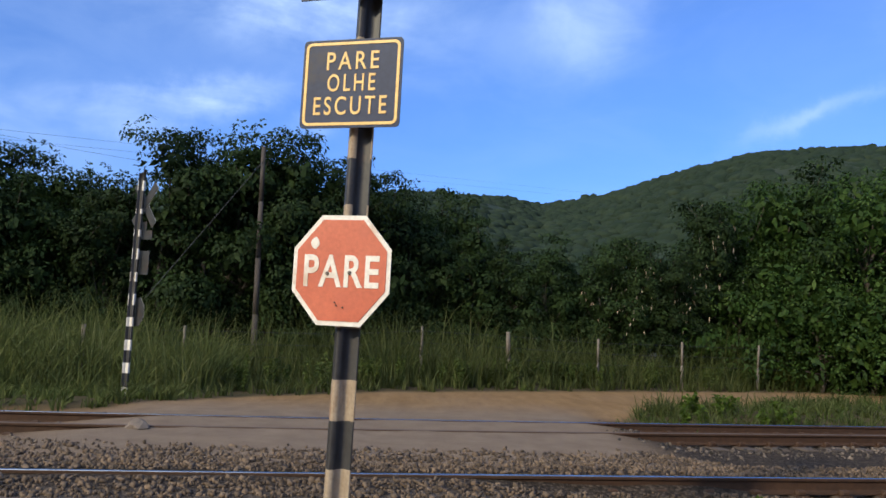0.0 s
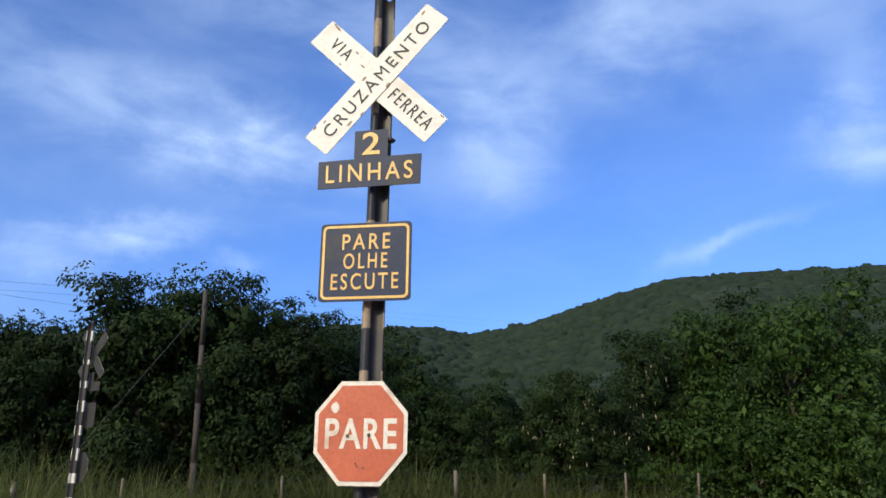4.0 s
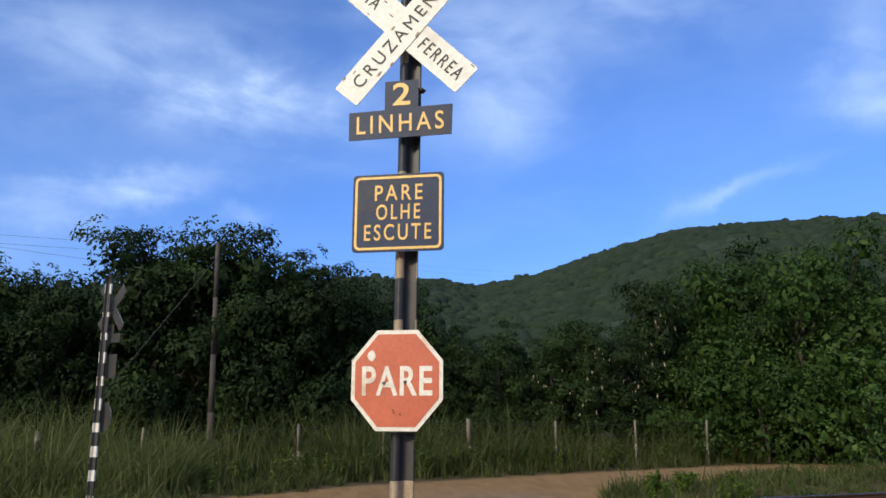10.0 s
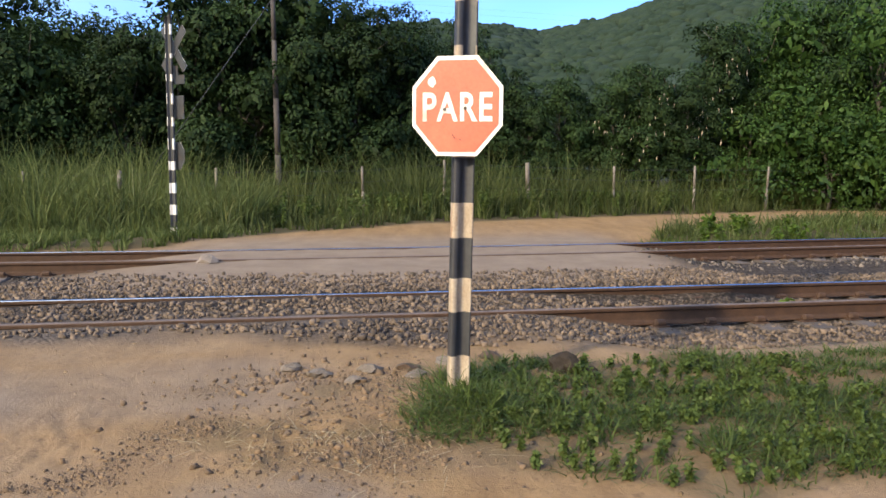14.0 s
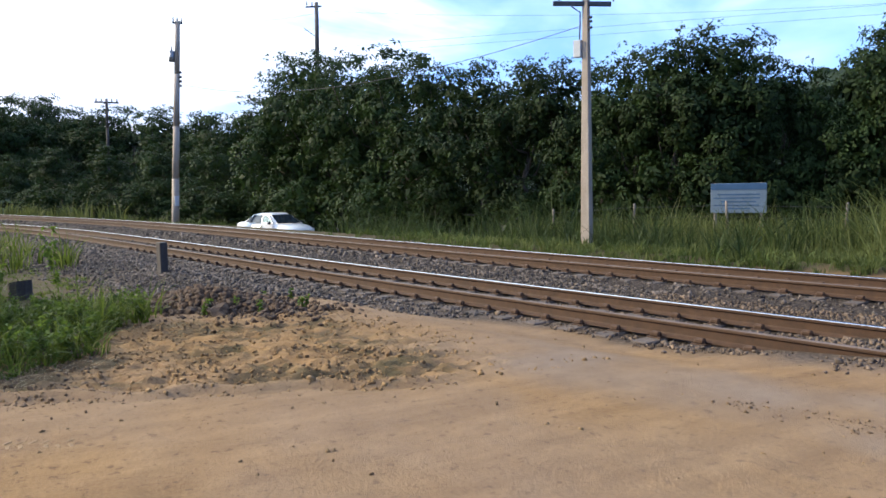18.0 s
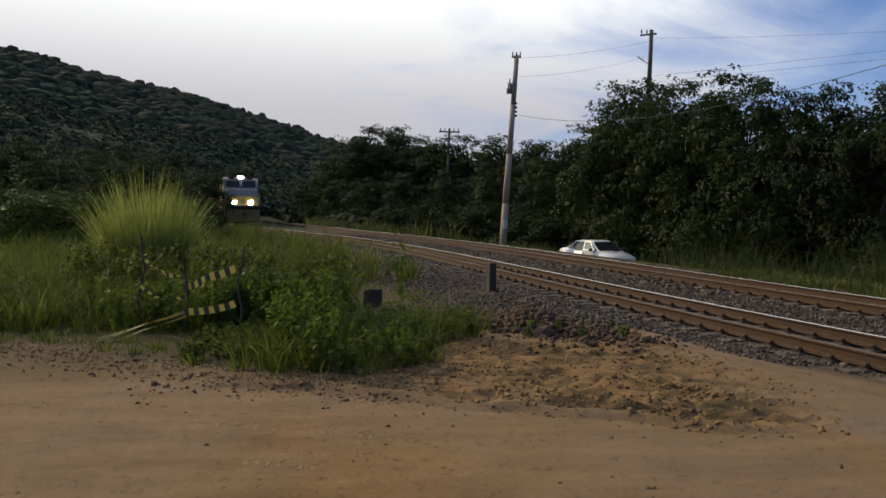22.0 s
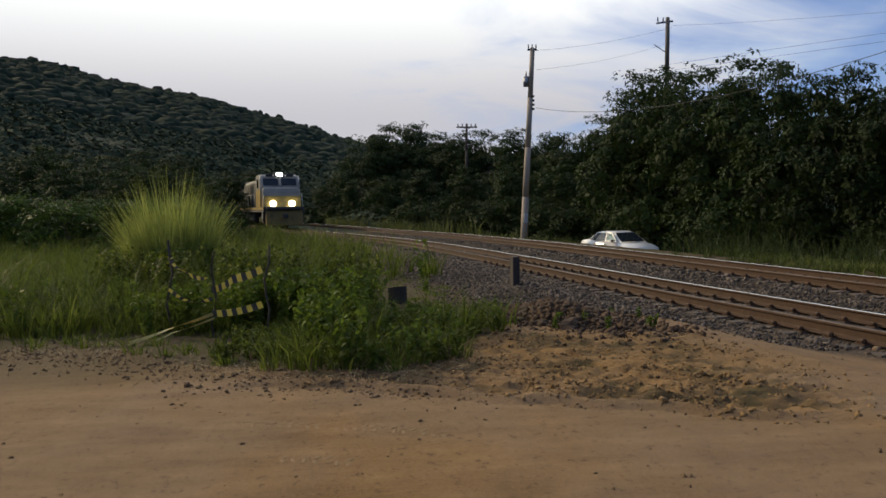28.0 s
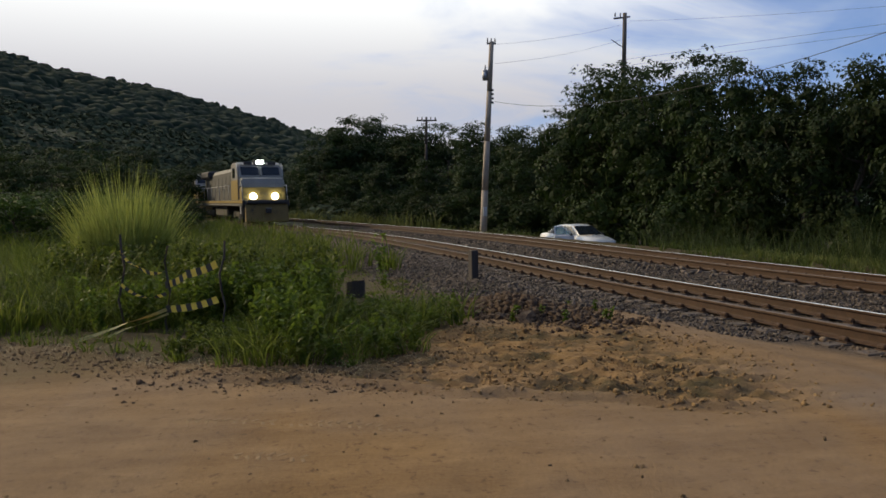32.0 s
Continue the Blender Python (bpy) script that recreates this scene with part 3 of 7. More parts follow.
def churned(x, y):
    """Where wheels have churned up the soft earth beside the track."""
    c = smoothstep(track_lip(y) - x, -0.02, 0.30) * smoothstep(x, -9.9, -8.8) * smoothstep(y, -0.9, 0.3) * (1 - smoothstep(y, 3.0, 4.4))
    d = 0.40 * np.exp(-(((x + 0.75) / 1.35) ** 2 + ((y - 4.3) / 1.25) ** 2) ** 2) * np.clip(0.55 + 0.9 * value_noise(1.7 * x, 1.7 * y + 5), 0, 1)
    return np.maximum(c, d)


def ruts(x, y):
    """Crumbled ridges and hollows a hand's width across."""
    a = value_noise(3.2 * x + 0.7 * y, 2.1 * y - 0.4 * x)
    b = value_noise(6.5 * x - 1.1 * y + 9, 2.4 * y + 0.5 * x + 5)
    c = value_noise(10.0 * x - 1.5 * y + 3, 4.0 * y + 17)
    d = value_noise(17.0 * x + 3, 9.0 * y + 7)
    e = value_noise(23.0 * x + 5 * y, 15.0 * y + 31)
    return 0.12 * a + 0.28 * (0.30 - np.abs(b)) + 0.40 * np.minimum(np.maximum(c, -0.5), 0.2) + 0.75 * d + 0.5 * e


def wheel_marks(x, y):
    """Two shallow wheel ruts along the road."""
    c = -5.32 + 0.42 * (y - 0.05) + 0.055 * (y - 0.05) ** 2
    on = smoothstep(y, -3.2, -2.2) * (1 - smoothstep(y, 2.6, 4.0))
    out = 0.0
    for d0 in (0.0, 1.45):
        d = x - c - d0 + 0.04 * np.sin(1.3 * y)
        out = out - (0.010 * np.exp(-(d / 0.16) ** 2) - 0.006 * np.exp(-((np.abs(d) - 0.24) / 0.06) ** 2)) * on
    return out


def edge_ridge(x, y):
    """Low ragged lip where the wheel tracks of the road end."""
    d = x - track_lip(y)
    on = smoothstep(y, -1.8, -0.6) * (1 - smoothstep(y, 2.6, 3.6)) * (0.75 + 0.45 * value_noise(2.3 * y, 0.8 * x))
    return on * (0.045 * np.exp(-((d + 0.06) / 0.09) ** 2) - 0.022 * np.exp(-((d - 0.09) / 0.07) ** 2) + 0.018 * np.exp(-((d + 0.55 + 0.1 * np.sin(2.0 * y)) / 0.10) ** 2))


def ground_noise(x, y):
    """Small unevenness of the earth near the crossing."""
    return 0.005 * np.sin(1.9 * x + 0.7 * np.sin(1.3 * y)) * np.sin(1.6 * y + 0.9 * np.sin(0.8 * x)) + \
        0.003 * np.sin(5.1 * x + 1.7 * y) * np.sin(4.3 * y - 2.2 * x) + 0.044 * churned(x, y) * ruts(x, y) + edge_ridge(x, y) + wheel_marks(x, y) + \
        0.006 * value_noise(2.4 * x, 2.4 * y) + 0.0035 * value_noise(7.1 * x + 4, 7.1 * y) + 0.002 * value_noise(15.0 * x, 15.0 * y + 8)


# edge of the verge on the camera's side: x, y pairs, grass lies on its -x/-y side
def in_verge(x, y):
    """1 inside the overgrown verge left of the road, 0 on the bare earth."""
    edge = np.interp(x, [-30, -22.6, -18.5, -15.6, -14.0, -12.5, -10.6, -9.4, -8.1, -7.4, -7.1, -6.9, -6.5], [0.1, 0.85, 1.3, 1.6, 1.75, 1.85, 1.8, 1.6, 1.0, 0.4, -0.3, -1.2, -4.0])
    front = np.interp(y, [-14, -6, -3.8, -2.8, -1.6, -0.7, 0.3], [-13.0, -9.6, -9.0, -8.5, -7.6, -7.1, -7.1])
    wob = 0.25 * np.sin(2.3 * x) * np.sin(1.7 * y)
    return smoothstep(edge - y + wob, -0.15, 0.25) * smoothstep(front - x + wob, -0.15, 0.25)


def patch_grass(x, y):
    """Grass round the foot of the sign post."""
    x = np.asarray(x, float)
    lo = np.interp(x, [0.0, 0.4, 0.9, 1.4, 2.0, 2.7, 4.0, 8], [4.15, 3.75, 3.52, 3.42, 3.45, 3.6, 4.2, 5.0])
    hi = np.interp(x, [0.0, 0.4, 1.2, 2.8, 5, 8], [4.5, 5.4, 5.75, 5.85, 6.4, 7.0])
    wob = 0.12 * np.sin(5.3 * x) * np.sin(4.1 * y)
    return smoothstep(y - lo + wob, -0.08, 0.12) * smoothstep(hi - y + wob, -0.08, 0.15) * smoothstep(x, 0.0, 0.18)


def beyond_grass(x, y):
    """Grass beyond the far track: all but the dirt road that leads off to the right."""
    x = np.asarray(x, float)
    df = y - far_y(x)
    far_edge = np.interp(x, [-4.6, -3.6, -2.3, -0.2, 5.4, 12, 30, 60], [12.2, 14.1, 15.8, 17.6, 20.9, 24.1, 31.0, 43.0])
    beyond = smoothstep(y - far_edge, -0.2, 0.3) * smoothstep(df, 1.6, 2.1)
    strip = smoothstep(df, 0.9, 1.3) * (1 - smoothstep(y - np.interp(x, [3, 4.2, 5.7, 10, 30], [12.9, 14.5, 16.8, 19.7, 28]), -0.2, 0.25)) * smoothstep(x, 3.2, 4.4)
    left = smoothstep(df, 1.7 - 0.6 * smoothstep(-x, 7, 11), 2.3 - 0.6 * smoothstep(-x, 7, 11)) * smoothstep(-x, 4.4, 4.9)
    return np.maximum(np.maximum(beyond, strip), left)


def build_ground():
    rad = [0.0]
    r = 0.3
    while r < 2600:
        rad.append(r)
        r *= 1.05 if r < 2.2 else 1.0085 if r < 5.2 else 1.006 if r < 10.2 else 1.02 if r < 25 else 1.035 if r < 90 else 1.06
    rad = np.array(rad)
    # close spokes over the road and the verge, wide ones behind
    ang = np.radians(np.concatenate([np.arange(-116, 44, 0.38), np.arange(44, 244, 2.5)]))
    na = len(ang)
    X = rad[:, None] * np.sin(ang)[None]
    Y = rad[:, None] * np.cos(ang)[None]
    Z = height(X, Y) + ground_noise(X, Y) * (rad[:, None] < 60)
    rr = np.hypot(X, Y)
    Z = Z + (rr > 140) * (2.2 * np.sin(X / 23.0 + np.sin(Y / 31.0)) * np.sin(Y / 19.0 + 1.3 * np.sin(X / 37.0)))
    V = np.stack([X, Y, Z], -1).reshape(-1, 3)
    i, j = np.meshgrid(np.arange(len(rad) - 1), np.arange(na), indexing='ij')
    j2 = (j + 1) % na
    Q = np.stack([i * na + j, i * na + j2, (i + 1) * na + j2, (i + 1) * na + j], -1).reshape(-1, 4)
    me = grid_mesh("ground", V, Q[:, ::-1], M_GROUND, smooth=True)
    x, y = V[:, 0], V[:, 1]
    dn, df = np.abs(y - near_y(x)), np.abs(y - far_y(x))
    dug = 0.9 * np.exp(-(((x + 10.7) / 1.25) ** 2 + ((y - 2.55 - 0.35 * (x + 10.7)) / 0.8) ** 2) ** 2)
    litter = 0.75 * np.exp(-(((x + 8.2) / 1.3) ** 2 + ((y + 3.2) / 2.0) ** 2) ** 2)
    foot = np.interp(y, [-14, -6, -3.8, -2.8, -1.6, -0.5, 0.3, 0.8], [-13.0, -9.9, -9.3, -8.9, -7.9, -7.5, -7.4, -7.6]) + 0.30
    foot = 0.75 * np.exp(-((x - foot) / 0.42) ** 2) * (1 - smoothstep(y, 0.4, 1.2)) * np.clip(0.75 + 0.6 * value_noise(2.9 * x, 2.3 * y), 0, 1)
    broken = 0.62 * np.exp(-(((x + 0.35) / 1.0) ** 2 + ((y - 4.55) / 1.0) ** 2) ** 2) * np.clip(0.55 + 0.9 * value_noise(2.4 * x, 2.4 * y) + 0.5 * value_noise(7.0 * x, 7.0 * y), 0, 1)
    loose = 0.85 * churned(x, y) * (x < -4) * np.clip(0.20 + 0.8 * value_noise(1.9 * x, 1.6 * y + 11) + 1.1 * value_noise(9.0 * x, 5.0 * y), 0, 1)
    grassy = np.maximum.reduce([dug, litter, broken, loose, foot, in_verge(x, y), 0.55 * patch_grass(x, y), beyond_grass(x, y), smoothstep(np.hypot(x, y), 45, 60)])
    wide = 2.5 * smoothstep(-x, 10.0, 11.8) * (y < near_y(x))
    shy = 0.65 * smoothstep(x, -9.5, -7.5) * (1 - smoothstep(x, -1.6, 0.4)) * (y < near_y(x))
    gravel = np.maximum((1 - smoothstep(dn - wide + shy + 0.2 * value_noise(2.1 * x, 2.1 * y), 1.45, 2.1)), (1 - smoothstep(df, 1.3, 1.9)))
    cf = smoothstep(x, -5.0, -3.2) * (1 - smoothstep(x, 3.2, 4.6))
    between = smoothstep(y - near_y(x), 0.3, 0.8) * (1 - smoothstep(y - far_y(x), -0.8, -0.3))
    gravel = np.maximum(gravel, between) * (1 - cf * smoothstep(y - near_y(x), 0.9, 1.5))
    grey = cf * smoothstep(y - near_y(x), 0.9, 1.5) * (1 - smoothstep(y - far_y(x), 1.0, 4.0)) * 0.8
    # worn grey strip of the road in front of the near track
    lane = np.exp(-(((y - (near_y(x) - 2.55 + 0.05 * x)) / 0.75) ** 4)) * smoothstep(x, -8, -5) * (1 - smoothstep(x, -1.2, 0.2))
    grey = np.maximum(grey, 0.7 * lane * (0.85 + 0.4 * value_noise(1.7 * x, 1.7 * y)))
    grey = np.maximum(grey, 0.95 * np.exp(-(((x + 0.5) / 0.5) ** 2 + ((y - 3.3) / 0.38) ** 2) ** 2) * (0.85 + 0.3 * value_noise(5 * x, 5 * y)))
    grey = np.maximum(grey, 0.30 * (1 - churned(x, y)) * np.clip(0.5 + 0.9 * value_noise(0.45 * x, 0.8 * y + 3) + 0.5 * value_noise(1.3 * x + 5, 2.6 * y), 0, 1) * (y < near_y(x)))
    near = 1 - smoothstep(np.hypot(x, y), 45, 72)
    col = np.stack([grassy, gravel * (1 - 0.6 * grassy), grey * (1 - grassy), near], -1).astype(np.float32)
    at = me.color_attributes.new("zone", 'FLOAT_COLOR', 'POINT')
    at.data.foreach_set("color", col.ravel())
    return tagged(new("ground", me), "sandy earth road with gravel, verges and wooded hills", "ground", kind="structure")


build_ground()


# ---- tracks ----
def track_frame(yf, x):
    """Place and direction on a track at x."""
    e = 0.25
    y0, y1 = float(yf(x - e)), float(yf(x + e))
    d = Vector((2 * e, y1 - y0, float(rise(x + e) - rise(x - e)))).normalized()
    return Vector((x, float(yf(x)), float(rise(x)))), d


RAIL_PROFILE = [(-0.070, -0.172), (-0.070, -0.160), (-0.016, -0.142), (-0.009, -0.130), (-0.009, -0.052), (-0.034, -0.036),
                (-0.036, -0.016), (-0.033, -0.007), (-0.025, -0.002), (-0.012, 0.0), (0.012, 0.0), (0.025, -0.002), (0.033, -0.007), (0.036, -0.016), (0.034, -0.036), (0.009, -0.052),
                (0.009, -0.130), (0.016, -0.142), (0.070, -0.160), (0.070, -0.172)]


def build_rail(yf, side, x0, x1, top_mat):
    """One rail swept along the track."""
    xs = np.concatenate([np.arange(x0, -60, 2.0), np.arange(max(x0, -60), x1 + 0.01, 0.5)])
    n = len(RAIL_PROFILE)
    V = []
    for x in xs:
        p, d = track_frame(yf, float(x))
        s = Vector((-d.y, d.x, 0)).normalized()
        for u, w in RAIL_PROFILE:
            V.append(p + s * (side * GAUGE + u) + Vector((0, 0, RAIL_TOP + w)))
    Q = []
    for i in range(len(xs) - 1):
        for j in range(n):
            Q.append((i * n + j, i * n + (j + 1) % n, (i + 1) * n + (j + 1) % n, (i + 1) * n + j))
    me = grid_mesh("rail", np.array([tuple(v) for v in V]), np.array(Q), M_RAIL)
    me.materials.append(top_mat)
    idx = np.zeros(len(Q), dtype=np.int32)
    idx[np.isin(np.arange(len(Q)) % n, (7, 8, 9, 10, 11))] = 1
    me.polygons.foreach_set("material_index", idx)
    me.polygons.foreach_set("use_smooth", idx.astype(bool))
    return me


def build_track(yf, name, label, polished, cross_lo, cross_hi):
    track = thing(name, None, label, "railway track", "tracks", "structure")
    for side in (-1, 1):
        ob = new("rail", build_rail(yf, side, -150, 60, polished if side > 0 else M_RAILDULL))
        ob.parent = track
        tagged(ob, "rusty steel rail with a polished head")
    # sleepers
    bm = bmesh.new()
    box(bm, 0.22, 2.0, 0.16, bevel=0.012)
    sl = bpy.data.meshes.new("sleeper")
    bm.to_mesh(sl)
    bm.free()
    sl.materials.append(M_SLEEPER)
    # rail fastening: base plate, clip and two screw heads
    bm = bmesh.new()
    box(bm, 0.17, 0.30, 0.016, Matrix.Translation((0, 0, 0)), 0.003)
    for s in (-1, 1):
        box(bm, 0.11, 0.075, 0.06, Matrix.Translation((0.0, s * 0.105, 0.034)), 0.016)
        cyl(bm, 0.016, 0.013, (0.05, s * 0.115, 0.0), (0.05, s * 0.115, 0.045), 6)
        cyl(bm, 0.016, 0.013, (-0.05, s * 0.115, 0.0), (-0.05, s * 0.115, 0.045), 6)
    fs = bpy.data.meshes.new("rail_fastening")
    bm.to_mesh(fs)
    bm.free()
    fs.materials.append(M_RAIL)
    x = -46.0
    while x < 16:
        p, d = track_frame(yf, x)
        yaw = math.atan2(d.y, d.x)
        jit = math.sin(x * 12.9) * 0.5
        if not cross_lo < x < cross_hi:
            ob = new("sleeper", sl)
            ob.parent = track
            ob.matrix_basis = Matrix.Translation(p + Vector((0, 0, RAIL_TOP - 0.172 - 0.012 - 0.08))) @ Matrix.Rotation(yaw + 0.015 * jit, 4, 'Z')
            if -24 < x < 9:
                for side in (-1, 1):
                    f = new("rail_fastening", fs)
                    f.parent = track
                    s = Vector((-d.y, d.x, 0)).normalized()
                    f.matrix_basis = Matrix.Translation(p + s * side * GAUGE + Vector((0, 0, RAIL_TOP - 0.172 - 0.006))) @ Matrix.Rotation(yaw, 4, 'Z')
        x += 0.54 / math.hypot(1, d.y / d.x)
    return track


build_track(near_y, "track_near", "rusty metre-gauge track on grey stone ballast", M_RAILTOP, -5.0, 2.2)
build_track(far_y, "track_far", "rusty second track set in the earth of the crossing", M_RAILTOP, -3.4, 4.2)


# ---- stones, clods ----
def stone_mesh(name, P, S, material, seed):
    """Many small angular stones at P (n x 3) of size S, joined in one mesh."""
    rng = np.random.default_rng(seed)
    ico = np.array([(-1, -1, -1), (1, -1, -1), (1, 1, -1), (-1, 1, -1), (-1, -1, 1), (1, -1, 1), (1, 1, 1), (-1, 1, 1)]) * 0.72
    F = np.array([(0, 2, 1), (0, 3, 2), (4, 5, 6), (4, 6, 7), (0, 1, 5), (0, 5, 4), (1, 2, 6), (1, 6, 5), (2, 3, 7), (2, 7, 6), (3, 0, 4), (3, 4, 7)])
    n = len(P)
    k = ico[None] * rng.uniform(0.5, 1.3, (n, 8, 1)) * rng.uniform(0.4, 1.3, (n, 1, 3)) * np.asarray(S)[:, None, None] * 0.5
    a, b = rng.uniform(0, 6.283, n), rng.uniform(-0.9, 0.9, n)
    ca, sa, cb, sb = np.cos(a), np.sin(a), np.cos(b), np.sin(b)
    x, y, z = k[..., 0], k[..., 1], k[..., 2]
    x, z = x * cb[:, None] - z * sb[:, None], x * sb[:, None] + z * cb[:, None]
    x, y = x * ca[:, None] - y * sa[:, None], x * sa[:, None] + y * ca[:, None]
    V = np.stack([x, y, z], -1) + np.asarray(P)[:, None, :]
    T = (F[None] + 8 * np.arange(n)[:, None, None]).reshape(-1, 3)
    return grid_mesh(name, V.reshape(-1, 3), None, material, tris=T)


def on_ground(x, y, lift=0.0):
    return np.stack([x, y, height(x, y) + ground_noise(x, y) + lift], -1)


def build_ballast():
    rng = np.random.default_rng(5)

    def bed(name, yf, n, x0, x1, d0, d1, size, seed, keep=None, label="", mat=M_STONE):
        u = rng.uniform(0, 1, n)
        x = x0 + (x1 - x0) * u
        d = rng.uniform(d0, d1, n)
        y = yf(x) + d
        ok = (np.abs(np.abs(d) - GAUGE) > 0.17)
        if keep is not None:
            ok &= keep(x, y, d, rng.uniform(0, 1, n))
        x, y = x[ok], y[ok]
        S = size * (0.45 + 1.15 * rng.uniform(0, 1, len(x)) ** 1.4)
        ob = new(name, stone_mesh(name, on_ground(x, y, 0.008), S, mat, seed))
        return tagged(ob, label, "ballast", "ballast beds", "stuff")

    edge = lambda x, y, d, u: u < 1 - smoothstep(np.abs(d), 1.3, 2.3)
    bed("ballast", near_y, 34000, -8.5, 9.5, -2.2, 2.4, 0.042, 11, lambda x, y, d, u: u < (1 - smoothstep(-d + 0.25 * value_noise(1.6 * x, 1.6 * y) - 0.9 * smoothstep(x, -1.6, 0.4), 0.72, 1.25 + 0.15 * np.sin(3 * x))) * (1 - smoothstep(d, 1.5, 2.4) * smoothstep(x, -4.5, -2) * (1 - smoothstep(x, 3.0, 4.5))), "loose grey-brown crushed stone along the near track", M_DUSTSTONE)
    bed("ballast", near_y, 25000, -24, -8.5, -4.9, 2.6, 0.046, 12, lambda x, y, d, u: u < 1 - smoothstep(np.abs(d) - 1.3 * (d > 0) - 2.5 * smoothstep(-x, 10.0, 11.8) * (d < 0), 1.1, 2.3), "loose grey crushed stone beside the curving track")
    bed("ballast", near_y, 5000, -55, -24, -3.2, 2.4, 0.10, 13, edge, "distant grey track ballast")
    nocross = lambda x, y, d, u: u < (1 - smoothstep(np.abs(d), 1.2, 2.0)) * (1 - smoothstep(x, -5.5, -3.6) * (1 - smoothstep(x, 3.6, 5.0)))
    bed("ballast", far_y, 10000, -16, 14, -2.4, 1.6, 0.052, 14, nocross, "grey crushed stone round the far track")
    bed("ballast", far_y, 5000, -50, -16, -2.2, 1.8, 0.09, 15, edge, "grey crushed stone of the far track")
    # loose grit and clods on the road
    n = 9000
    x, y = rng.uniform(-11, 5, n), rng.uniform(-2.5, 7.5, n)
    d = near_y(x) - y
    messy = 0.9 * np.exp(-((x + 0.4) ** 2 / 1.6 + (y - 4.6) ** 2 / 1.1))
    ok = (d > 1.2) & (rng.uniform(0, 1, n) < 0.30 + 0.6 * messy)
    x, y = x[ok], y[ok]
    S = 0.007 + 0.036 * rng.uniform(0, 1, len(x)) ** 4
    ob = new("road_grit", stone_mesh("road_grit", on_ground(x, y, 0.0) - np.array([0, 0, 0.12]) * S[:, None], S, M_CLOD, 16))
    tagged(ob, "small clods and pebbles scattered on the sandy road", "grit", "", "stuff")
    # crumbs of earth along the broken edges of the wheel tracks
    P, S = [], []
    for pts, m, w in (([(-2.0, 3.35), (-1.7, 3.5), (-1.3, 3.55)], 90, 0.05), ([(-1.45, 3.45), (-1.22, 4.0), (-0.95, 4.35)], 190, 0.10), ([(-1.3, 4.85), (-0.9, 5.1), (-0.6, 5.35)], 90, 0.06),
                      ([(-0.75, 3.75), (-0.35, 3.95), (0.05, 3.85)], 170, 0.13), ([(-0.05, 3.5), (0.0, 4.1), (0.1, 4.8)], 180, 0.12), ([(-0.8, 5.2), (-0.2, 5.2), (0.3, 5.1)], 200, 0.16),
                      ([(-3.6, 4.3), (-2.9, 4.55), (-2.5, 4.5)], 70, 0.08), ([(-6.9, -0.4), (-6.4, 0.0), (-6.0, 0.9), (-5.3, 2.9)], 90, 0.10), ([(-1.0, 3.1), (-0.6, 3.3), (-0.1, 3.3)], 60, 0.15)):
        m *= 8
        u = rng.uniform(0, len(pts) - 1, m)
        q = np.array(pts)
        c = np.stack([np.interp(u, np.arange(len(pts)), q[:, 0]), np.interp(u, np.arange(len(pts)), q[:, 1])], -1) + rng.normal(0, w, (m, 2))
        P.append(c)
        S.append(0.005 + 0.024 * rng.uniform(0, 1, m) ** 5)
    m = 4200
    y = rng.uniform(-4.2, 0.8, m)
    P.append(np.stack([np.interp(y, [-6, -3.8, -2.8, -1.6, -0.5, 0.3, 0.8], [-9.9, -9.3, -8.9, -7.9, -7.5, -7.4, -7.6]) + 0.5 + rng.normal(0, 0.42, m), y], -1))
    S.append(0.008 + 0.045 * rng.uniform(0, 1, m) ** 5)
    m = 2600
    P.append(np.stack([rng.normal(-0.25, 0.55, m), rng.normal(4.7, 0.6, m)], -1))
    S.append(0.006 + 0.050 * rng.uniform(0, 1, m) ** 6)
    c, S = np.concatenate(P), np.concatenate(S)
    ob = new("earth_crumbs", stone_mesh("earth_crumbs", on_ground(c[:, 0], c[:, 1], 0.0), S, M_SANDCLOD, 17))
    tagged(ob, "crumbled brown earth along the broken road edge", "earth clods", "", "stuff")


build_ballast()


def build_tyre_print():
    """Chevron lugs of a tyre pressed into the soft road."""
    bm = bmesh.new()
    rng = np.random.default_rng(19)
    for y0, y1, off in ((-1.1, 0.45, 0.0), (-0.6, -0.2, 0.78)):
        y = y0
        while y < y1:
            c = -5.32 + 0.42 * (y - 0.05) + 0.055 * (y - 0.05) ** 2 - 0.04 * math.sin(1.3 * y) + off
            for s in (-1, 1):
                if rng.uniform() < 0.12:
                    continue
                x = c + s * 0.045
                z = float(on_ground(np.array([x]), np.array([y]))[0, 2])
                box(bm, 0.075, 0.030, 0.020, Matrix.Translation((x, y, z - 0.0072)) @ Matrix.Rotation(radians(-22 + 28 * s) + rng.normal(0, 0.1), 4, 'Z') @ Matrix.Rotation(rng.normal(0, 0.06), 4, 'X'), 0.006)
            y += 0.066
    tagged(part("tyre_print", bm, M_PRINT), "tyre tread pressed into the sandy road", "tyre print", "", "stuff")


build_tyre_print()


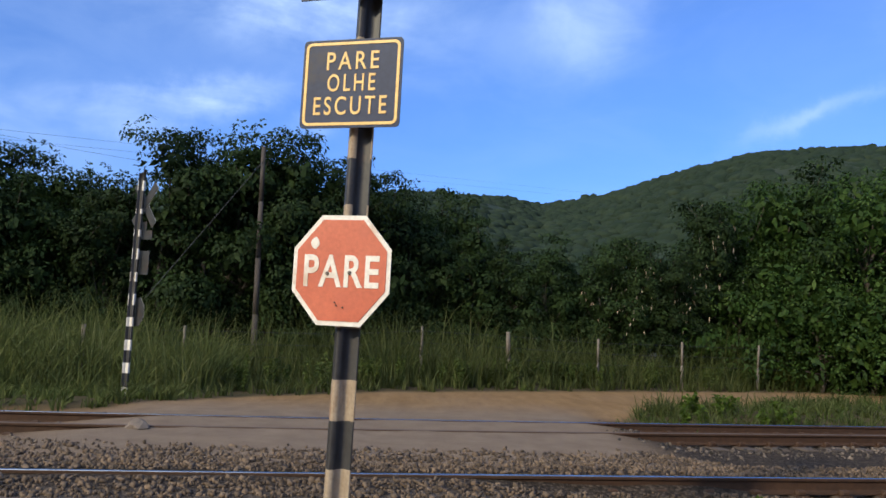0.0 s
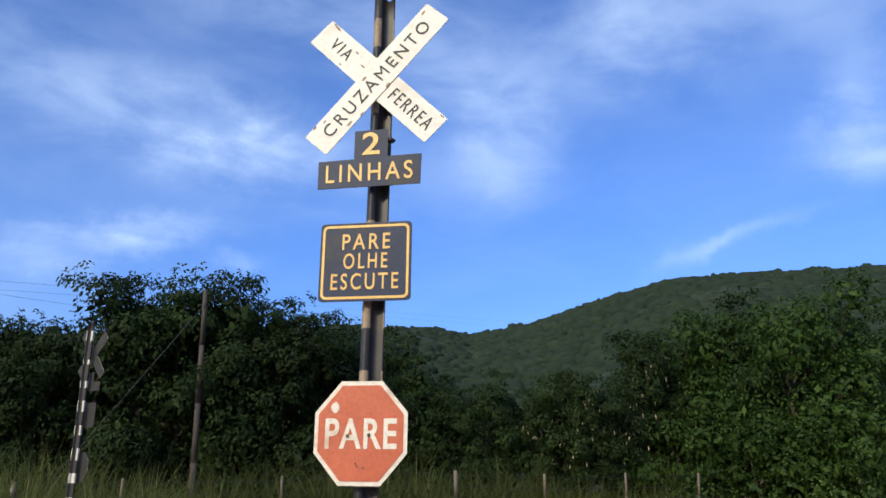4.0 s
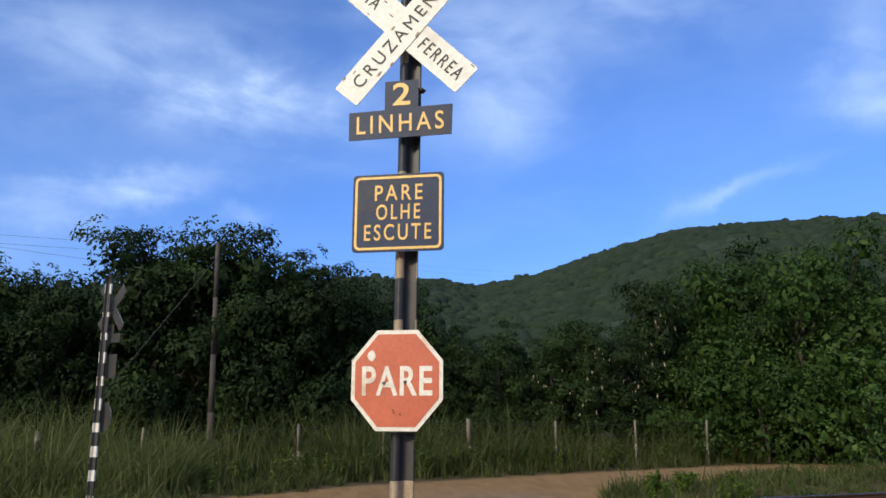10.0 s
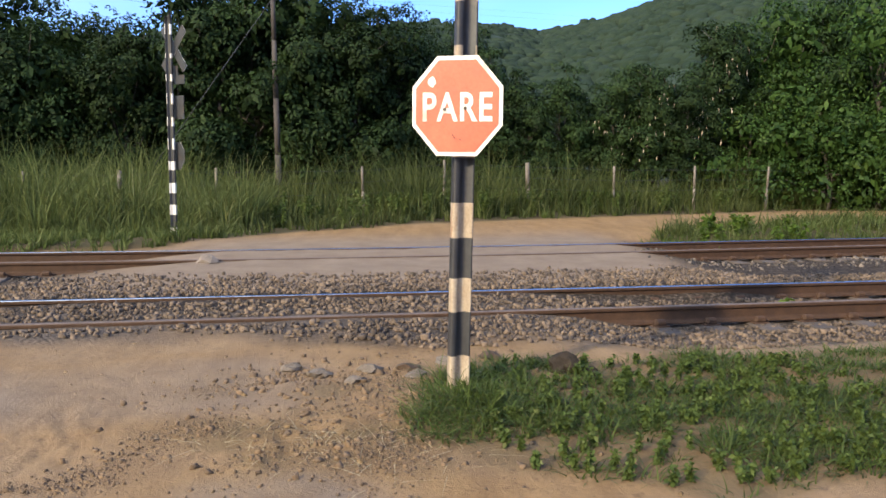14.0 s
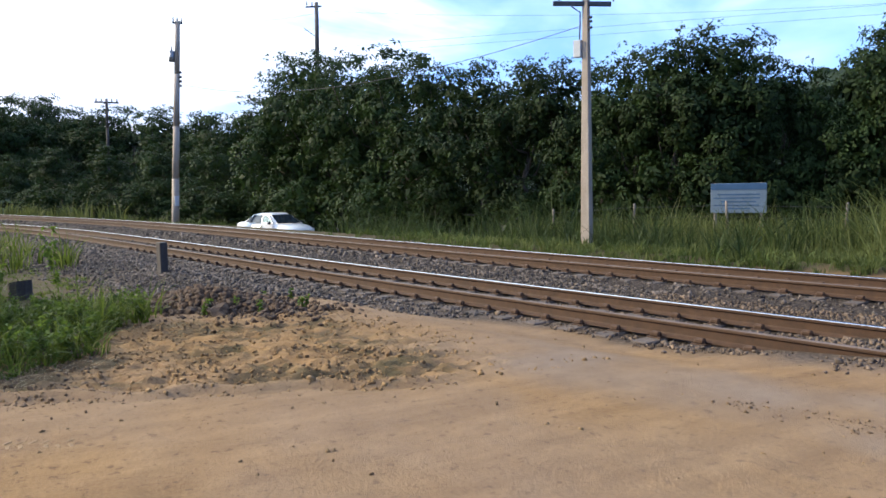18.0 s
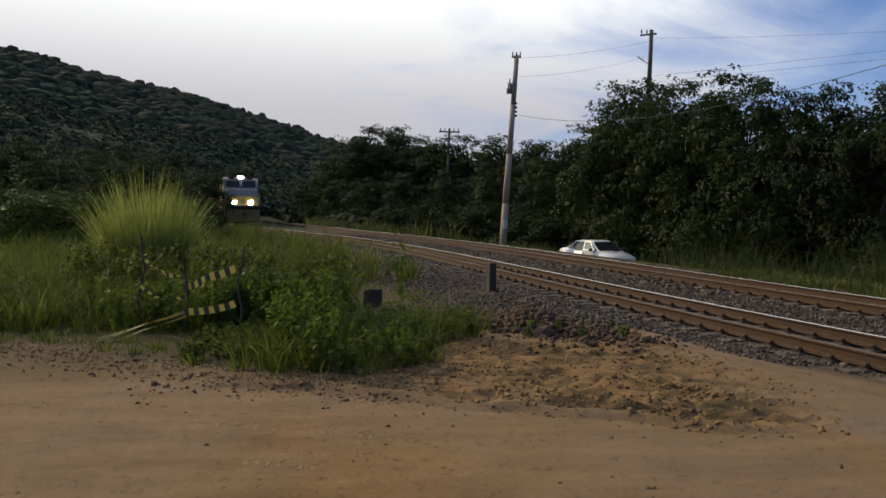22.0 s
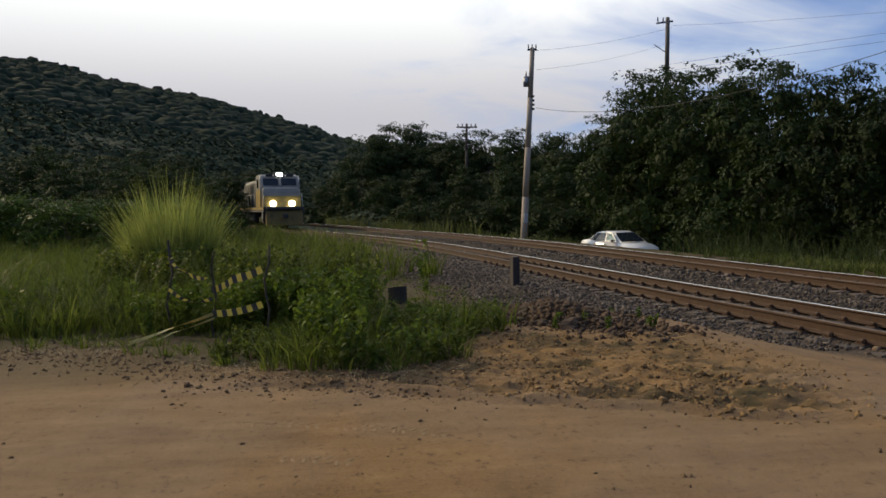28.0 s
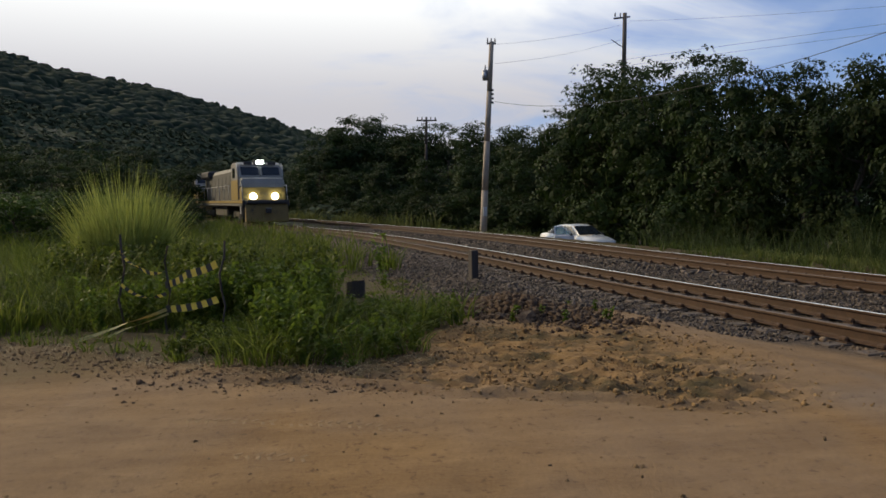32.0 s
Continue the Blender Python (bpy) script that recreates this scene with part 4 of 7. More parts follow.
# ---- plants ----
def leaf_arrays(C, D, length, width, droop, rng, single=False):
    """Leaves at C pointing along D: a pointed blade each, as vertex and face arrays."""
    n = len(C)
    D = D / np.linalg.norm(D, axis=1)[:, None]
    side = np.cross(D, rng.normal(0, 1, (n, 3)) * 0.5 + np.array([0, 0, 1.0]))
    side /= np.linalg.norm(side, axis=1)[:, None] + 1e-9
    L = (length * rng.uniform(0.7, 1.3, n))[:, None]
    W = (width * rng.uniform(0.7, 1.3, n))[:, None]
    dn = np.array([0, 0, -1.0])[None] * L * droop
    a = C
    m = C + D * L * 0.5 + dn * 0.15
    e = C + D * L + dn * 0.6
    if single:
        V = np.stack([a + side * W * 0.5, e, a + D * L * 0.35 - side * W * 0.7], 1)
        return V.reshape(-1, 3), np.arange(3)[None] + 3 * np.arange(n)[:, None]
    V = np.stack([a, m + side * W * 0.5, e, m - side * W * 0.5], 1)
    Q = np.arange(4)[None] + 4 * np.arange(n)[:, None]
    return V.reshape(-1, 3), Q


def blade_arrays(P, H, lean, width, rng, az=None, seg=3):
    """Grass blades at P of height H, bending over: ribbons of three quads."""
    n = len(P)
    az = rng.uniform(0, 6.283, n) if az is None else az
    out = np.stack([np.cos(az), np.sin(az), np.zeros(n)], -1)
    face = az + rng.normal(0, 0.9, n) + 1.57
    sd = np.stack([np.cos(face), np.sin(face), np.zeros(n)], -1)
    ks = np.linspace(0, 1, seg + 1)
    rows = []
    for k in ks:
        c = P + out * (H * lean * k * k)[:, None] + np.array([0, 0, 1.0]) * (H * (k - 0.35 * np.minimum(lean, 1.4) * k ** 2.2))[:, None]
        w = (width * (1 - 0.92 * k ** 1.5))[:, None]
        rows += [c - sd * w / 2, c + sd * w / 2]
    V = np.stack(rows, 1)
    q = np.array([[2 * i, 2 * i + 1, 2 * i + 3, 2 * i + 2] for i in range(seg)])
    Q = (q[None] + (2 * (seg + 1)) * np.arange(n)[:, None, None]).reshape(-1, 4)
    return V.reshape(-1, 3), Q


def joined(pairs):
    Vs, Qs, k = [], [], 0
    for V, Q in pairs:
        Vs.append(V)
        Qs.append(Q + k)
        k += len(V)
    return np.concatenate(Vs), np.concatenate(Qs)


def facing_leaves(name, C, G, length, width, material, rng, tilt=0.45, soft=0.6, along=None):
    """Leaves at C, each a folded blade that faces roughly along G; soft draws the shading towards G."""
    n = len(C)
    G = G / (np.linalg.norm(G, axis=1)[:, None] + 1e-9)
    F = G + rng.normal(0, tilt, (n, 3))
    F /= np.linalg.norm(F, axis=1)[:, None] + 1e-9
    D = rng.normal(0, 1, (n, 3)) if along is None else along + rng.normal(0, 0.25, (n, 3))
    D -= F * (D * F).sum(1)[:, None]
    D /= np.linalg.norm(D, axis=1)[:, None] + 1e-9
    S = np.cross(F, D)
    L = (length * rng.uniform(0.7, 1.3, n))[:, None]
    W = (width * rng.uniform(0.75, 1.25, n))[:, None]
    dn = np.array([0, 0, -1.0]) * L
    mid = C + D * L * 0.45
    V = np.stack([C, mid - S * W * 0.5 + 0.06 * dn, C + D * L + 0.22 * dn, mid + S * W * 0.5 + 0.06 * dn], 1)
    nrm = soft * G + (1 - soft) * F
    nrm /= np.linalg.norm(nrm, axis=1)[:, None] + 1e-9
    Q = np.arange(4)[None] + 4 * np.arange(n)[:, None]
    return grid_mesh(name, V.reshape(-1, 3), Q, material, normals=np.repeat(nrm, 4, axis=0))


def tree_kind(seed, h, spread, leaf_mat, lobes=14, tufts=34, per=9, leaf=0.17, low=0.12, pods=0.0, top_gap=0.5, tuft=0.24, spires=10):
    """A tree: tapered trunk with limbs; lobes of foliage, each set with leaf rosettes at its twig ends."""
    rng = np.random.default_rng(seed)
    root = thing("tree")
    bm = bmesh.new()
    pts = [Vector((0, 0, -0.3))]
    for k in range(1, 5):
        pts.append(Vector((rng.normal(0, 0.12 * h / 6), rng.normal(0, 0.12 * h / 6), h * 0.16 * k)))
    r0 = 0.022 * h
    for k in range(4):
        cyl(bm, r0 * (1 - 0.18 * k), r0 * (1 - 0.18 * (k + 1)), pts[k], pts[k + 1], 7)
    centers = []
    for k in range(lobes):
        f = (k + 0.5) / lobes
        z = h * (low + (0.83 - low) * f) + rng.normal(0, 0.03 * h)
        prof = (0.72 + 0.3 * math.sin(math.pi * min(1, f * 1.1))) * (1 - top_gap * max(0, f - 0.5) / 0.5)
        a = k * 2.4 + rng.normal(0, 0.35)
        rr = spread * prof * rng.uniform(0.35, 0.85)
        centers.append((rr * math.cos(a), rr * math.sin(a), z, spread * rng.uniform(0.30, 0.50) * (1 - 0.25 * f)))
    centers = np.array(centers)
    for k in range(lobes):
        c = Vector(centers[k][:3])
        b = pts[min(4, max(1, int(c.z / h * 5)))]
        mid = (b + c) / 2 + Vector((0, 0, -0.05 * h))
        cyl(bm, r0 * 0.36, r0 * 0.22, b, mid, 5)
        cyl(bm, r0 * 0.22, r0 * 0.07, mid, c, 5)
    # rosette centres: on the lobes, flattened below, and on bare twigs that stand out on top
    T, N = [], []
    for c in centers:
        m = int(tufts * (c[3] / (0.4 * spread)) ** 1.6)
        g = rng.normal(0, 1, (m, 3)) + np.array([0, 0, 0.6])
        g /= np.linalg.norm(g, axis=1)[:, None]
        wob = 1 + 0.22 * np.sin(4 * g[:, :1] + c[0] * 7) * np.sin(4 * g[:, 1:2] + c[1] * 5)
        T.append(c[:3] + g * c[3] * wob * rng.uniform(0.82, 1.12, (m, 1)) * np.array([1.12, 1.12, 0.82]))
        N.append(g)
    tops = centers[np.argsort(-centers[:, 2] - 0.3 * centers[:, 3])[:max(4, lobes // 2)]]
    for k in range(spires):
        c = tops[k % len(tops)]
        g = Vector(rng.normal(0, 0.55, 3) + np.array([0, 0, 1.0])).normalized()
        a0, a1 = Vector(c[:3]), Vector(c[:3]) + g * c[3] * rng.uniform(1.20, 1.62)
        cyl(bm, r0 * 0.10, r0 * 0.05, a0, a1, 4)
        for _ in range(15):
            q = np.array(a1) + rng.normal(0, 1, 3) * np.array([0.25, 0.25, 0.11]) * h / 6
            T.append(q[None])
            N.append((np.array(g) + rng.normal(0, 0.4, 3))[None])
    part("trunk", bm, M_BARK, root)
    T, N = np.concatenate(T), np.concatenate(N)
    N = N + np.array([0, 0, 0.35])
    N /= np.linalg.norm(N, axis=1)[:, None]
    # leaves of a rosette spread round its axis like an umbrella
    m = len(T)
    r = tuft * h / 6 * rng.uniform(0.65, 1.3, m)
    u = np.cross(N, rng.normal(0, 1, (m, 3)))
    u /= np.linalg.norm(u, axis=1)[:, None]
    v = np.cross(N, u)
    C, G, D = [], [], []
    for k in range(per):
        a = 2.4 * k + rng.uniform(0, 1.5, m)
        out = u * np.cos(a)[:, None] + v * np.sin(a)[:, None]
        f = math.sqrt((k + 0.4) / per)
        C.append(T + out * (r * f * 0.75)[:, None] + N * (r * 0.5 * (1 - f * f) + rng.normal(0, 0.10, m) * r)[:, None])
        G.append(N + 0.75 * f * out)
        D.append(out + 0.15 * N)
    size = np.full(m * per, leaf * h / 6)
    # broad leaves inside close the lobes
    for c in centers:
        k = 90
        g = rng.normal(0, 1, (k, 3))
        g /= np.linalg.norm(g, axis=1)[:, None]
        C.append(c[:3] + g * c[3] * rng.uniform(0.30, 0.80, (k, 1)) * np.array([1.1, 1.1, 0.8]))
        G.append(g)
        D.append(rng.normal(0, 1, (k, 3)))
    size = np.concatenate([size, np.full(90 * lobes, 2.4 * leaf * h / 6)])
    C, G, D = np.concatenate(C), np.concatenate(G), np.concatenate(D)
    C[:, 2] = np.maximum(C[:, 2], 0.05)
    # the crown's top stands at the height asked for
    fit = h / float(np.sort(C[:, 2])[-50])
    root["stretch"] = fit
    ob = new("crown", facing_leaves("crown", C, G, size, size * 0.56, leaf_mat, rng, 0.40, 0.55, D))
    ob.parent = root
    if pods:
        m = int(pods)
        pick = centers[rng.integers(lobes // 3, lobes, m)]
        gp = rng.normal(0, 1, (m, 3))
        Cp = pick[:, :3] + gp / np.linalg.norm(gp, axis=1)[:, None] * pick[:, 3:4] * 1.05
        Vp, Qp = leaf_arrays(Cp, np.tile(np.array([[0.1, 0.05, -1.0]]), (m, 1)) + rng.normal(0, 0.15, (m, 3)), 0.16, 0.045, 0.2, rng)
        pb = new("seed_pod", grid_mesh("seed_pod", Vp, Qp, M_POD))
        pb.parent = root
        tagged(pb, "hanging dry brown seed pods", kind="stuff")
    return root


TREE_TEXT = "leafy green tree with an uneven crown behind the fence"


def build_trees():
    rng = np.random.default_rng(21)
    kinds = [tree_kind(101, 6.0, 2.1, M_LEAF, 15, 46, 13, 0.115, 0.10, 0, 0.5, 0.21),
             tree_kind(102, 6.0, 1.9, M_LEAF, 14, 46, 13, 0.11, 0.18, 0, 0.35, 0.21),
             tree_kind(103, 6.0, 2.4, M_LEAF, 16, 50, 13, 0.12, 0.08, 0, 0.5, 0.22),
             tree_kind(104, 6.0, 1.7, M_LEAF, 14, 44, 13, 0.11, 0.22, 130, 0.2, 0.20),
             tree_kind(105, 6.0, 2.3, M_LEAF2, 17, 50, 12, 0.10, 0.03, 0, 0.5, 0.19, 0)]
    shrub = tree_kind(106, 3.0, 1.7, M_LEAF, 11, 32, 10, 0.20, 0.04, 0, 0.5, 0.34, 4)
    vine = tree_kind(107, 3.0, 1.8, M_LEAF2, 12, 38, 10, 0.16, 0.02, 0, 0.5, 0.29, 0)
    kinds_all = kinds + [shrub, vine]
    stretch = [ob["stretch"] for ob in kinds_all]
    for ob in kinds_all:
        del ob["stretch"]
    used = set()

    def put(k, x, y, hgt, wide=1.0, label=TREE_TEXT, group="trees behind the fence", sink=0.1):
        src = kinds_all[k]
        base = 3.0 if k >= 5 else 6.0
        s = hgt / base * stretch[k]
        at = Matrix.Translation((x, y, float(height(x, y)) - sink)) @ Matrix.Rotation(rng.uniform(0, 6.283), 4, 'Z')
        size = Vector((s * wide, s * wide, s))
        if k in used:
            ob = copy_thing(src, at @ Matrix.Diagonal((size.x / src.scale.x, size.y / src.scale.y, size.z / src.scale.z, 1)))
        else:
            ob = src
            ob.matrix_basis = at @ Matrix.Diagonal((*size, 1))
            used.add(k)
        tagged(ob, label, "tree" if k < 5 else "shrub", group)
        return ob

    def polar(az, d):
        return -d * math.sin(radians(az)), d * math.cos(radians(az))

    # elevation of the tree tops, in degrees, along the wood's edge
    edge_az = [-33, -28.7, -25.9, -23.1, -21.2, -18.6, -14.7, -10.7, -6.5, -3.5, -1.4, 2.4, 3.8, 8.6, 13.2, 17.5, 18.3, 21.2, 25.6, 28.8, 31.3, 33, 36.6, 39.1, 41.2, 43.5, 46.1,
               48.5, 52.8, 58.9, 62.6, 67.3, 70.3, 72.6, 74, 75.3, 79.4, 82.4, 84.3, 87.2, 89.5, 92, 94]
    edge_el = [11.8, 11.8, 11.0, 9.9, 8.7, 5.9, 5.4, 6.3, 6.8, 9.6, 10.0, 10.1, 12.0, 12.6, 12.1, 12.6, 9.3, 8.8, 10.0, 9.8, 9.6, 6.7, 8.2, 9.9, 10.1, 9.8, 8.9,
               8.1, 8.8, 8.6, 9.7, 9.2, 9.4, 8.7, 5.7, 5.0, 5.9, 5.7, 5.5, 6.5, 5.2, 3.6, 2.4]

    def crown_top(az, x, y, d, less=0.0):
        return 1.5 + d * math.tan(radians(float(np.interp(az, edge_az, edge_el)) - less)) - float(height(x, y)) + 0.1

    # front row: azimuth, distance, kind
    rows = [(-33.5, 33, 4), (-31.0, 31, 4), (-28.5, 33, 0), (-26, 33, 4), (-23.5, 32, 4), (-21.4, 30, 1), (-19.0, 28, 3), (-17, 28, 1), (-15, 28, 3), (-12.8, 29, 2), (-10.5, 28, 0), (-8.0, 28, 2),
            (-5.5, 28, 0), (-3.0, 30, 2), (-0.8, 28, 0), (1.2, 27, 2), (4.0, 26, 3), (6.4, 26, 0), (8.6, 26, 3), (11.0, 26, 1), (13.2, 26, 0), (15.9, 26, 3), (19.4, 26, 3), (21.6, 27, 2), (23.4, 27, 1),
            (25.4, 27, 0), (27.4, 27, 1), (29.2, 27, 3), (30.8, 27, 3), (33.8, 27, 2), (36.4, 27, 0), (39.0, 27, 3), (41.0, 27, 1), (43.2, 27, 3), (45.8, 28, 1), (48.2, 29, 0), (50.8, 30, 3), (53.6, 31, 1),
            (56.6, 33, 0), (59.4, 35, 1), (62.0, 37, 2), (64.4, 40, 0), (66.8, 43, 2), (69.0, 46, 0), (70.6, 48, 3)]
    for az, d, k in rows:
        if k in (1, 3):  # pods hang on a few trees beside the dirt road
            k = 3 if -23 < az < -11 else 1
        x, y = polar(az, d)
        top = crown_top(az, x, y, d)
        label = TREE_TEXT
        if k == 4:
            label = "tall tree smothered in bright green climbing vines"
        elif k == 3:
            label = "leafy green tree hung with dry brown seed pods"
        put(k, x, y, top + rng.normal(0, 0.25), 0.80 if 30 < az < 37 else 0.98, label)
    # second row fills the depth
    for az in np.arange(-36, 70, 5.0):
        d = 33 + 5 * rng.uniform() + max(0, az - 45) * 0.55
        x, y = polar(az, d)
        put(int(rng.integers(0, 3)), x, y, crown_top(az, x, y, d, 1.9), 1.1)
    # undergrowth at the foot of the trees
    for az in np.arange(-34, 66, 2.6):
        d = float(np.interp(az, [-36, -20, 0, 25, 45, 60, 70], [30, 28.5, 27, 25.5, 26, 33, 42])) + rng.uniform(-0.6, 0.8)
        x, y = polar(az + rng.normal(0, 0.5), d)
        put(6 if az < -22 else 5, x, y, rng.uniform(3.2, 4.4) if az < -22 else rng.uniform(1.6, 2.7), 1.0, "dense dark green shrub at the wood's edge", "undergrowth")
    # wood on the left beyond the tracks, farther off
    for az, d, el, k in [(73.6, 58, 4.8, 0), (75.2, 62, 4.4, 2), (77, 66, 4.6, 1), (79, 68, 5.2, 0), (81, 86, 5.2, 2), (83, 88, 5.2, 1), (84.8, 90, 5.4, 0), (86.7, 100, 6.0, 1), (87.7, 96, 6.2, 2),
                         (88.8, 92, 5.9, 1), (90.4, 90, 4.0, 2), (92.4, 94, 3.0, 0), (76, 52, 3.2, 2), (79.5, 56, 3.4, 0), (82.8, 60, 3.2, 2), (86, 66, 3.1, 0), (88.6, 72, 2.7, 2), (91, 80, 2.4, 0), (93, 86, 2.0, 2)]:
        x, y = polar(az, d)
        top = crown_top(az, x, y, d) if el > 3.5 else 1.5 + d * math.tan(radians(el)) - float(height(x, y))
        put(k, x, y, top, 1.25, "leafy tree in the wood beside the curving track", "trees along the far track")
    for az in np.arange(72, 94, 1.7):
        d = float(np.interp(az, [72, 80, 87, 94], [46, 54, 64, 82])) + rng.uniform(-1, 1)
        x, y = polar(az, d)
        put(5, x, y, rng.uniform(2.0, 3.2), 1.4, "dense shrub beside the curving track", "undergrowth")
    # bushes on the camera's side of the track, left
    for az, d, el in [(112.5, 34, 1.6), (110.5, 31, 1.2), (108.4, 33, 1.4), (106.0, 34, 1.2), (103.6, 36, 1.1), (101.5, 38, 0.9), (99.6, 42, 0.9), (115, 33, 1.6), (110, 45, 3.6), (106, 48, 3.4), (102, 56, 3.0), (98.7, 75, 2.6), (113, 52, 4.0), (108, 60, 3.9), (104, 64, 3.5), (100, 68, 3.0), (111, 70, 4.6), (106, 78, 4.4), (103, 84, 4.2), (116, 60, 4.2), (97.9, 90, 3.2)]:
        x, y = polar(az, d)
        put(6 if d < 40 else 2, x, y, max(1.4, 1.5 + d * math.tan(radians(el)) - float(height(x, y))), 1.5, "dark green bush in the overgrown verge", "verge bushes")


build_trees()


def woods_on_hills():
    """Far woodland over the hillsides: leaf clumps on the nearer slopes, lumpy crowns farther up, a few taller trees on the ridge."""
    rng = np.random.default_rng(33)
    clumps = []
    for k in range(4):
        m = 34
        g = rng.normal(0, 1, (m, 3))
        g /= np.linalg.norm(g, axis=1)[:, None]
        g[:, 2] = np.abs(g[:, 2])
        lump = 1 + 0.25 * np.sin(3.1 * g[:, :1] + 2 * k) * np.sin(3.7 * g[:, 1:2] + k)
        clumps.append((g * np.array([2.1, 2.1, 1.25]) * lump * rng.uniform(0.85, 1.05, (m, 1)) + np.array([0, 0, 0.5]), g + np.array([0, 0, 0.35])))
    # a crown as rings of vertices round a tip
    seg, rings = 8, ((1.0, -0.5), (1.02, 0.35), (0.62, 0.85))
    domes = []
    for k in range(6):
        V = []
        for j, (r0, z0) in enumerate(rings):
            for i in range(seg):
                u = 6.2832 * (i + 0.5 * (j % 2)) / seg
                q = rng.uniform(0.72, 1.22)
                V.append((2.1 * r0 * q * math.cos(u), 2.1 * r0 * q * math.sin(u), 1.5 * z0 * rng.uniform(0.85, 1.2)))
        V.append((rng.normal(0, 0.2), rng.normal(0, 0.2), 1.6))
        domes.append(np.array(V))
    T = []
    for j in range(len(rings) - 1):
        for i in range(seg):
            p, q = j * seg + i, j * seg + (i + 1) % seg
            T += [(p, q, q + seg), (p, q + seg, p + seg)]
    tip = len(rings) * seg
    T += [(tip - seg + i, tip - seg + (i + 1) % seg, tip) for i in range(seg)]
    T = np.array(T)
    Cs, Gs, Ls, Vs, Ts = [], [], [], [], []
    n = 0
    while n < 35000:
        az = rng.uniform(-42, 34) if rng.uniform() < 0.47 else rng.uniform(66, 117)
        R = float(np.interp(az, HILL_AZ, HILL_R))
        inner = 0.10 if az > 95 else 0.24
        r = R * math.sqrt(rng.uniform(inner ** 2, 1.02 ** 2)) if rng.uniform() < 0.88 else R * rng.uniform(0.97, 1.02)
        if az > 88 and rng.uniform() < 0.55:
            r = rng.uniform(46, 210)
        if r < 46:
            continue
        x, y = -r * math.sin(radians(az)), r * math.cos(radians(az))
        if az > 70 and abs(y - float(near_y(x))) < 9 and x > -95:
            continue
        s = rng.uniform(0.7, 1.3) * (1.0 if r > 150 else 0.75) * (1.35 if az > 88 and r > 215 else 1.0)
        up = rng.uniform(0.8, 1.3)
        if r > 0.96 * R and rng.uniform() < 0.22:
            s, up = s * rng.uniform(0.7, 1.1), rng.uniform(1.6, 2.6)
        a = rng.uniform(0, 6.283)
        ca, sa = math.cos(a), math.sin(a)
        turn = np.array([[ca, sa, 0], [-sa, ca, 0], [0, 0, 1]])
        foot = np.array([x, y, float(height(x, y)) + 0.1])
        if r > (130 if az < 60 else 215):
            Ts.append(T + len(Vs) * (tip + 1))
            Vs.append((domes[n % 6] @ turn) * s * np.array([1.1, 1.1, up]) + foot)
        else:
            c, g = clumps[n % 4]
            Cs.append((c @ turn) * s * np.array([1.2, 1.2, up]) + foot)
            Gs.append(g @ turn)
            Ls.append(np.full(len(c), 1.1 * s))
        n += 1
    L = np.concatenate(Ls)
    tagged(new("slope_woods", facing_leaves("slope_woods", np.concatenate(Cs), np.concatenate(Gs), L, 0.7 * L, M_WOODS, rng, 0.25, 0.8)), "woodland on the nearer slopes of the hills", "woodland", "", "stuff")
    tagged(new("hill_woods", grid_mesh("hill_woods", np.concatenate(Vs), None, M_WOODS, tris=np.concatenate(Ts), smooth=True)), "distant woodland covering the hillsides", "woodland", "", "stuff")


woods_on_hills()


def grass(name, n, x0, x1, y0, y1, mask, h, width, lean, mat, seed, label, tuft=1, hvar=0.35):
    rng = np.random.default_rng(seed)
    x, y = rng.uniform(x0, x1, n), rng.uniform(y0, y1, n)
    ok = rng.uniform(0, 1, n) < mask(x, y)
    x, y = x[ok], y[ok]
    hh = h(x, y) if callable(h) else np.full(len(x), h)
    hh = hh * rng.uniform(1 - hvar, 1 + hvar, len(x))
    k = tuft
    a = rng.uniform(0, 6.283, len(x) * k)
    r = np.repeat(0.10 + 0.22 * hh, k) * rng.uniform(0, 1, len(x) * k) ** 0.7 * 0.8
    x, y, hh = np.repeat(x, k) + r * np.cos(a), np.repeat(y, k) + r * np.sin(a), np.repeat(hh, k)
    P = on_ground(x, y, -0.02)
    H = hh * rng.uniform(0.55, 1.25, len(x))
    V, Q = blade_arrays(P, H, lean * rng.uniform(0.2, 1.8, len(x)), np.full(len(x), width) * rng.uniform(0.6, 1.3, len(x)), rng, az=a + rng.normal(0, 0.7, len(x)))
    return tagged(new(name, grid_mesh(name, V, Q, mat)), label, "grass", "", "stuff")


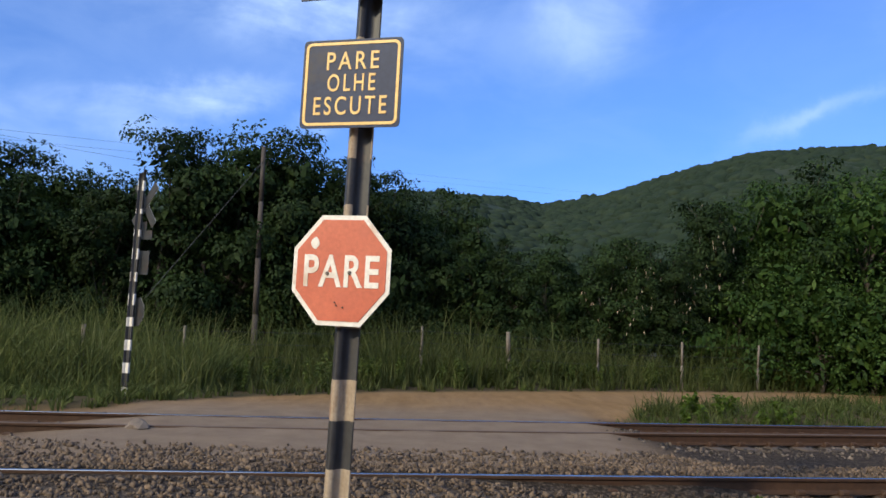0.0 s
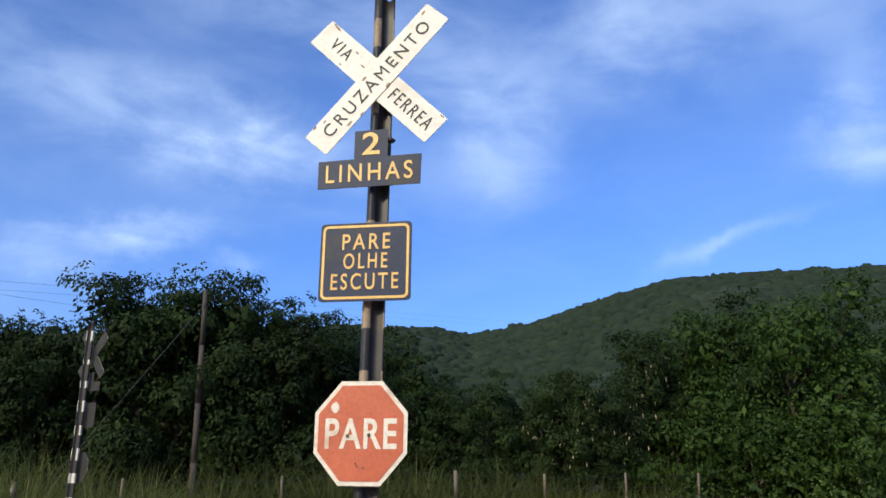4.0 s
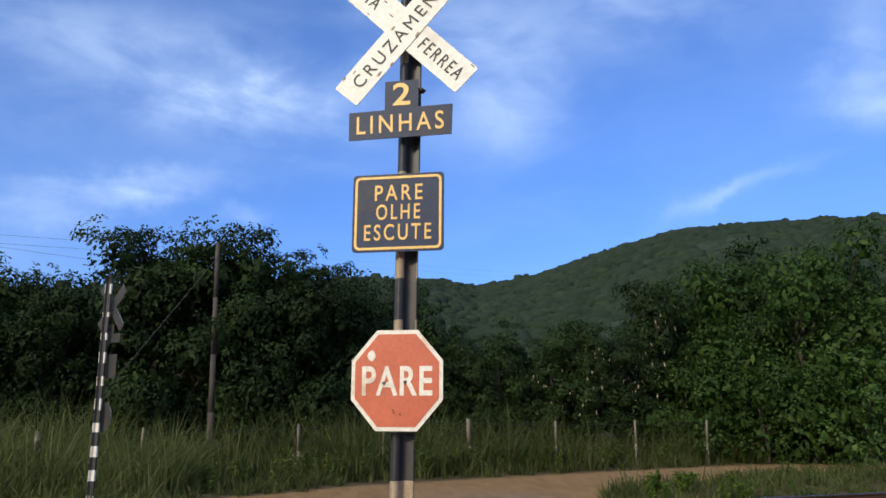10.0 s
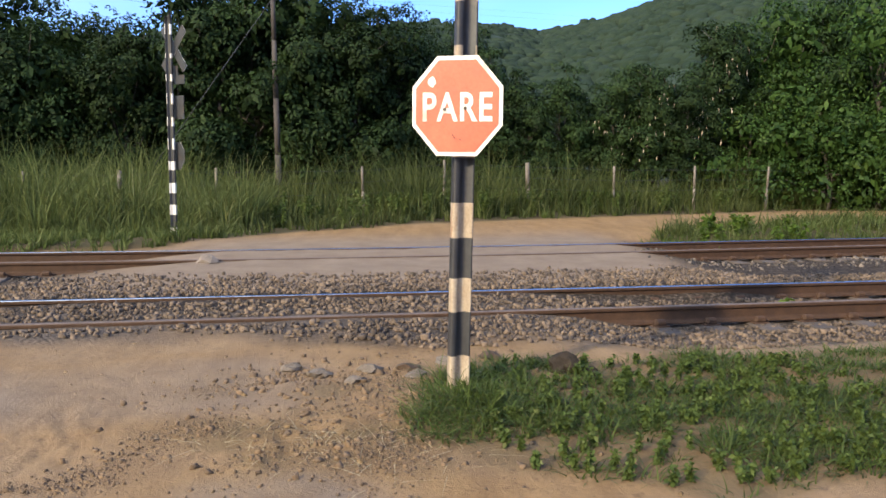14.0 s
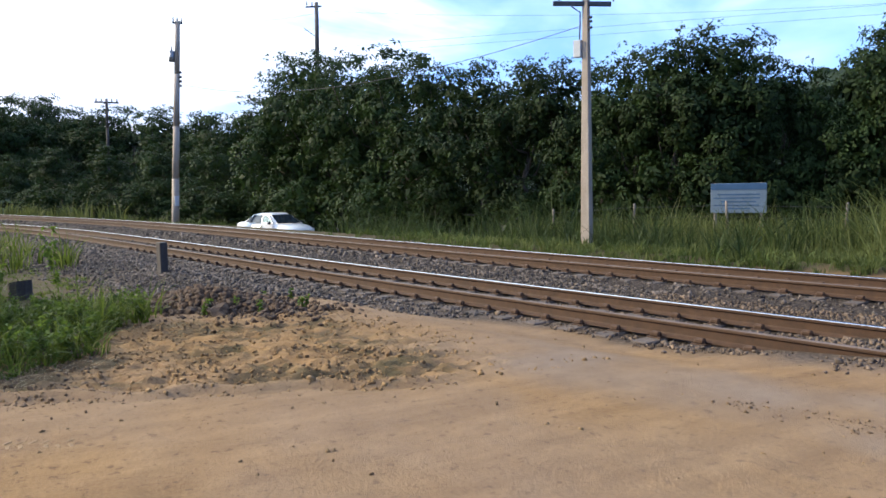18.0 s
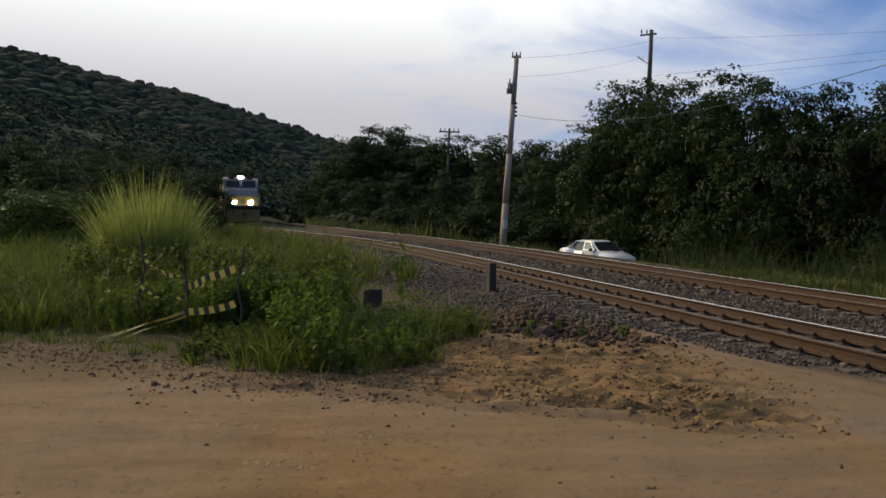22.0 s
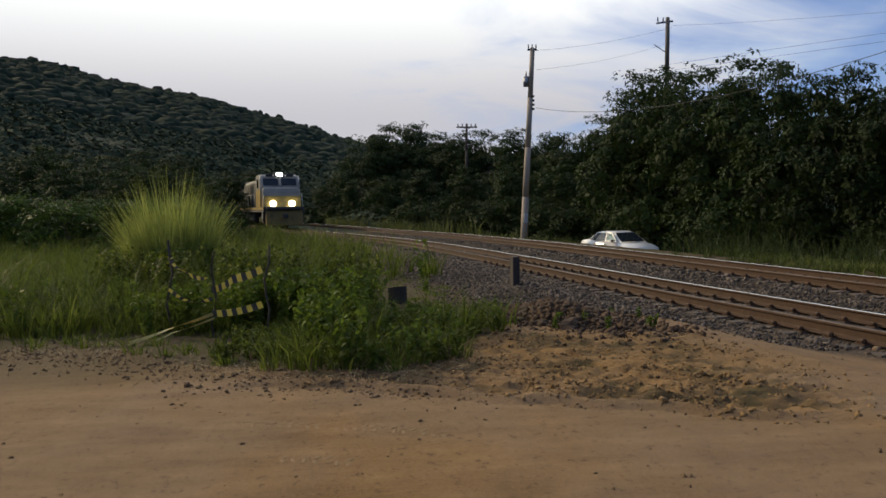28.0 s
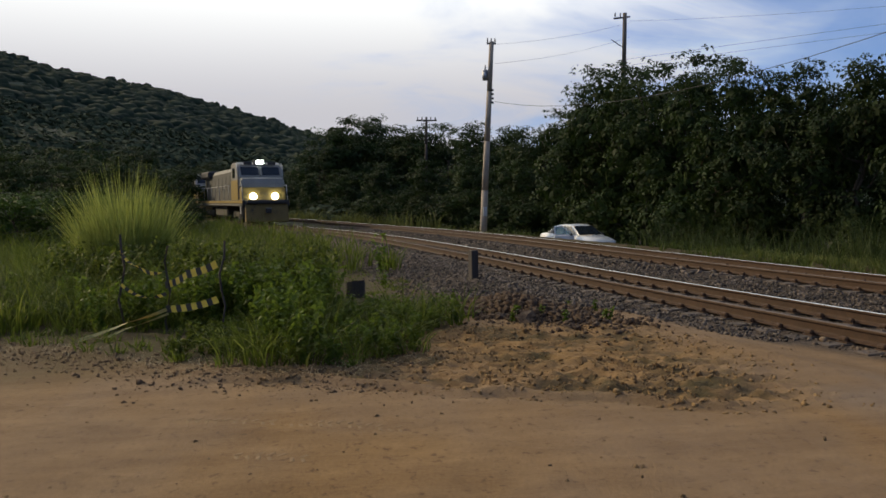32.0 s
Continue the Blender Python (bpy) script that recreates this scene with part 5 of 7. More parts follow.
def build_grass():
    # verge beyond the far track, tall on the left of the crossing
    def tall(x, y):
        df = y - far_y(x)
        patchy = 1 + 0.45 * value_noise(0.55 * x, 0.55 * y + 9) + 0.25 * value_noise(1.6 * x, 1.6 * y)
        h = 0.24 + 0.75 * smoothstep(df, 4.0, 5.8) * patchy
        tallc = 0.80 * np.exp(-((x + 7.4) / 3.0) ** 2) * smoothstep(df, 3.4, 5.0)
        return h + tallc - 0.35 * smoothstep(x, -4, 0) * smoothstep(df, 3, 5)

    def mask(x, y):
        return beyond_grass(x, y) * (1 - smoothstep(y - (22.3 + 0.32 * x), 0, 3.5))
    grass("tall_grass", 1900, -22, -3.4, 11, 22, mask, tall, 0.034, 0.55, M_GRASS, 41, "tall guinea grass between the far track and the fence", 15)
    grass("short_grass", 1500, -22, -3.0, 10.5, 17, lambda x, y: mask(x, y) * (1 - smoothstep(y - far_y(x), 3.0, 5.0)), 0.22, 0.016, 0.8, M_GRASS2, 49, "low grass and weeds on the bank of the far track", 12)
    grass("bank_grass", 1300, -42, -9, 2, 18, lambda x, y: smoothstep(y - far_y(x), 1.05, 1.5) * (1 - smoothstep(y - far_y(x), 3.6, 4.6)) * ((x < -34) | (x > -25)), 0.36, 0.030, 0.8, M_GRASS2, 54, "dark rough grass along the far rail's bank", 11)
    grass("tall_grass", 900, -28, -10, 8, 20, lambda x, y: smoothstep(y - far_y(x), 2.2, 3.2) * (1 - smoothstep(y - far_y(x), 5.2, 6.5)) * smoothstep(x, -28, -25.5), lambda x, y: (0.55 + 0.6 * smoothstep(y - far_y(x), 2.6, 4.6)) * (1 + 0.4 * value_noise(0.7 * x, 0.7 * y)), 0.034, 0.5, M_GRASSSHADE, 55, "tall rough grass, coloured dark as if shaded, at the foot of the wood", 13)
    grass("tall_grass", 2000, -4, 18, 13, 28, mask, lambda x, y: 0.35 + 1.05 * smoothstep(y - (17.7 + 0.5 * np.maximum(x, 0)), 0.5, 2.4) * (1 + 0.5 * value_noise(0.6 * x + 3, 0.6 * y) + 0.25 * value_noise(1.7 * x, 1.7 * y)), 0.032, 0.55, M_GRASS, 42, "rough grass and weeds along the dirt road", 14)
    grass("tall_grass", 800, -72, -42.5, -6, 22, lambda x, y: beyond_grass(x, y) * (1 - smoothstep(y - far_y(x), 5, 14)), 0.9, 0.06, 0.5, M_GRASS, 43, "bright rough grass on the bank of the far track", 12)
    grass("verge_grass", 800, 3.4, 14, 13.5, 21, lambda x, y: beyond_grass(x, y) * (y < 20), 0.30, 0.016, 0.8, M_GRASS2, 44, "low grass strip between the far track and the road", 12)
    # patch round the sign post
    grass("grass_patch", 2700, -0.2, 4.2, 3.2, 6.2, lambda x, y: patch_grass(x, y) * (0.06 + 0.94 * smoothstep(value_noise(2.3 * x + 3, 2.3 * y) + 0.5 * value_noise(5.1 * x, 5.1 * y), -0.35, 0.1)), lambda x, y: 0.10 + 0.20 * np.exp(-(((x - 0.45) ** 2 + (y - 4.75) ** 2) / 0.10)), 0.011, 1.15, M_GRASS2, 45, "green grass tufts round the foot of the sign post", 16)
    grass("grass_patch", 46, 0.22, 0.66, 4.62, 4.84, lambda x, y: 1.0 + 0 * x, 0.15, 0.010, 0.9, M_GRASS2, 56, "grass tufts against the foot of the sign post", 12)
    grass("dry_straw", 260, -1.0, 0.6, 3.3, 5.2, lambda x, y: np.exp(-(((x + 0.35) / 0.4) ** 2 + ((y - 3.95) / 0.25) ** 2)) + 0.5 * np.exp(-(((x - 0.1) / 0.18) ** 2 + ((y - 4.3) / 0.6) ** 2)), 0.07, 0.006, 2.6, M_STRAW, 50, "dry straw lying on the earth by the grass", 7)

    # overgrown verge on the left
    def vh(x, y):
        low = 1 - 0.66 * smoothstep(-y, 0.6, 1.4) * (1 - smoothstep(-x, 9.7, 10.4))
        return (0.46 + 0.36 * smoothstep(-x, 9.5, 13) * smoothstep(-y, -0.5, 2) + 0.12 * np.sin(1.1 * x) * np.sin(1.3 * y)) * low * (1 - 0.75 * smoothstep(-x, 10.4, 11.6) * smoothstep(y, -0.7, 0.2)) * (1 - 0.33 * smoothstep(y + 0.03 * x, -0.45, 0.0))
    grass("verge_grass", 1900, -20, -7.0, -9, 2.6, in_verge, vh, 0.016, 0.75, M_GRASSLUSH, 46, "lush green grass of the overgrown verge", 18)
    grass("verge_grass", 1500, -48, -18, -22, 3.0, lambda x, y: (y < near_y(x) - 3.3) * 1.0, 0.8, 0.034, 0.6, M_GRASSLUSH, 47, "bright rough grass on the far part of the verge", 12)
    grass("verge_grass", 480, -13.5, -7.2, -6.5, 1.9, lambda x, y: in_verge(x, y) * (1 - (x > -10.0) * (y < -0.8)) * (0.35 + 0.65 * (value_noise(0.9 * x, 0.9 * y + 3) > -0.1)), lambda x, y: vh(x, y) * 1.25, 0.024, 1.0, M_GRASSLUSH, 52, "arching broad-bladed grass of the verge", 11)
    grass("dry_straw", 800, -9.4, -6.6, -4.0, 0.9, lambda x, y: np.exp(-((x - np.interp(y, [-3.8, -2.8, -1.6, -0.5, 0.3, 0.8], [-9.3, -8.9, -7.9, -7.5, -7.4, -7.6]) - 0.25) / 0.3) ** 2), 0.10, 0.006, 2.6, M_STRAW, 53, "dry straw and stalks lying along the verge's edge", 5)
    # one tall clump
    rng = np.random.default_rng(48)
    n = 2000
    a, r = rng.uniform(0, 6.283, n), 0.72 * np.sqrt(rng.uniform(0, 1, n))
    x, y = -15.6 + r * np.cos(a), -3.85 + r * np.sin(a)
    V, Q = blade_arrays(on_ground(x, y, -0.02), (2.6 - 1.0 * r) * rng.uniform(0.45, 1.1, n), 0.08 + 0.30 * r * rng.uniform(0.0, 1.9, n), np.full(n, 0.022), rng, az=a + rng.normal(0, 0.3, n), seg=4)
    tagged(new("grass_clump", grid_mesh("grass_clump", V, Q, M_GRASSPALE)), "tall fountain-shaped clump of bright guinea grass", "grass", "", "stuff")


build_grass()


def weeds(name, spots, label, seed, size=0.5, leaf=0.07, mat=None, n_leaf=70):
    """Broad-leaved weeds: stems with leaves along them."""
    rng = np.random.default_rng(seed)
    pairs = []
    for x, y in spots:
        z = float(height(x, y))
        for _ in range(3):
            a, t = rng.uniform(0, 6.283), rng.uniform(0.0, 0.35)
            top = np.array([x + math.cos(a) * t * size, y + math.sin(a) * t * size, z + size * rng.uniform(0.7, 1.1)])
            k = rng.uniform(0.15, 1, n_leaf // 3)[:, None]
            C = np.array([[x, y, z]]) * (1 - k) + top[None] * k
            D = rng.normal(0, 1, C.shape) + np.array([0, 0, 0.3])
            pairs.append(leaf_arrays(C, D, leaf * 1.6, leaf, 0.4, rng))
            pairs.append(blade_arrays(np.array([[x, y, z]]), np.array([size]), np.array([t * 1.2]), np.array([0.012]), rng, az=np.array([a])))
    V, Q = joined(pairs)
    return tagged(new(name, grid_mesh(name, V, Q, mat or M_WEED)), label, "weeds", "", "stuff")


def build_weeds():
    rng = np.random.default_rng(61)
    verge = [(-7.2 - 5.0 * rng.uniform() ** 1.1, -1.3 + 3.1 * rng.uniform()) for _ in range(170)]
    verge += [(-9.85 - 0.9 * rng.uniform(), -2.9 + 1.9 * rng.uniform()) for _ in range(26)]
    verge += [(-9.6 - 5.0 * rng.uniform(), -5.5 + 6.0 * rng.uniform()) for _ in range(70)]
    verge = [(x, y) for x, y in verge if not (y < -0.75 and x > -9.9) and not (y > 0.0 and x < -11.0)]
    verge = [(x, y) for x, y in verge if in_verge(np.array([x]), np.array([y]))[0] > 0.5]
    short = [(x, y) for x, y in verge if y > -0.2 - 0.01 * x]
    verge = [(x, y) for x, y in verge if y <= -0.2 - 0.01 * x]
    weeds("verge_weeds", short, "low broad-leaved weeds at the verge's edge", 68, 0.30, 0.036, n_leaf=80)
    heap = [(-9.9 + 0.5 * math.cos(2.4 * k), 2.9 + 0.7 * math.sin(1.7 * k)) for k in range(9)]
    weeds("heap_weeds", heap, "small green weeds sprouting beside the dug-up earth", 69, 0.16, 0.032, n_leaf=40)
    bush = [(-9.95 - 1.5 * rng.uniform(), -1.75 + 1.75 * rng.uniform()) for _ in range(60)]
    tall = [(-11.2 - 2.6 * rng.uniform(), -2.2 + 2.1 * rng.uniform()) for _ in range(60)]
    tall += [(-12.6 - 2.4 * rng.uniform(), -4.6 + 2.2 * rng.uniform()) for _ in range(46)]
    weeds("verge_bush", tall, "tall tangled weeds behind the warning tape", 72, 0.98, 0.050, mat=M_GRASSLUSH, n_leaf=130)
    weeds("verge_bush", bush, "dense leafy weeds behind the verge's edge", 70, 0.72, 0.050, n_leaf=110)
    weeds("verge_weeds", verge, "broad-leaved green weeds at the verge's edge", 62, 0.62, 0.042, n_leaf=110)
    front = [(-8.0 - 1.9 * rng.uniform(), -2.7 + 2.3 * rng.uniform()) for _ in range(240)]
    front = [(x, y) for x, y in front if not (y < -1.7 and x > -9.95) and in_verge(np.array([x]), np.array([y]))[0] > 0.4]
    weeds("verge_weeds", front, "low creeping weeds under the warning tape", 71, 0.17, 0.026, mat=M_GRASSLUSH, n_leaf=60)
    far = [(rng.uniform(-3, 14), 0) for _ in range(90)]
    far = [(x, float(np.interp(x, [-3, 0, 5.4, 12, 20], [15.8, 18.4, 21.6, 24.6, 28])) + rng.uniform(0, 1.6)) for x, _ in far]
    weeds("roadside_weeds", far, "leafy weeds along the fence by the dirt road", 63, 0.70, 0.045, mat=M_GRASS2, n_leaf=150)
    strip = [(rng.uniform(5.5, 8.5), 0) for _ in range(12)]
    strip = [(x, float(far_y(x)) + rng.uniform(1.3, 2.6)) for x, _ in strip]
    weeds("strip_weeds", strip, "low bushy weeds beside the far rail", 64, 0.42, 0.07)
    patch = [(rng.uniform(0.45, 3.0), rng.uniform(3.5, 5.6)) for _ in range(260)]
    patch = [(x, y) for x, y in patch if patch_grass(np.array([x]), np.array([y]))[0] > 0.4]
    weeds("patch_weeds", patch, "small creeping weeds among the grass patch", 65, 0.085, 0.020, mat=M_GRASS2, n_leaf=60)
    weeds("sapling", [(-13.6, 0.95)], "thin leafy sapling beside the track", 66, 1.2, 0.055, n_leaf=120)
    weeds("track_weed", [(4.0, 8.25), (5.2, 13.1)], "small weeds growing between the rails", 67, 0.2, 0.05, n_leaf=30)


build_weeds()


def build_palms():
    """Small palms that stand out on the wood's skyline."""
    rng = np.random.default_rng(75)
    for az, d, el in ((89.3, 118, 5.6),):
        x, y = -d * math.sin(radians(az)), d * math.cos(radians(az))
        z0 = float(height(x, y))
        h = 1.5 + d * math.tan(radians(el)) - z0
        root = thing("palm_tree", pose(x, y, z0), "small dark palm on the wooded skyline", "tree", "palms")
        bm = bmesh.new()
        cyl(bm, 0.22, 0.14, (0, 0, -0.3), (0.2, 0.1, h - 1.0), 8)
        part("trunk", bm, M_BARK, root)
        n = 16
        C = np.tile(np.array([[0.2, 0.1, h - 1.0]]), (n * 14, 1))
        a = np.repeat(rng.uniform(0, 6.283, n), 14)
        e = np.repeat(rng.uniform(0.3, 1.4, n), 14)
        u = np.tile(np.linspace(0.15, 1, 14), n)
        C[:, 0] += np.cos(a) * u * 2.3 * np.cos(e)
        C[:, 1] += np.sin(a) * u * 2.3 * np.cos(e)
        C[:, 2] += u * 2.3 * np.sin(e) - 1.2 * u ** 2.2
        D = np.stack([np.cos(a), np.sin(a), -0.3 - u], -1) + rng.normal(0, 0.6, (n * 14, 3))
        V, Q = leaf_arrays(C, D, 0.75, 0.22, 0.5, rng)
        ob = new("crown", grid_mesh("crown", V, Q, M_LEAF))
        ob.parent = root


build_palms()


# ---- crossing signs ----
def lettering(text, w, h, cx, cz, y, mat, parent, turn=0.0, bold=0.02, depth=0.002, label="", space=1.32):
    """A word in the built-in font, fitted to w x h round (cx, cz), on the plane at y facing -y."""
    cu = bpy.data.curves.new("lettering", 'FONT')
    cu.body, cu.size, cu.extrude, cu.offset = text, 1.0, 0.01, bold
    cu.space_character = space
    ob = bpy.data.objects.new("lettering", cu)
    scene.collection.objects.link(ob)
    me = bpy.data.meshes.new_from_object(ob.evaluated_get(bpy.context.evaluated_depsgraph_get()))
    bpy.data.objects.remove(ob)
    co = np.array([v.co[:] for v in me.vertices])
    lo, hi = co.min(0), co.max(0)
    u = (co[:, 0] - (lo[0] + hi[0]) / 2) / (hi[0] - lo[0]) * w
    v = (co[:, 1] - (lo[1] + hi[1]) / 2) / (hi[1] - lo[1]) * h
    d = co[:, 2] / 0.01 * depth
    c, s = math.cos(turn), math.sin(turn)
    P = np.stack([cx + u * c - v * s, y - d, cz + u * s + v * c], -1)
    me.vertices.foreach_set("co", P.astype(np.float32).ravel())
    me.update()
    me.materials.clear()
    me.materials.append(mat)
    out = new("lettering", me)
    out.parent = parent
    return tagged(out, label or "painted word " + text)


def rounded(w, h, r, cx=0.0, cz=0.0, seg=4):
    pts = []
    for sx, sz, a0 in ((1, 1, 0), (-1, 1, 90), (-1, -1, 180), (1, -1, 270)):
        for k in range(seg + 1):
            a = radians(a0 + 90 * k / seg)
            pts.append((cx + sx * (w / 2 - r) + r * math.cos(a), cz + sz * (h / 2 - r) + r * math.sin(a)))
    return pts


def octagon(w, h, cx, cz):
    a = 0.225
    return [(cx + w * x, cz + h * z) for x, z in ((-a, 0.5), (a, 0.5), (0.5, a * 0.87), (0.5, -a * 0.87), (a, -0.5), (-a, -0.5), (-0.5, -a * 0.87), (-0.5, a * 0.87))]


def turned_board(length, w, cx, cz, turn):
    c, s = math.cos(turn), math.sin(turn)
    return [(cx + u * c - v * s, cz + u * s + v * c) for u, v in rounded(length, w, 0.008, seg=1)]


def frame_ring(bm, outer, inner, y0, y1):
    n = len(outer)
    ring = [[bm.verts.new((x, y, z)) for x, z in o] for o, y in ((outer, y0), (inner, y0), (outer, y1), (inner, y1))]
    fs = []
    for i in range(n):
        j = (i + 1) % n
        fs += [bm.faces.new((ring[0][i], ring[0][j], ring[1][j], ring[1][i])), bm.faces.new((ring[0][i], ring[2][i], ring[2][j], ring[0][j])),
               bm.faces.new((ring[1][i], ring[1][j], ring[3][j], ring[3][i]))]
    bmesh.ops.recalc_face_normals(bm, faces=fs)


# bands of the post: lower edge, upper edge, True for white
BANDS = [(0.0, 0.227, 1), (0.227, 0.498, 0), (0.498, 0.703, 1), (0.703, 0.946, 0), (0.946, 1.155, 1), (1.155, 1.42, 0), (1.42, 1.60, 1), (1.60, 1.84, 0), (1.84, 2.067, 1), (2.067, 2.314, 0),
         (2.314, 2.50, 1), (2.50, 2.76, 0), (2.76, 2.975, 1), (2.975, 3.22, 0), (3.22, 3.36, 1), (3.36, 3.685, 0), (3.685, 3.78, 1), (3.78, 4.156, 0), (4.156, 4.361, 1), (4.361, 4.595, 0)]
# section of the old rail that serves as post: head to the left, foot to the right
POST_TURN = radians(35)
POST_SECTION = [(1.0 * (u * math.cos(POST_TURN) - v * math.sin(POST_TURN)) - 0.014, 0.043 + 1.0 * (u * math.sin(POST_TURN) + v * math.cos(POST_TURN))) for u, v in [(-0.060, -0.026), (-0.052, -0.031), (-0.024, -0.030), (-0.014, -0.010), (0.034, -0.007), (0.046, -0.050), (0.056, -0.052),
                (0.056, 0.052), (0.046, 0.050), (0.034, 0.007), (-0.014, 0.010), (-0.024, 0.030), (-0.052, 0.031), (-0.060, 0.026)]]


def build_crossing_sign(m, label):
    root = thing("crossing_sign", m, label, "railway crossing sign", "crossing signs")
    n = len(POST_SECTION)
    lean = lambda z: -0.028 * max(0.0, 1 - z / 3.4)
    V, Q, mats = [(u + lean(0), v, -0.4) for u, v in POST_SECTION], [], []
    for k, (z0, z1, white) in enumerate(BANDS):
        b = len(V) - n
        cut = 0.078 if k == len(BANDS) - 1 else 0.0
        V += [(u + lean(z1), v, z1 - (cut if 3 <= k2 <= 10 else 0)) for k2, (u, v) in enumerate(POST_SECTION)]
        for j in range(n):
            Q.append((b + j, b + (j + 1) % n, b + n + (j + 1) % n, b + n + j))
            # above 2.06 the recessed web stays black: its shade is put into the paint
            mats.append(1 if white and (z1 < 2.06 or j in (0, 1, 5, 6, 7, 11, 12, 13)) else 0)
    me = grid_mesh("post", np.array(V), np.array(Q), M_PBLACK)
    me.materials.append(M_PWHITE)
    me.polygons.foreach_set("material_index", np.array(mats, dtype=np.int32))
    bm = bmesh.new()
    bm.from_mesh(me)
    top = [v for v in bm.verts if v.index >= len(V) - n]
    bm.faces.new(top[::-1])
    bpy.data.meshes.remove(me)
    part("post", bm, [M_PBLACK, M_PWHITE], root, "old rail set upright, painted in black and white bands")
    yf = -0.064          # plane of the signs
    cu = -0.042
    # stop octagon
    bm = bmesh.new()
    prism(bm, octagon(0.535, 0.568, cu, 1.714), yf - 0.004, yf, 0)
    o = part("stop_plate", bm, [M_LETTER], root, "white-rimmed octagonal stop plate")
    bm = bmesh.new()
    prism(bm, octagon(0.490, 0.520, cu, 1.714), yf - 0.0075, yf - 0.0045, 0)
    part("red_field", bm, M_RED, o, "faded red field of the stop sign")
    bm = bmesh.new()
    prism(bm, octagon(0.535, 0.568, cu, 1.714), yf + 0.0005, yf + 0.003, 0)
    part("plate_back", bm, M_TIN, o, "bare grey tin back")
    lettering("PARE", 0.412, 0.166, cu + 0.003, 1.710, yf - 0.0085, M_LETTER, o, 0.0, 0.02, label="white word PARE", space=1.1)
    bm = bmesh.new()
    blob = [(cu - 0.150 + (0.024 + 0.005 * math.sin(3.1 * k)) * math.cos(k * 0.4488), 1.852 + (0.029 + 0.004 * math.sin(4.7 * k)) * math.sin(k * 0.4488)) for k in range(14)]
    prism(bm, blob, yf - 0.0095, yf - 0.0078)
    part("chipped_spot", bm, M_LETTER, o, "chipped white spot in the paint")
    for dx, dz in ((-0.072, -0.018), (0.050, -0.012), (-0.013, -0.18), (0.022, -0.19), (-0.022, -0.165)):
        bm = bmesh.new()
        r = 0.0115 if dz > -0.1 else 0.004
        cyl(bm, r, r * 0.8, (cu + dx, yf - 0.0075, 1.714 + dz), (cu + dx, yf - 0.018, 1.714 + dz), 8)
        part("bolt", bm, M_BOLT, o)
    # "stop, look, listen" plate
    bm = bmesh.new()
    prism(bm, rounded(0.558, 0.478, 0.024, cu - 0.010, 2.700), yf - 0.004, yf, 0)
    o = part("warning_plate", bm, M_NAVY, root, "dark blue plate with an amber border")
    bm = bmesh.new()
    prism(bm, rounded(0.558, 0.478, 0.024, cu - 0.010, 2.700), yf + 0.0005, yf + 0.003, 0)
    part("plate_back", bm, M_TIN, o, "bare grey tin back")
    bm = bmesh.new()
    frame_ring(bm, rounded(0.530, 0.450, 0.032, cu - 0.010, 2.700), rounded(0.500, 0.420, 0.020, cu - 0.010, 2.700), yf - 0.0065, yf - 0.004)
    part("border", bm, M_AMBER, o, "worn amber border line")
    lettering("PARE", 0.292, 0.096, cu - 0.006, 2.823, yf - 0.0055, M_AMBER, o, 0.0, 0.006)
    lettering("OLHE", 0.268, 0.094, cu - 0.008, 2.704, yf - 0.0055, M_AMBER, o, 0.0, 0.006)
    lettering("ESCUTE", 0.408, 0.098, cu - 0.010, 2.580, yf - 0.0055, M_AMBER, o, 0.0, 0.006)
    # two-track plate
    bm = bmesh.new()
    prism(bm, [(-0.370, 3.166), (0.272, 3.174), (0.278, 3.366), (0.065, 3.362), (0.065, 3.541), (-0.146, 3.537), (-0.146, 3.352), (-0.372, 3.346)], yf - 0.004, yf, 0)
    o = part("track_count_plate", bm, M_NAVY, root, "dark blue stepped plate telling two tracks")
    bm = bmesh.new()
    prism(bm, [(-0.370, 3.166), (0.272, 3.174), (0.278, 3.366), (0.065, 3.362), (0.065, 3.541), (-0.146, 3.537), (-0.146, 3.352), (-0.372, 3.346)], yf + 0.0005, yf + 0.003, 0)
    part("plate_back", bm, M_TIN, o, "bare grey tin back")
    lettering("2", 0.112, 0.146, -0.040, 3.450, yf - 0.0055, M_AMBER, o, 0.0, 0.015)
    lettering("LINHAS", 0.545, 0.116, -0.048, 3.264, yf - 0.0055, M_AMBER, o, 0.015, 0.006)
    for z in (3.48, 3.20, 2.80):
        bm = bmesh.new()
        box(bm, 0.035, 0.05, 0.022, Matrix.Translation((0.072, -0.03, z)), 0.003)
        cyl(bm, 0.010, 0.010, (0.075, -0.06, z), (0.095, -0.02, z), 6)
        part("clamp", bm, M_BOLT, root, "dark steel clamp bolt")
    # crossbuck
    ta, tb = math.atan2(3.513 - 4.262, 0.3625 + 0.4025), math.atan2(4.3335 - 3.455, 0.3665 + 0.399)
    for nm, ln, w, cx, cz, tr, yy in (("crossbuck_board", 1.075, 0.205, -0.020, 3.887, ta, yf + 0.006), ("crossbuck_board", 1.165, 0.190, -0.016, 3.894, tb, yf)):
        bm = bmesh.new()
        prism(bm, turned_board(ln, w, cx, cz, tr), yy - 0.004, yy, 0)
        o = part(nm, bm, M_WHITE, root, "white crossbuck board with peeling paint")
        bm = bmesh.new()
        prism(bm, turned_board(ln, w, cx, cz, tr), yy + 0.0003, yy + 0.002, 0)
        part("board_back", bm, M_TIN, o, "bare grey tin back")
        c, s = math.cos(tr), math.sin(tr)
        chips = np.random.default_rng(int(57 + 10 * tr))
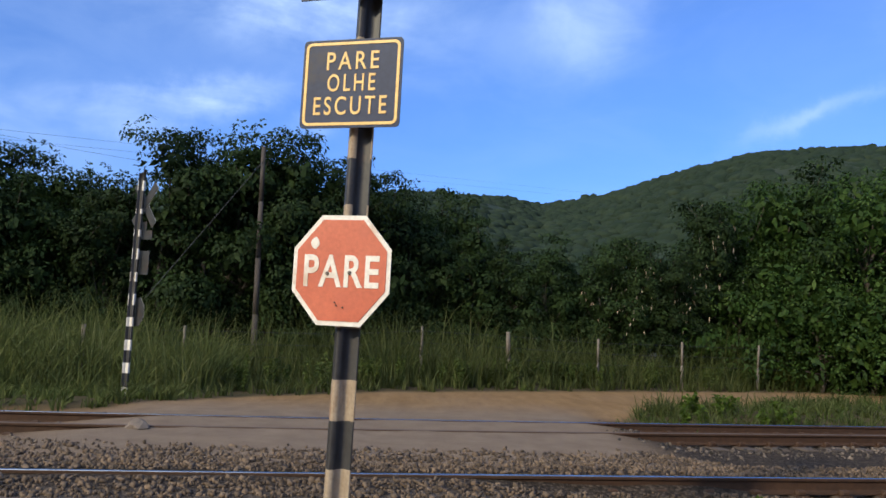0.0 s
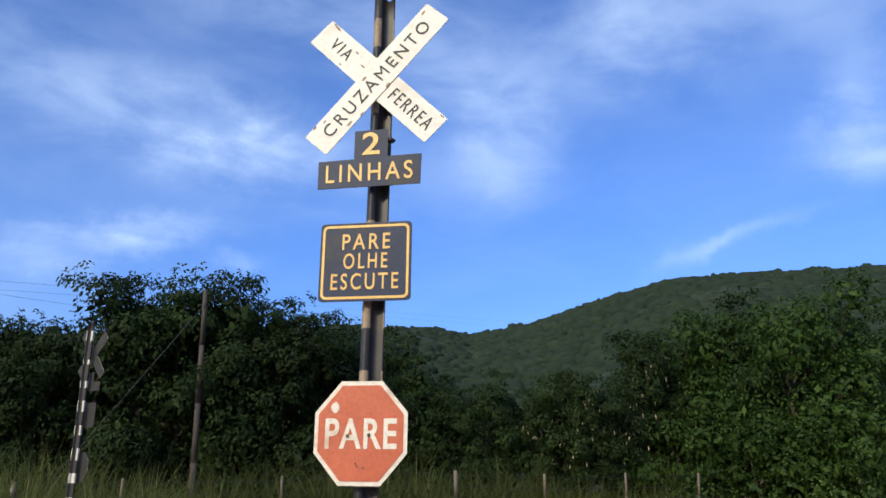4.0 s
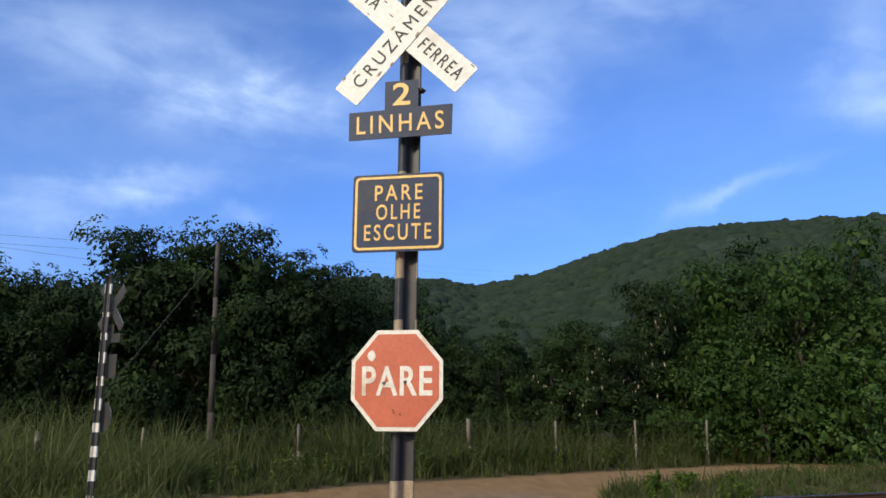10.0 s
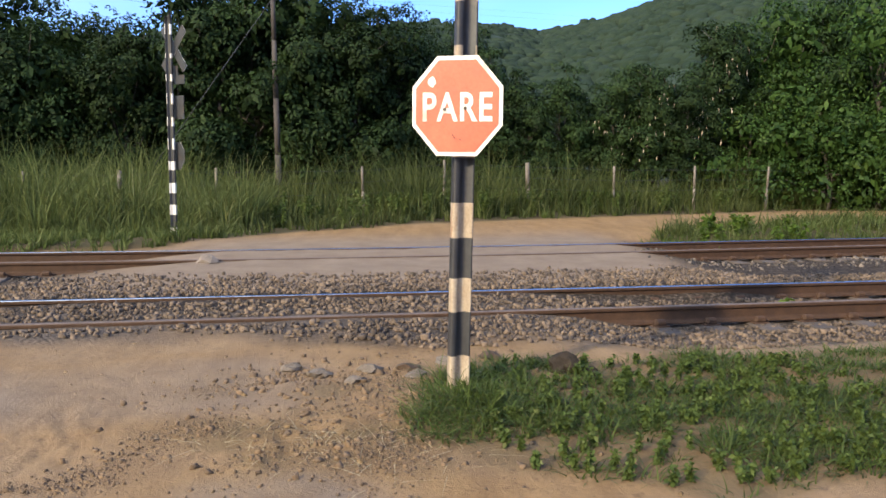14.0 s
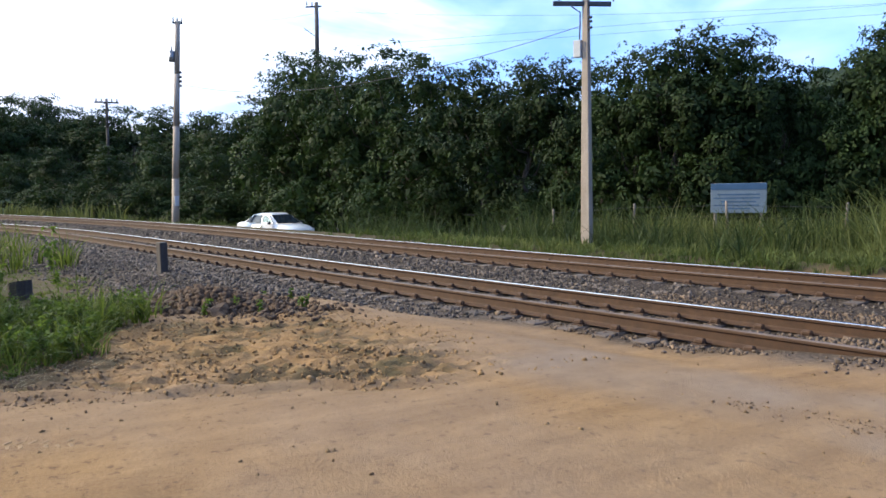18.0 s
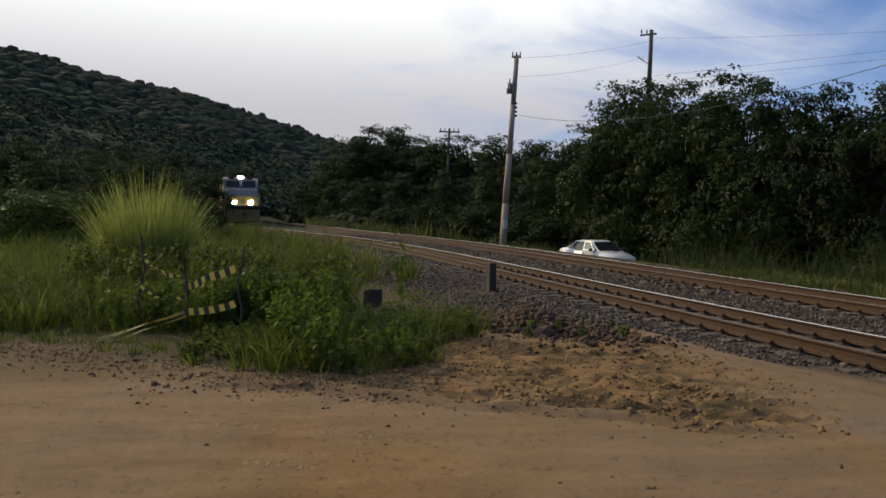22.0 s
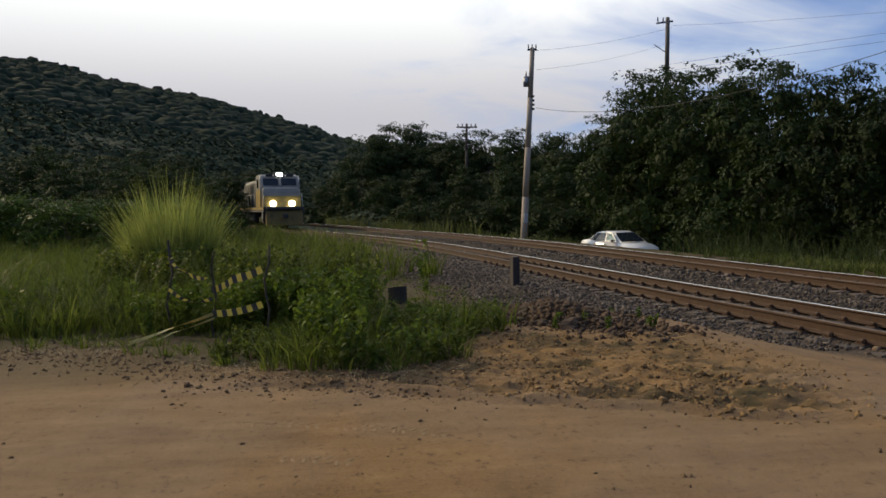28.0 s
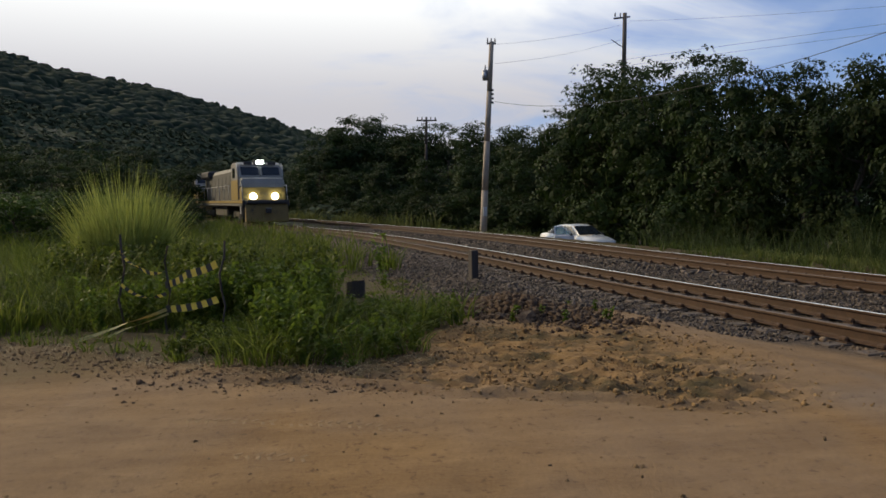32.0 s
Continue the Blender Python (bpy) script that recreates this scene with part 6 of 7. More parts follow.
        for _ in range(9):
            u, v = chips.uniform(-0.47, 0.47) * ln, chips.choice([-0.42, 0.40, 0.0]) * w + chips.normal(0, 0.012)
            v = max(-0.47 * w, min(0.47 * w, v))
            r0 = chips.uniform(0.006, 0.016)
            bm = bmesh.new()
            prism(bm, [(cx + (u + r0 * 1.5 * chips.uniform(0.5, 1.2) * math.cos(a)) * c - (v + r0 * 0.6 * math.sin(a)) * s, cz + (u + r0 * 1.5 * math.cos(a)) * s + (v + r0 * 0.6 * chips.uniform(0.5, 1.2) * math.sin(a)) * c) for a in np.arange(0, 6.28, 0.7)], yy - 0.0052, yy - 0.0038)
            part("paint_chip", bm, M_CHIP, o, "brown chip where the white paint peeled")
        if tr > 0:
            lettering("CRUZAMENTO", 0.96, 0.082, cx - 0.005 * c, cz - 0.005 * s, yy - 0.0055, M_INK, o, tr, 0.0)
        else:
            lettering("VIA", 0.168, 0.082, cx - 0.335 * c, cz - 0.335 * s, yy - 0.0055, M_INK, o, tr, 0.0)
            lettering("FERREA", 0.345, 0.088, cx + 0.315 * c, cz + 0.315 * s, yy - 0.0055, M_INK, o, tr, 0.0)
    return root


SIGN_NEAR = build_crossing_sign(pose(0.37, 4.87, 0.0, 0, 0, -17), "black and white rail post with crossbuck and Portuguese stop signs")
FS = (-4.45, 15.25)
SIGN_FAR = copy_thing(SIGN_NEAR, pose(FS[0], FS[1], float(height(*FS)) - 0.05, 0, 0, 139) @ Matrix.Diagonal((0.92, 0.92, 0.91, 1)))
tagged(SIGN_FAR, "striped rail post across the tracks, its sign plates turned away")
# brighter white for the far bands: their stronger light is put into the paint
for far_part in SIGN_FAR.children:
    if far_part.name.startswith("post"):
        far_part.data = far_part.data.copy()
        far_part.data.materials[1] = M_LETTER


# ---- poles, wires, fence ----
def tube(bm, pts, r, seg=4):
    """One continuous thin tube along points."""
    rings = []
    for k, p in enumerate(pts):
        d = (Vector(pts[min(k + 1, len(pts) - 1)]) - Vector(pts[max(k - 1, 0)])).normalized()
        u = d.cross(Vector((0.1, 0.2, 1))).normalized()
        v = d.cross(u)
        rings.append([bm.verts.new(Vector(p) + (u * math.cos(6.2832 * j / seg) + v * math.sin(6.2832 * j / seg)) * r) for j in range(seg)])
    for a, b in zip(rings[:-1], rings[1:]):
        for j in range(seg):
            bm.faces.new((a[j], a[(j + 1) % seg], b[(j + 1) % seg], b[j])).smooth = True


def wire(name, pts, r, label, sag=0.4, n=14):
    """A cable that hangs between points."""
    bm = bmesh.new()
    q = [Vector(pts[0])]
    for a, b in zip(pts[:-1], pts[1:]):
        a, b = Vector(a), Vector(b)
        q += [a.lerp(b, k / n) - Vector((0, 0, sag * 4 * (k / n) * (1 - k / n))) for k in range(1, n + 1)]
    tube(bm, q, r)
    return tagged(part(name, bm, M_WIRE), label, "cable", "overhead cables")


def ground_at(x, y):
    return float(height(x, y))


def build_floodlight_pole():
    x, y = -15.22, 13.1
    z0 = ground_at(x, y)
    root = thing("floodlight_pole", pose(x, y, z0, 0, 0, 0), "square concrete pole with a steel crossarm and two floodlights", "lamp post")
    bm = bmesh.new()
    top = 6.05 - z0
    a = 0.125
    b = 0.075
    vs = [bm.verts.new((sx * w, sy * w, z)) for z, w in ((-0.4, a), (top, b)) for sx, sy in ((-1, -1), (1, -1), (1, 1), (-1, 1))]
    for i in range(4):
        bm.faces.new((vs[i], vs[(i + 1) % 4], vs[4 + (i + 1) % 4], vs[4 + i]))
    bm.faces.new(vs[4:])
    bmesh.ops.bevel(bm, geom=[e for e in bm.edges if abs(e.verts[0].co.z - e.verts[1].co.z) > 1], offset=0.015, segments=1, affect='EDGES')
    bmesh.ops.transform(bm, matrix=Matrix.Rotation(radians(25), 4, 'Z'), verts=bm.verts)
    part("pole", bm, M_CONCRETE, root, "tapered square concrete pole")
    arm_c = Vector((0, 0, top - 0.10))
    bm = bmesh.new()
    rot = Matrix.Rotation(math.atan2(0.75, 0.66), 4, 'Z')
    box(bm, 1.42, 0.09, 0.11, Matrix.Translation(arm_c + Vector((-0.05, -0.09, 0))) @ rot @ Matrix.Rotation(radians(4), 4, 'Y'), 0.008)
    part("crossarm", bm, M_DARKMETAL, root, "dark steel crossarm")
    for s in (-1, 1):
        c = arm_c + Vector((0.66 * s * 0.66, 0.75 * s * 0.66, 0.06 - 0.05 * s))
        bm = bmesh.new()
        box(bm, 0.26, 0.12, 0.30, None, 0.02)
        box(bm, 0.18, 0.10, 0.10, Matrix.Translation((0, 0.09, 0.02)), 0.02)
        bmesh.ops.transform(bm, matrix=Matrix.Translation(c + Vector((0, 0, 0.24))) @ Matrix.Rotation(radians(60 if s < 0 else -70), 4, 'Z') @ Matrix.Rotation(radians(18), 4, 'X'), verts=bm.verts)
        part("floodlight", bm, M_DARKMETAL, root, "dark floodlight head")
        bm = bmesh.new()
        cyl(bm, 0.02, 0.02, c, c + Vector((0, 0, 0.2)), 6)
        part("bracket", bm, M_DARKMETAL, root)
    bm = bmesh.new()
    box(bm, 0.20, 0.16, 0.42, Matrix.Translation((-0.14, -0.14, 4.86 - z0)) @ Matrix.Rotation(radians(25), 4, 'Z'), 0.012)
    part("meter_box", bm, M_BOXGREY, root, "pale grey electric box")
    bm = bmesh.new()
    cyl(bm, 0.018, 0.018, (-0.12, -0.11, 5.05 - z0), (-0.10, -0.10, 5.75 - z0), 6)
    cyl(bm, 0.015, 0.015, (-0.10, -0.10, 5.75 - z0), (-0.22, -0.28, top - 0.15), 6)
    part("conduit", bm, M_WIRE, root)
    for z in (5.35, 5.5, 5.6):
        bm = bmesh.new()
        cyl(bm, 0.03, 0.035, (0.10, 0.02, z - z0), (0.17, 0.03, z - z0), 8)
        part("insulator", bm, M_DARKMETAL, root)
    return root


def build_round_pole(name, x, y, top, r, mat, label, lean=(0, 0), z0=None):
    z0 = ground_at(x, y) if z0 is None else z0
    root = thing(name, pose(x, y, z0), label, "utility pole", "utility poles")
    bm = bmesh.new()
    h = top - z0
    for k in range(4):
        f0, f1 = k / 4, (k + 1) / 4
        cyl(bm, r * (1.15 - 0.45 * f0), r * (1.15 - 0.45 * f1), (lean[0] * f0, lean[1] * f0, -0.4 if k == 0 else h * f0), (lean[0] * f1, lean[1] * f1, h * f1), 12)
    part("pole", bm, mat, root)
    return root, h


def build_poles():
    build_floodlight_pole()
    # transformer pole
    root, h = build_round_pole("utility_pole", -41.19, 8.22, 10.05, 0.17, M_CONCRETE, "tall round concrete pole with a small transformer", (0.15, 0.55))
    bm = bmesh.new()
    c = Vector((0.02, 0.22, h - 1.75))
    cyl(bm, 0.16, 0.16, c - Vector((0, 0, 0.26)), c + Vector((0, 0, 0.26)), 12)
    cyl(bm, 0.05, 0.03, c + Vector((0, 0, 0.26)), c + Vector((0, 0, 0.55)), 8)
    part("transformer", bm, M_METAL, root, "grey drum transformer")
    bm = bmesh.new()
    box(bm, 0.10, 0.5, 0.08, Matrix.Translation((0.15, 0.53, h - 0.1)), 0.01)
    part("insulator_bracket", bm, M_DARKMETAL, root)
    for s in (-0.2, 0.0, 0.2):
        bm = bmesh.new()
        cyl(bm, 0.04, 0.03, (0.15, 0.53 + s, h - 0.05), (0.15, 0.53 + s, h + 0.18), 8)
        part("insulator", bm, M_DARKMETAL, root)
    for k in range(4):
        bm = bmesh.new()
        cyl(bm, 0.07, 0.07, (0.22, 0.55, h - 2.6 - 0.22 * k), (0.22, 0.55, h - 2.5 - 0.22 * k), 8)
        part("insulator", bm, M_DARKMETAL, root)
    bm = bmesh.new()
    box(bm, 0.16, 0.2, 0.5, Matrix.Translation((0.2, 0.1, 1.5)), 0.01)
    part("cabinet", bm, M_BOXGREY, root, "pale cabinet at the pole's foot")
    # pole behind the trees
    root, h = build_round_pole("utility_pole", -48.46, 18.85, 13.54, 0.18, M_GREYWOOD, "weathered pole rising behind the trees", (0.1, 0.2))
    bm = bmesh.new()
    box(bm, 0.10, 1.1, 0.10, Matrix.Translation((0.1, 0.0, h - 0.3)) @ Matrix.Rotation(radians(8), 4, 'X'), 0.01)
    part("crossarm", bm, M_DARKMETAL, root)
    bm = bmesh.new()
    cyl(bm, 0.03, 0.03, (0.1, 0.1, h - 2.2), (0.1, -0.7, h - 1.7), 6)
    part("brace", bm, M_DARKMETAL, root)
    for s in (-0.45, -0.1):
        bm = bmesh.new()
        cyl(bm, 0.05, 0.04, (0.1, s, h - 0.25), (0.1, s, h + 0.0), 8)
        part("insulator", bm, M_DARKMETAL, root)
    # T-shaped telegraph pole far along the line
    root, h = build_round_pole("telegraph_pole", -79.37, 9.95, 10.35, 0.15, M_DARKWOOD, "dark T-shaped telegraph pole beside the curving track", (0, 0.2))
    bm = bmesh.new()
    box(bm, 0.14, 2.1, 0.14, Matrix.Translation((0, 0.2, h - 0.35)), 0.01)
    part("crossarm", bm, M_DARKWOOD, root)
    for s in (-0.9, -0.45, 0.45, 0.9):
        bm = bmesh.new()
        cyl(bm, 0.06, 0.05, (0, 0.2 + s, h - 0.28), (0, 0.2 + s, h), 8)
        part("insulator", bm, M_DARKMETAL, root)
    # thin pole against the wood
    build_round_pole("telegraph_pole", -3.85, 23.43, 6.44, 0.085, M_DARKWOOD, "slim dark wooden pole against the trees", (-0.15, 0.0))
    # cables
    wire("overhead_cable", [(-48.3, 19.1, 10.6), (-24.8, 41.4, 10.7), (107.2, 385.7, 71.0)], 0.008, "thin overhead cable across the sky", 0.0, 20)
    wire("overhead_cable", [(-48.3, 19.1, 10.2), (-24.7, 41.4, 10.2), (107.2, 385.7, 68.7)], 0.008, "thin overhead cable across the sky", 0.0, 20)
    wire("overhead_cable", [(-15.2, 13.1, 5.45), (-41.0, 8.9, 6.9)], 0.010, "black service cable from the floodlight pole", 0.9)
    wire("overhead_cable", [(-41.0, 8.95, 9.9), (-48.2, 19.3, 12.9)], 0.006, "thin cable between the poles", 0.2)
    wire("overhead_cable", [(-41.0, 8.95, 8.9), (-48.2, 19.3, 12.0)], 0.006, "thin cable between the poles", 0.25)
    wire("overhead_cable", [(-48.2, 19.3, 13.0), (-15.0, 34.0, 8.3), (10, 45, 8.6)], 0.006, "thin cable running over the trees", 0.5)
    wire("overhead_cable", [(-3.9, 23.4, 6.1), (-7.5, 21.5, 0.3)], 0.010, "slack guy wire of the slim pole", 0.0)


build_poles()


def build_fence():
    root_pts = [(-19.5, 15.4), (-16.8, 16.2), (-14.0, 16.9), (-11.2, 17.6), (-8.8, 18.4), (-6.9, 19.1), (-4.75, 19.6), (-1.2, 20.5), (0.9, 20.9), (3.25, 21.6), (5.8, 22.4), (8.5, 23.4), (11.2, 24.5), (13.9, 25.6), (16.6, 26.7)]
    rng = np.random.default_rng(71)
    fence = thing("fence", None, "old wire fence on grey wooden posts in the grass", "fence")
    tops = []
    for k, (x, y) in enumerate(root_pts):
        z = ground_at(x, y)
        h = 1.25 + 0.2 * rng.uniform()
        r = 0.075 if k in (5, 9) else 0.045
        bm = bmesh.new()
        lx, ly = rng.normal(0, 0.05, 2)
        cyl(bm, r, r * 0.85, (x, y, z - 0.3), (x + lx * 0.5, y + ly * 0.5, z + h * 0.5), 8)
        cyl(bm, r * 0.85, r * 0.7, (x + lx * 0.5, y + ly * 0.5, z + h * 0.5), (x + lx, y + ly, z + h), 8)
        part("post", bm, M_GREYWOOD, fence)
        tops.append((x + lx, y + ly, z + h))
    for f in (0.12, 0.42, 0.72):
        bm = bmesh.new()
        tube(bm, [Vector(a) - Vector((0, 0, f)) for a in tops], 0.004)
        part("strand", bm, M_WIRE, fence)


build_fence()


def build_billboard():
    root = thing("notice_board", pose(-14.6, 18.0, ground_at(-14.6, 18.0), 0, 0, 39), "pale blue roadside notice board with worn unreadable text", "sign board")
    z = 1.05 - ground_at(-14.6, 18.0)
    board = surface("board_paint", (0.15, 0.19, 0.215), (0.21, 0.25, 0.275), 3.0, 0.6)
    blue = surface("board_blue", (0.045, 0.095, 0.16), (0.065, 0.12, 0.20), 3.0, 0.6)
    bm = bmesh.new()
    box(bm, 1.45, 0.04, 0.82, Matrix.Translation((0, 0, z)), 0.006)
    b = part("board", bm, board, root)
    bm = bmesh.new()
    box(bm, 1.44, 0.006, 0.17, Matrix.Translation((0, -0.025, z + 0.32)))
    part("header_band", bm, blue, b, "dark blue band along the top")
    for k, (w, dz) in enumerate(((1.1, 0.10), (1.2, 0.0), (0.9, -0.10), (1.15, -0.20), (0.6, -0.29))):
        bm = bmesh.new()
        box(bm, w, 0.004, 0.032, Matrix.Translation((-0.05 * (k % 2), -0.024, z + dz)))
        part("text_bar", bm, blue, b)
    for s in (-0.6, 0.6):
        bm = bmesh.new()
        cyl(bm, 0.05, 0.045, (s, 0.05, -0.3), (s, 0.05, z + 0.42), 8)
        part("post", bm, M_GREYWOOD, root)


build_billboard()


# ---- small things of the verge ----
def build_verge_things():
    def stake(x, y, h, r, mat, name, label, lean=(0, 0), cat="post", group=""):
        z = ground_at(x, y)
        bm = bmesh.new()
        n = 7
        q = [Vector((lean[0] * (k / n) + 0.04 * math.sin(2.1 * k + 9 * x), lean[1] * (k / n) + 0.035 * math.sin(1.7 * k + 5 * x), -0.25 + (h + 0.25) * k / n)) for k in range(n + 1)]
        tube(bm, q, r, 8)
        ob = part(name, bm, mat)
        ob.matrix_basis = pose(x, y, z)
        return tagged(ob, label, cat, group)

    z = ground_at(-15.44, 2.86)
    bm = bmesh.new()
    box(bm, 0.17, 0.15, 0.95, Matrix.Translation((0, 0, 0.17)), 0.012)
    ob = part("marker_post", bm, M_DARKWOOD)
    ob.matrix_basis = pose(-15.44, 2.86, 0.56 - 0.645, 0, 0, 15)
    tagged(ob, "squat dark square post beside the ballast", "post")
    bm = bmesh.new()
    cyl(bm, 0.19, 0.170, (0, 0, -0.25), (0.01, 0, 0.33), 9)
    for f in bm.faces:
        f.smooth = False
    for v in bm.verts:
        if v.co.z > 0.2:
            v.co.z += 0.03 * math.sin(7.0 * v.co.x + 5.0 * v.co.y)
    ob = part("stump", bm, M_BARK)
    ob.matrix_basis = pose(-13.5, 0.42, ground_at(-13.5, 0.42) - 0.05)
    tagged(ob, "short weathered tree stump in the grass", "stump")
    g = "stakes with warning tape"
    stake(-10.2, -2.62, 1.18, 0.015, M_DARKWOOD, "stake", "crooked dark stake in the verge", (0.02, 0.06), "stake", g)
    stake(-9.82, -1.98, 1.04, 0.013, M_DARKWOOD, "stake", "dark stake among the weeds", (0.0, 0.02), "stake", g)
    stake(-9.43, -1.29, 1.10, 0.013, M_DARKWOOD, "stake", "dark stake holding the warning tape", (0.0, 0.03), "stake", g)
    yel = surface("tape_yellow", (0.78, 0.53, 0.05), (0.88, 0.64, 0.10), 6.0, 0.45)
    pale = surface("tape_faded", (0.50, 0.36, 0.08), (0.72, 0.58, 0.22), 14.0, 0.5)
    blk = surface("tape_black", (0.02, 0.02, 0.02), (0.05, 0.045, 0.04), 6.0, 0.5)

    def tape(pts, w, label, sag=0.05, twist=0.0, n=22, faded=False):
        root = thing("warning_tape", None, label, "warning tape", "warning tapes")
        q = []
        for a, b in zip(pts[:-1], pts[1:]):
            a, b = Vector(a), Vector(b)
            q += [a.lerp(b, k / n) - Vector((0, 0, sag * 4 * (k / n) * (1 - k / n))) for k in range(n)]
        q.append(Vector(pts[-1]))
        for i in range(len(q) - 1):
            bm = bmesh.new()
            t0, t1 = twist * i / len(q), twist * (i + 1) / len(q)
            skew = (q[i + 1] - q[i]).normalized() * w * 0.45
            v0, v1 = Vector((0.3 * math.sin(t0), 0.6 * math.sin(t0), math.cos(t0))) * w / 2, Vector((0.3 * math.sin(t1), 0.6 * math.sin(t1), math.cos(t1))) * w / 2
            th = Vector((0.0015, 0, 0))
            a = [bm.verts.new(p) for p in (q[i] - v0, q[i + 1] - v1, q[i + 1] + v1 + skew, q[i] + v0 + skew)]
            b = [bm.verts.new(v.co - th) for v in a]
            bm.faces.new(a)
            bm.faces.new(b[::-1])
            for k in range(4):
                bm.faces.new((a[k], b[k], b[(k + 1) % 4], a[(k + 1) % 4]))
            bmesh.ops.recalc_face_normals(bm, faces=bm.faces)
            part("stripe", bm, pale if faded else (yel, blk)[i % 2], root)
        return root
    tape([(-9.40, -1.31, 0.84), (-9.66, -1.70, 0.70), (-9.84, -1.98, 0.56)], 0.10, "yellow and black warning tape tied between stakes", 0.02, 0.4, 6)
    tape([(-9.40, -1.31, 0.42), (-9.78, -1.97, 0.27)], 0.09, "yellow and black warning tape hanging low", 0.03, 0.4, 10)
    tape([(-9.78, -1.97, 0.27), (-9.45, -2.35, 0.17), (-9.10, -2.78, 0.04)], 0.045, "faded crumpled warning tape trailing to the ground", 0.01, 3.0, 9, True)
    tape([(-9.76, -1.95, 0.22), (-9.40, -2.38, 0.10), (-9.05, -2.60, 0.03)], 0.03, "faded twisted warning tape lying on the ground", 0.01, 4.0, 8, True)
    tape([(-10.18, -2.6, 0.98), (-10.0, -2.35, 0.78), (-9.83, -2.0, 0.72)], 0.05, "torn faded warning tape on the crooked stake", 0.05, 5.0, 7)
    tape([(-10.18, -2.6, 0.55), (-9.83, -2.0, 0.45)], 0.05, "old sagging warning tape in the weeds", 0.10, 3.0, 12)

    # heap of dark earth and clods beside the ballast
    rng = np.random.default_rng(81)
    n = 9000
    x, y = rng.normal(-10.5, 0.78, n), rng.normal(2.5, 0.45, n)
    y = y + 0.35 * (x + 10.7)
    lift = 0.20 * np.exp(-((x + 10.7) ** 2 / 0.6 + (y - 2.55 - 0.35 * (x + 10.7)) ** 2 / 0.25))
    P = on_ground(x, y, 0.0) + np.stack([0 * x, 0 * x, lift], -1)
    tagged(new("earth_heap", stone_mesh("earth_heap", P, 0.010 + 0.10 * rng.uniform(0, 1, n) ** 6.0, M_DARKCLOD, 82)), "low heap of dark dug-up earth beside the track", "earth heap", "", "stuff")
    n = 90000
    x, y = rng.uniform(-10.2, -5.0, n), rng.uniform(-1.0, 4.6, n)
    lip = np.exp(-((x - track_lip(y) + 0.05) / 0.16) ** 2) * smoothstep(y, -1.0, 0.0)
    bunch = smoothstep(value_noise(2.6 * x, 2.0 * y + 11) + 0.5 * value_noise(6.1 * x, 5.0 * y), -0.1, 0.55)
    ok = rng.uniform(0, 1, n) < np.maximum(churned(x, y) * (0.12 + 0.55 * bunch), 0.7 * lip * (0.3 + bunch))
    x, y = x[ok], y[ok]
    n = len(x)
    P = on_ground(x, y, -0.004)
    tagged(new("churned_clods", stone_mesh("churned_clods", P, 0.007 + 0.048 * rng.uniform(0, 1, n) ** 5, M_CHURN, 83)), "churned orange-brown clods of earth", "earth clods", "", "stuff")
    # rocks near the sign post
    def rock(x, y, s, seed, mat, label, tall=0.55):
        bm = bmesh.new()
        bmesh.ops.create_icosphere(bm, subdivisions=2, radius=0.5)
        rr = np.random.default_rng(seed)
        o = Vector(rr.uniform(0, 50, 3))
        for v in bm.verts:
            v.co *= 1 + 0.6 * noise.noise(v.co * 2.3 + o) + 0.35 * noise.noise(v.co * 5 + o)
            v.co.x *= 1.25
            v.co.z *= tall
        ob = part("rock", bm, mat)
        ob.matrix_basis = Matrix.Translation((x, y, ground_at(x, y) + 0.02 * s)) @ Matrix.Rotation(rr.uniform(0, 6.28), 4, 'Z') @ Matrix.Scale(s, 4)
        tagged(ob, label, "rock", "rocks by the post")
    rock(-0.55, 5.30, 0.13, 1, M_ROCK, "brown rock half sunk in the earth")
    rock(-0.30, 5.15, 0.12, 2, M_ROCK, "brown rock half sunk in the earth")
    rock(-0.75, 5.45, 0.12, 3, M_ROCK, "flat brown rock beside the gravel")
    rock(0.05, 5.45, 0.15, 4, M_DARKCLOD, "dark clod beside the sign post")
    rock(0.62, 5.75, 0.15, 5, M_DARKCLOD, "dark clod beside the sign post")
    rock(1.10, 5.38, 0.20, 6, M_TAR, "large dark lump of tarred earth in the grass", 1.15)
    rock(1.24, 5.30, 0.12, 7, M_TAR, "dark lump of tarred earth in the grass", 0.9)
    rock(0.10, 5.30, 0.13, 10, M_ROCK, "brown rock half sunk in the earth")
    rock(-0.22, 5.42, 0.14, 11, M_ROCK, "small brown rock beside the gravel")
    rock(0.30, 5.60, 0.14, 8, M_ROCK, "brown rock by the gravel edge")
    for k in range(12):
        rock(-10.9 + 1.1 * math.sin(2.3 * k) + 0.1 * k, 2.4 + 0.38 * math.cos(1.9 * k + 0.5) + 0.03 * k, 0.13 + 0.09 * (k % 3), 20 + k, M_DARKCLOD, "dark brown lump on the heap of dug-up earth", 0.7)
    rock(-2.75, 11.0, 0.3, 9, M_STONE, "pale flat stone between the tracks")


build_verge_things()


# ---- white car ----
M_CARPAINT = surface("car_white_paint", (0.70, 0.70, 0.69), (0.78, 0.78, 0.77), 2.0, 0.28, 0.0, 30.0, 0.02, 0.001)


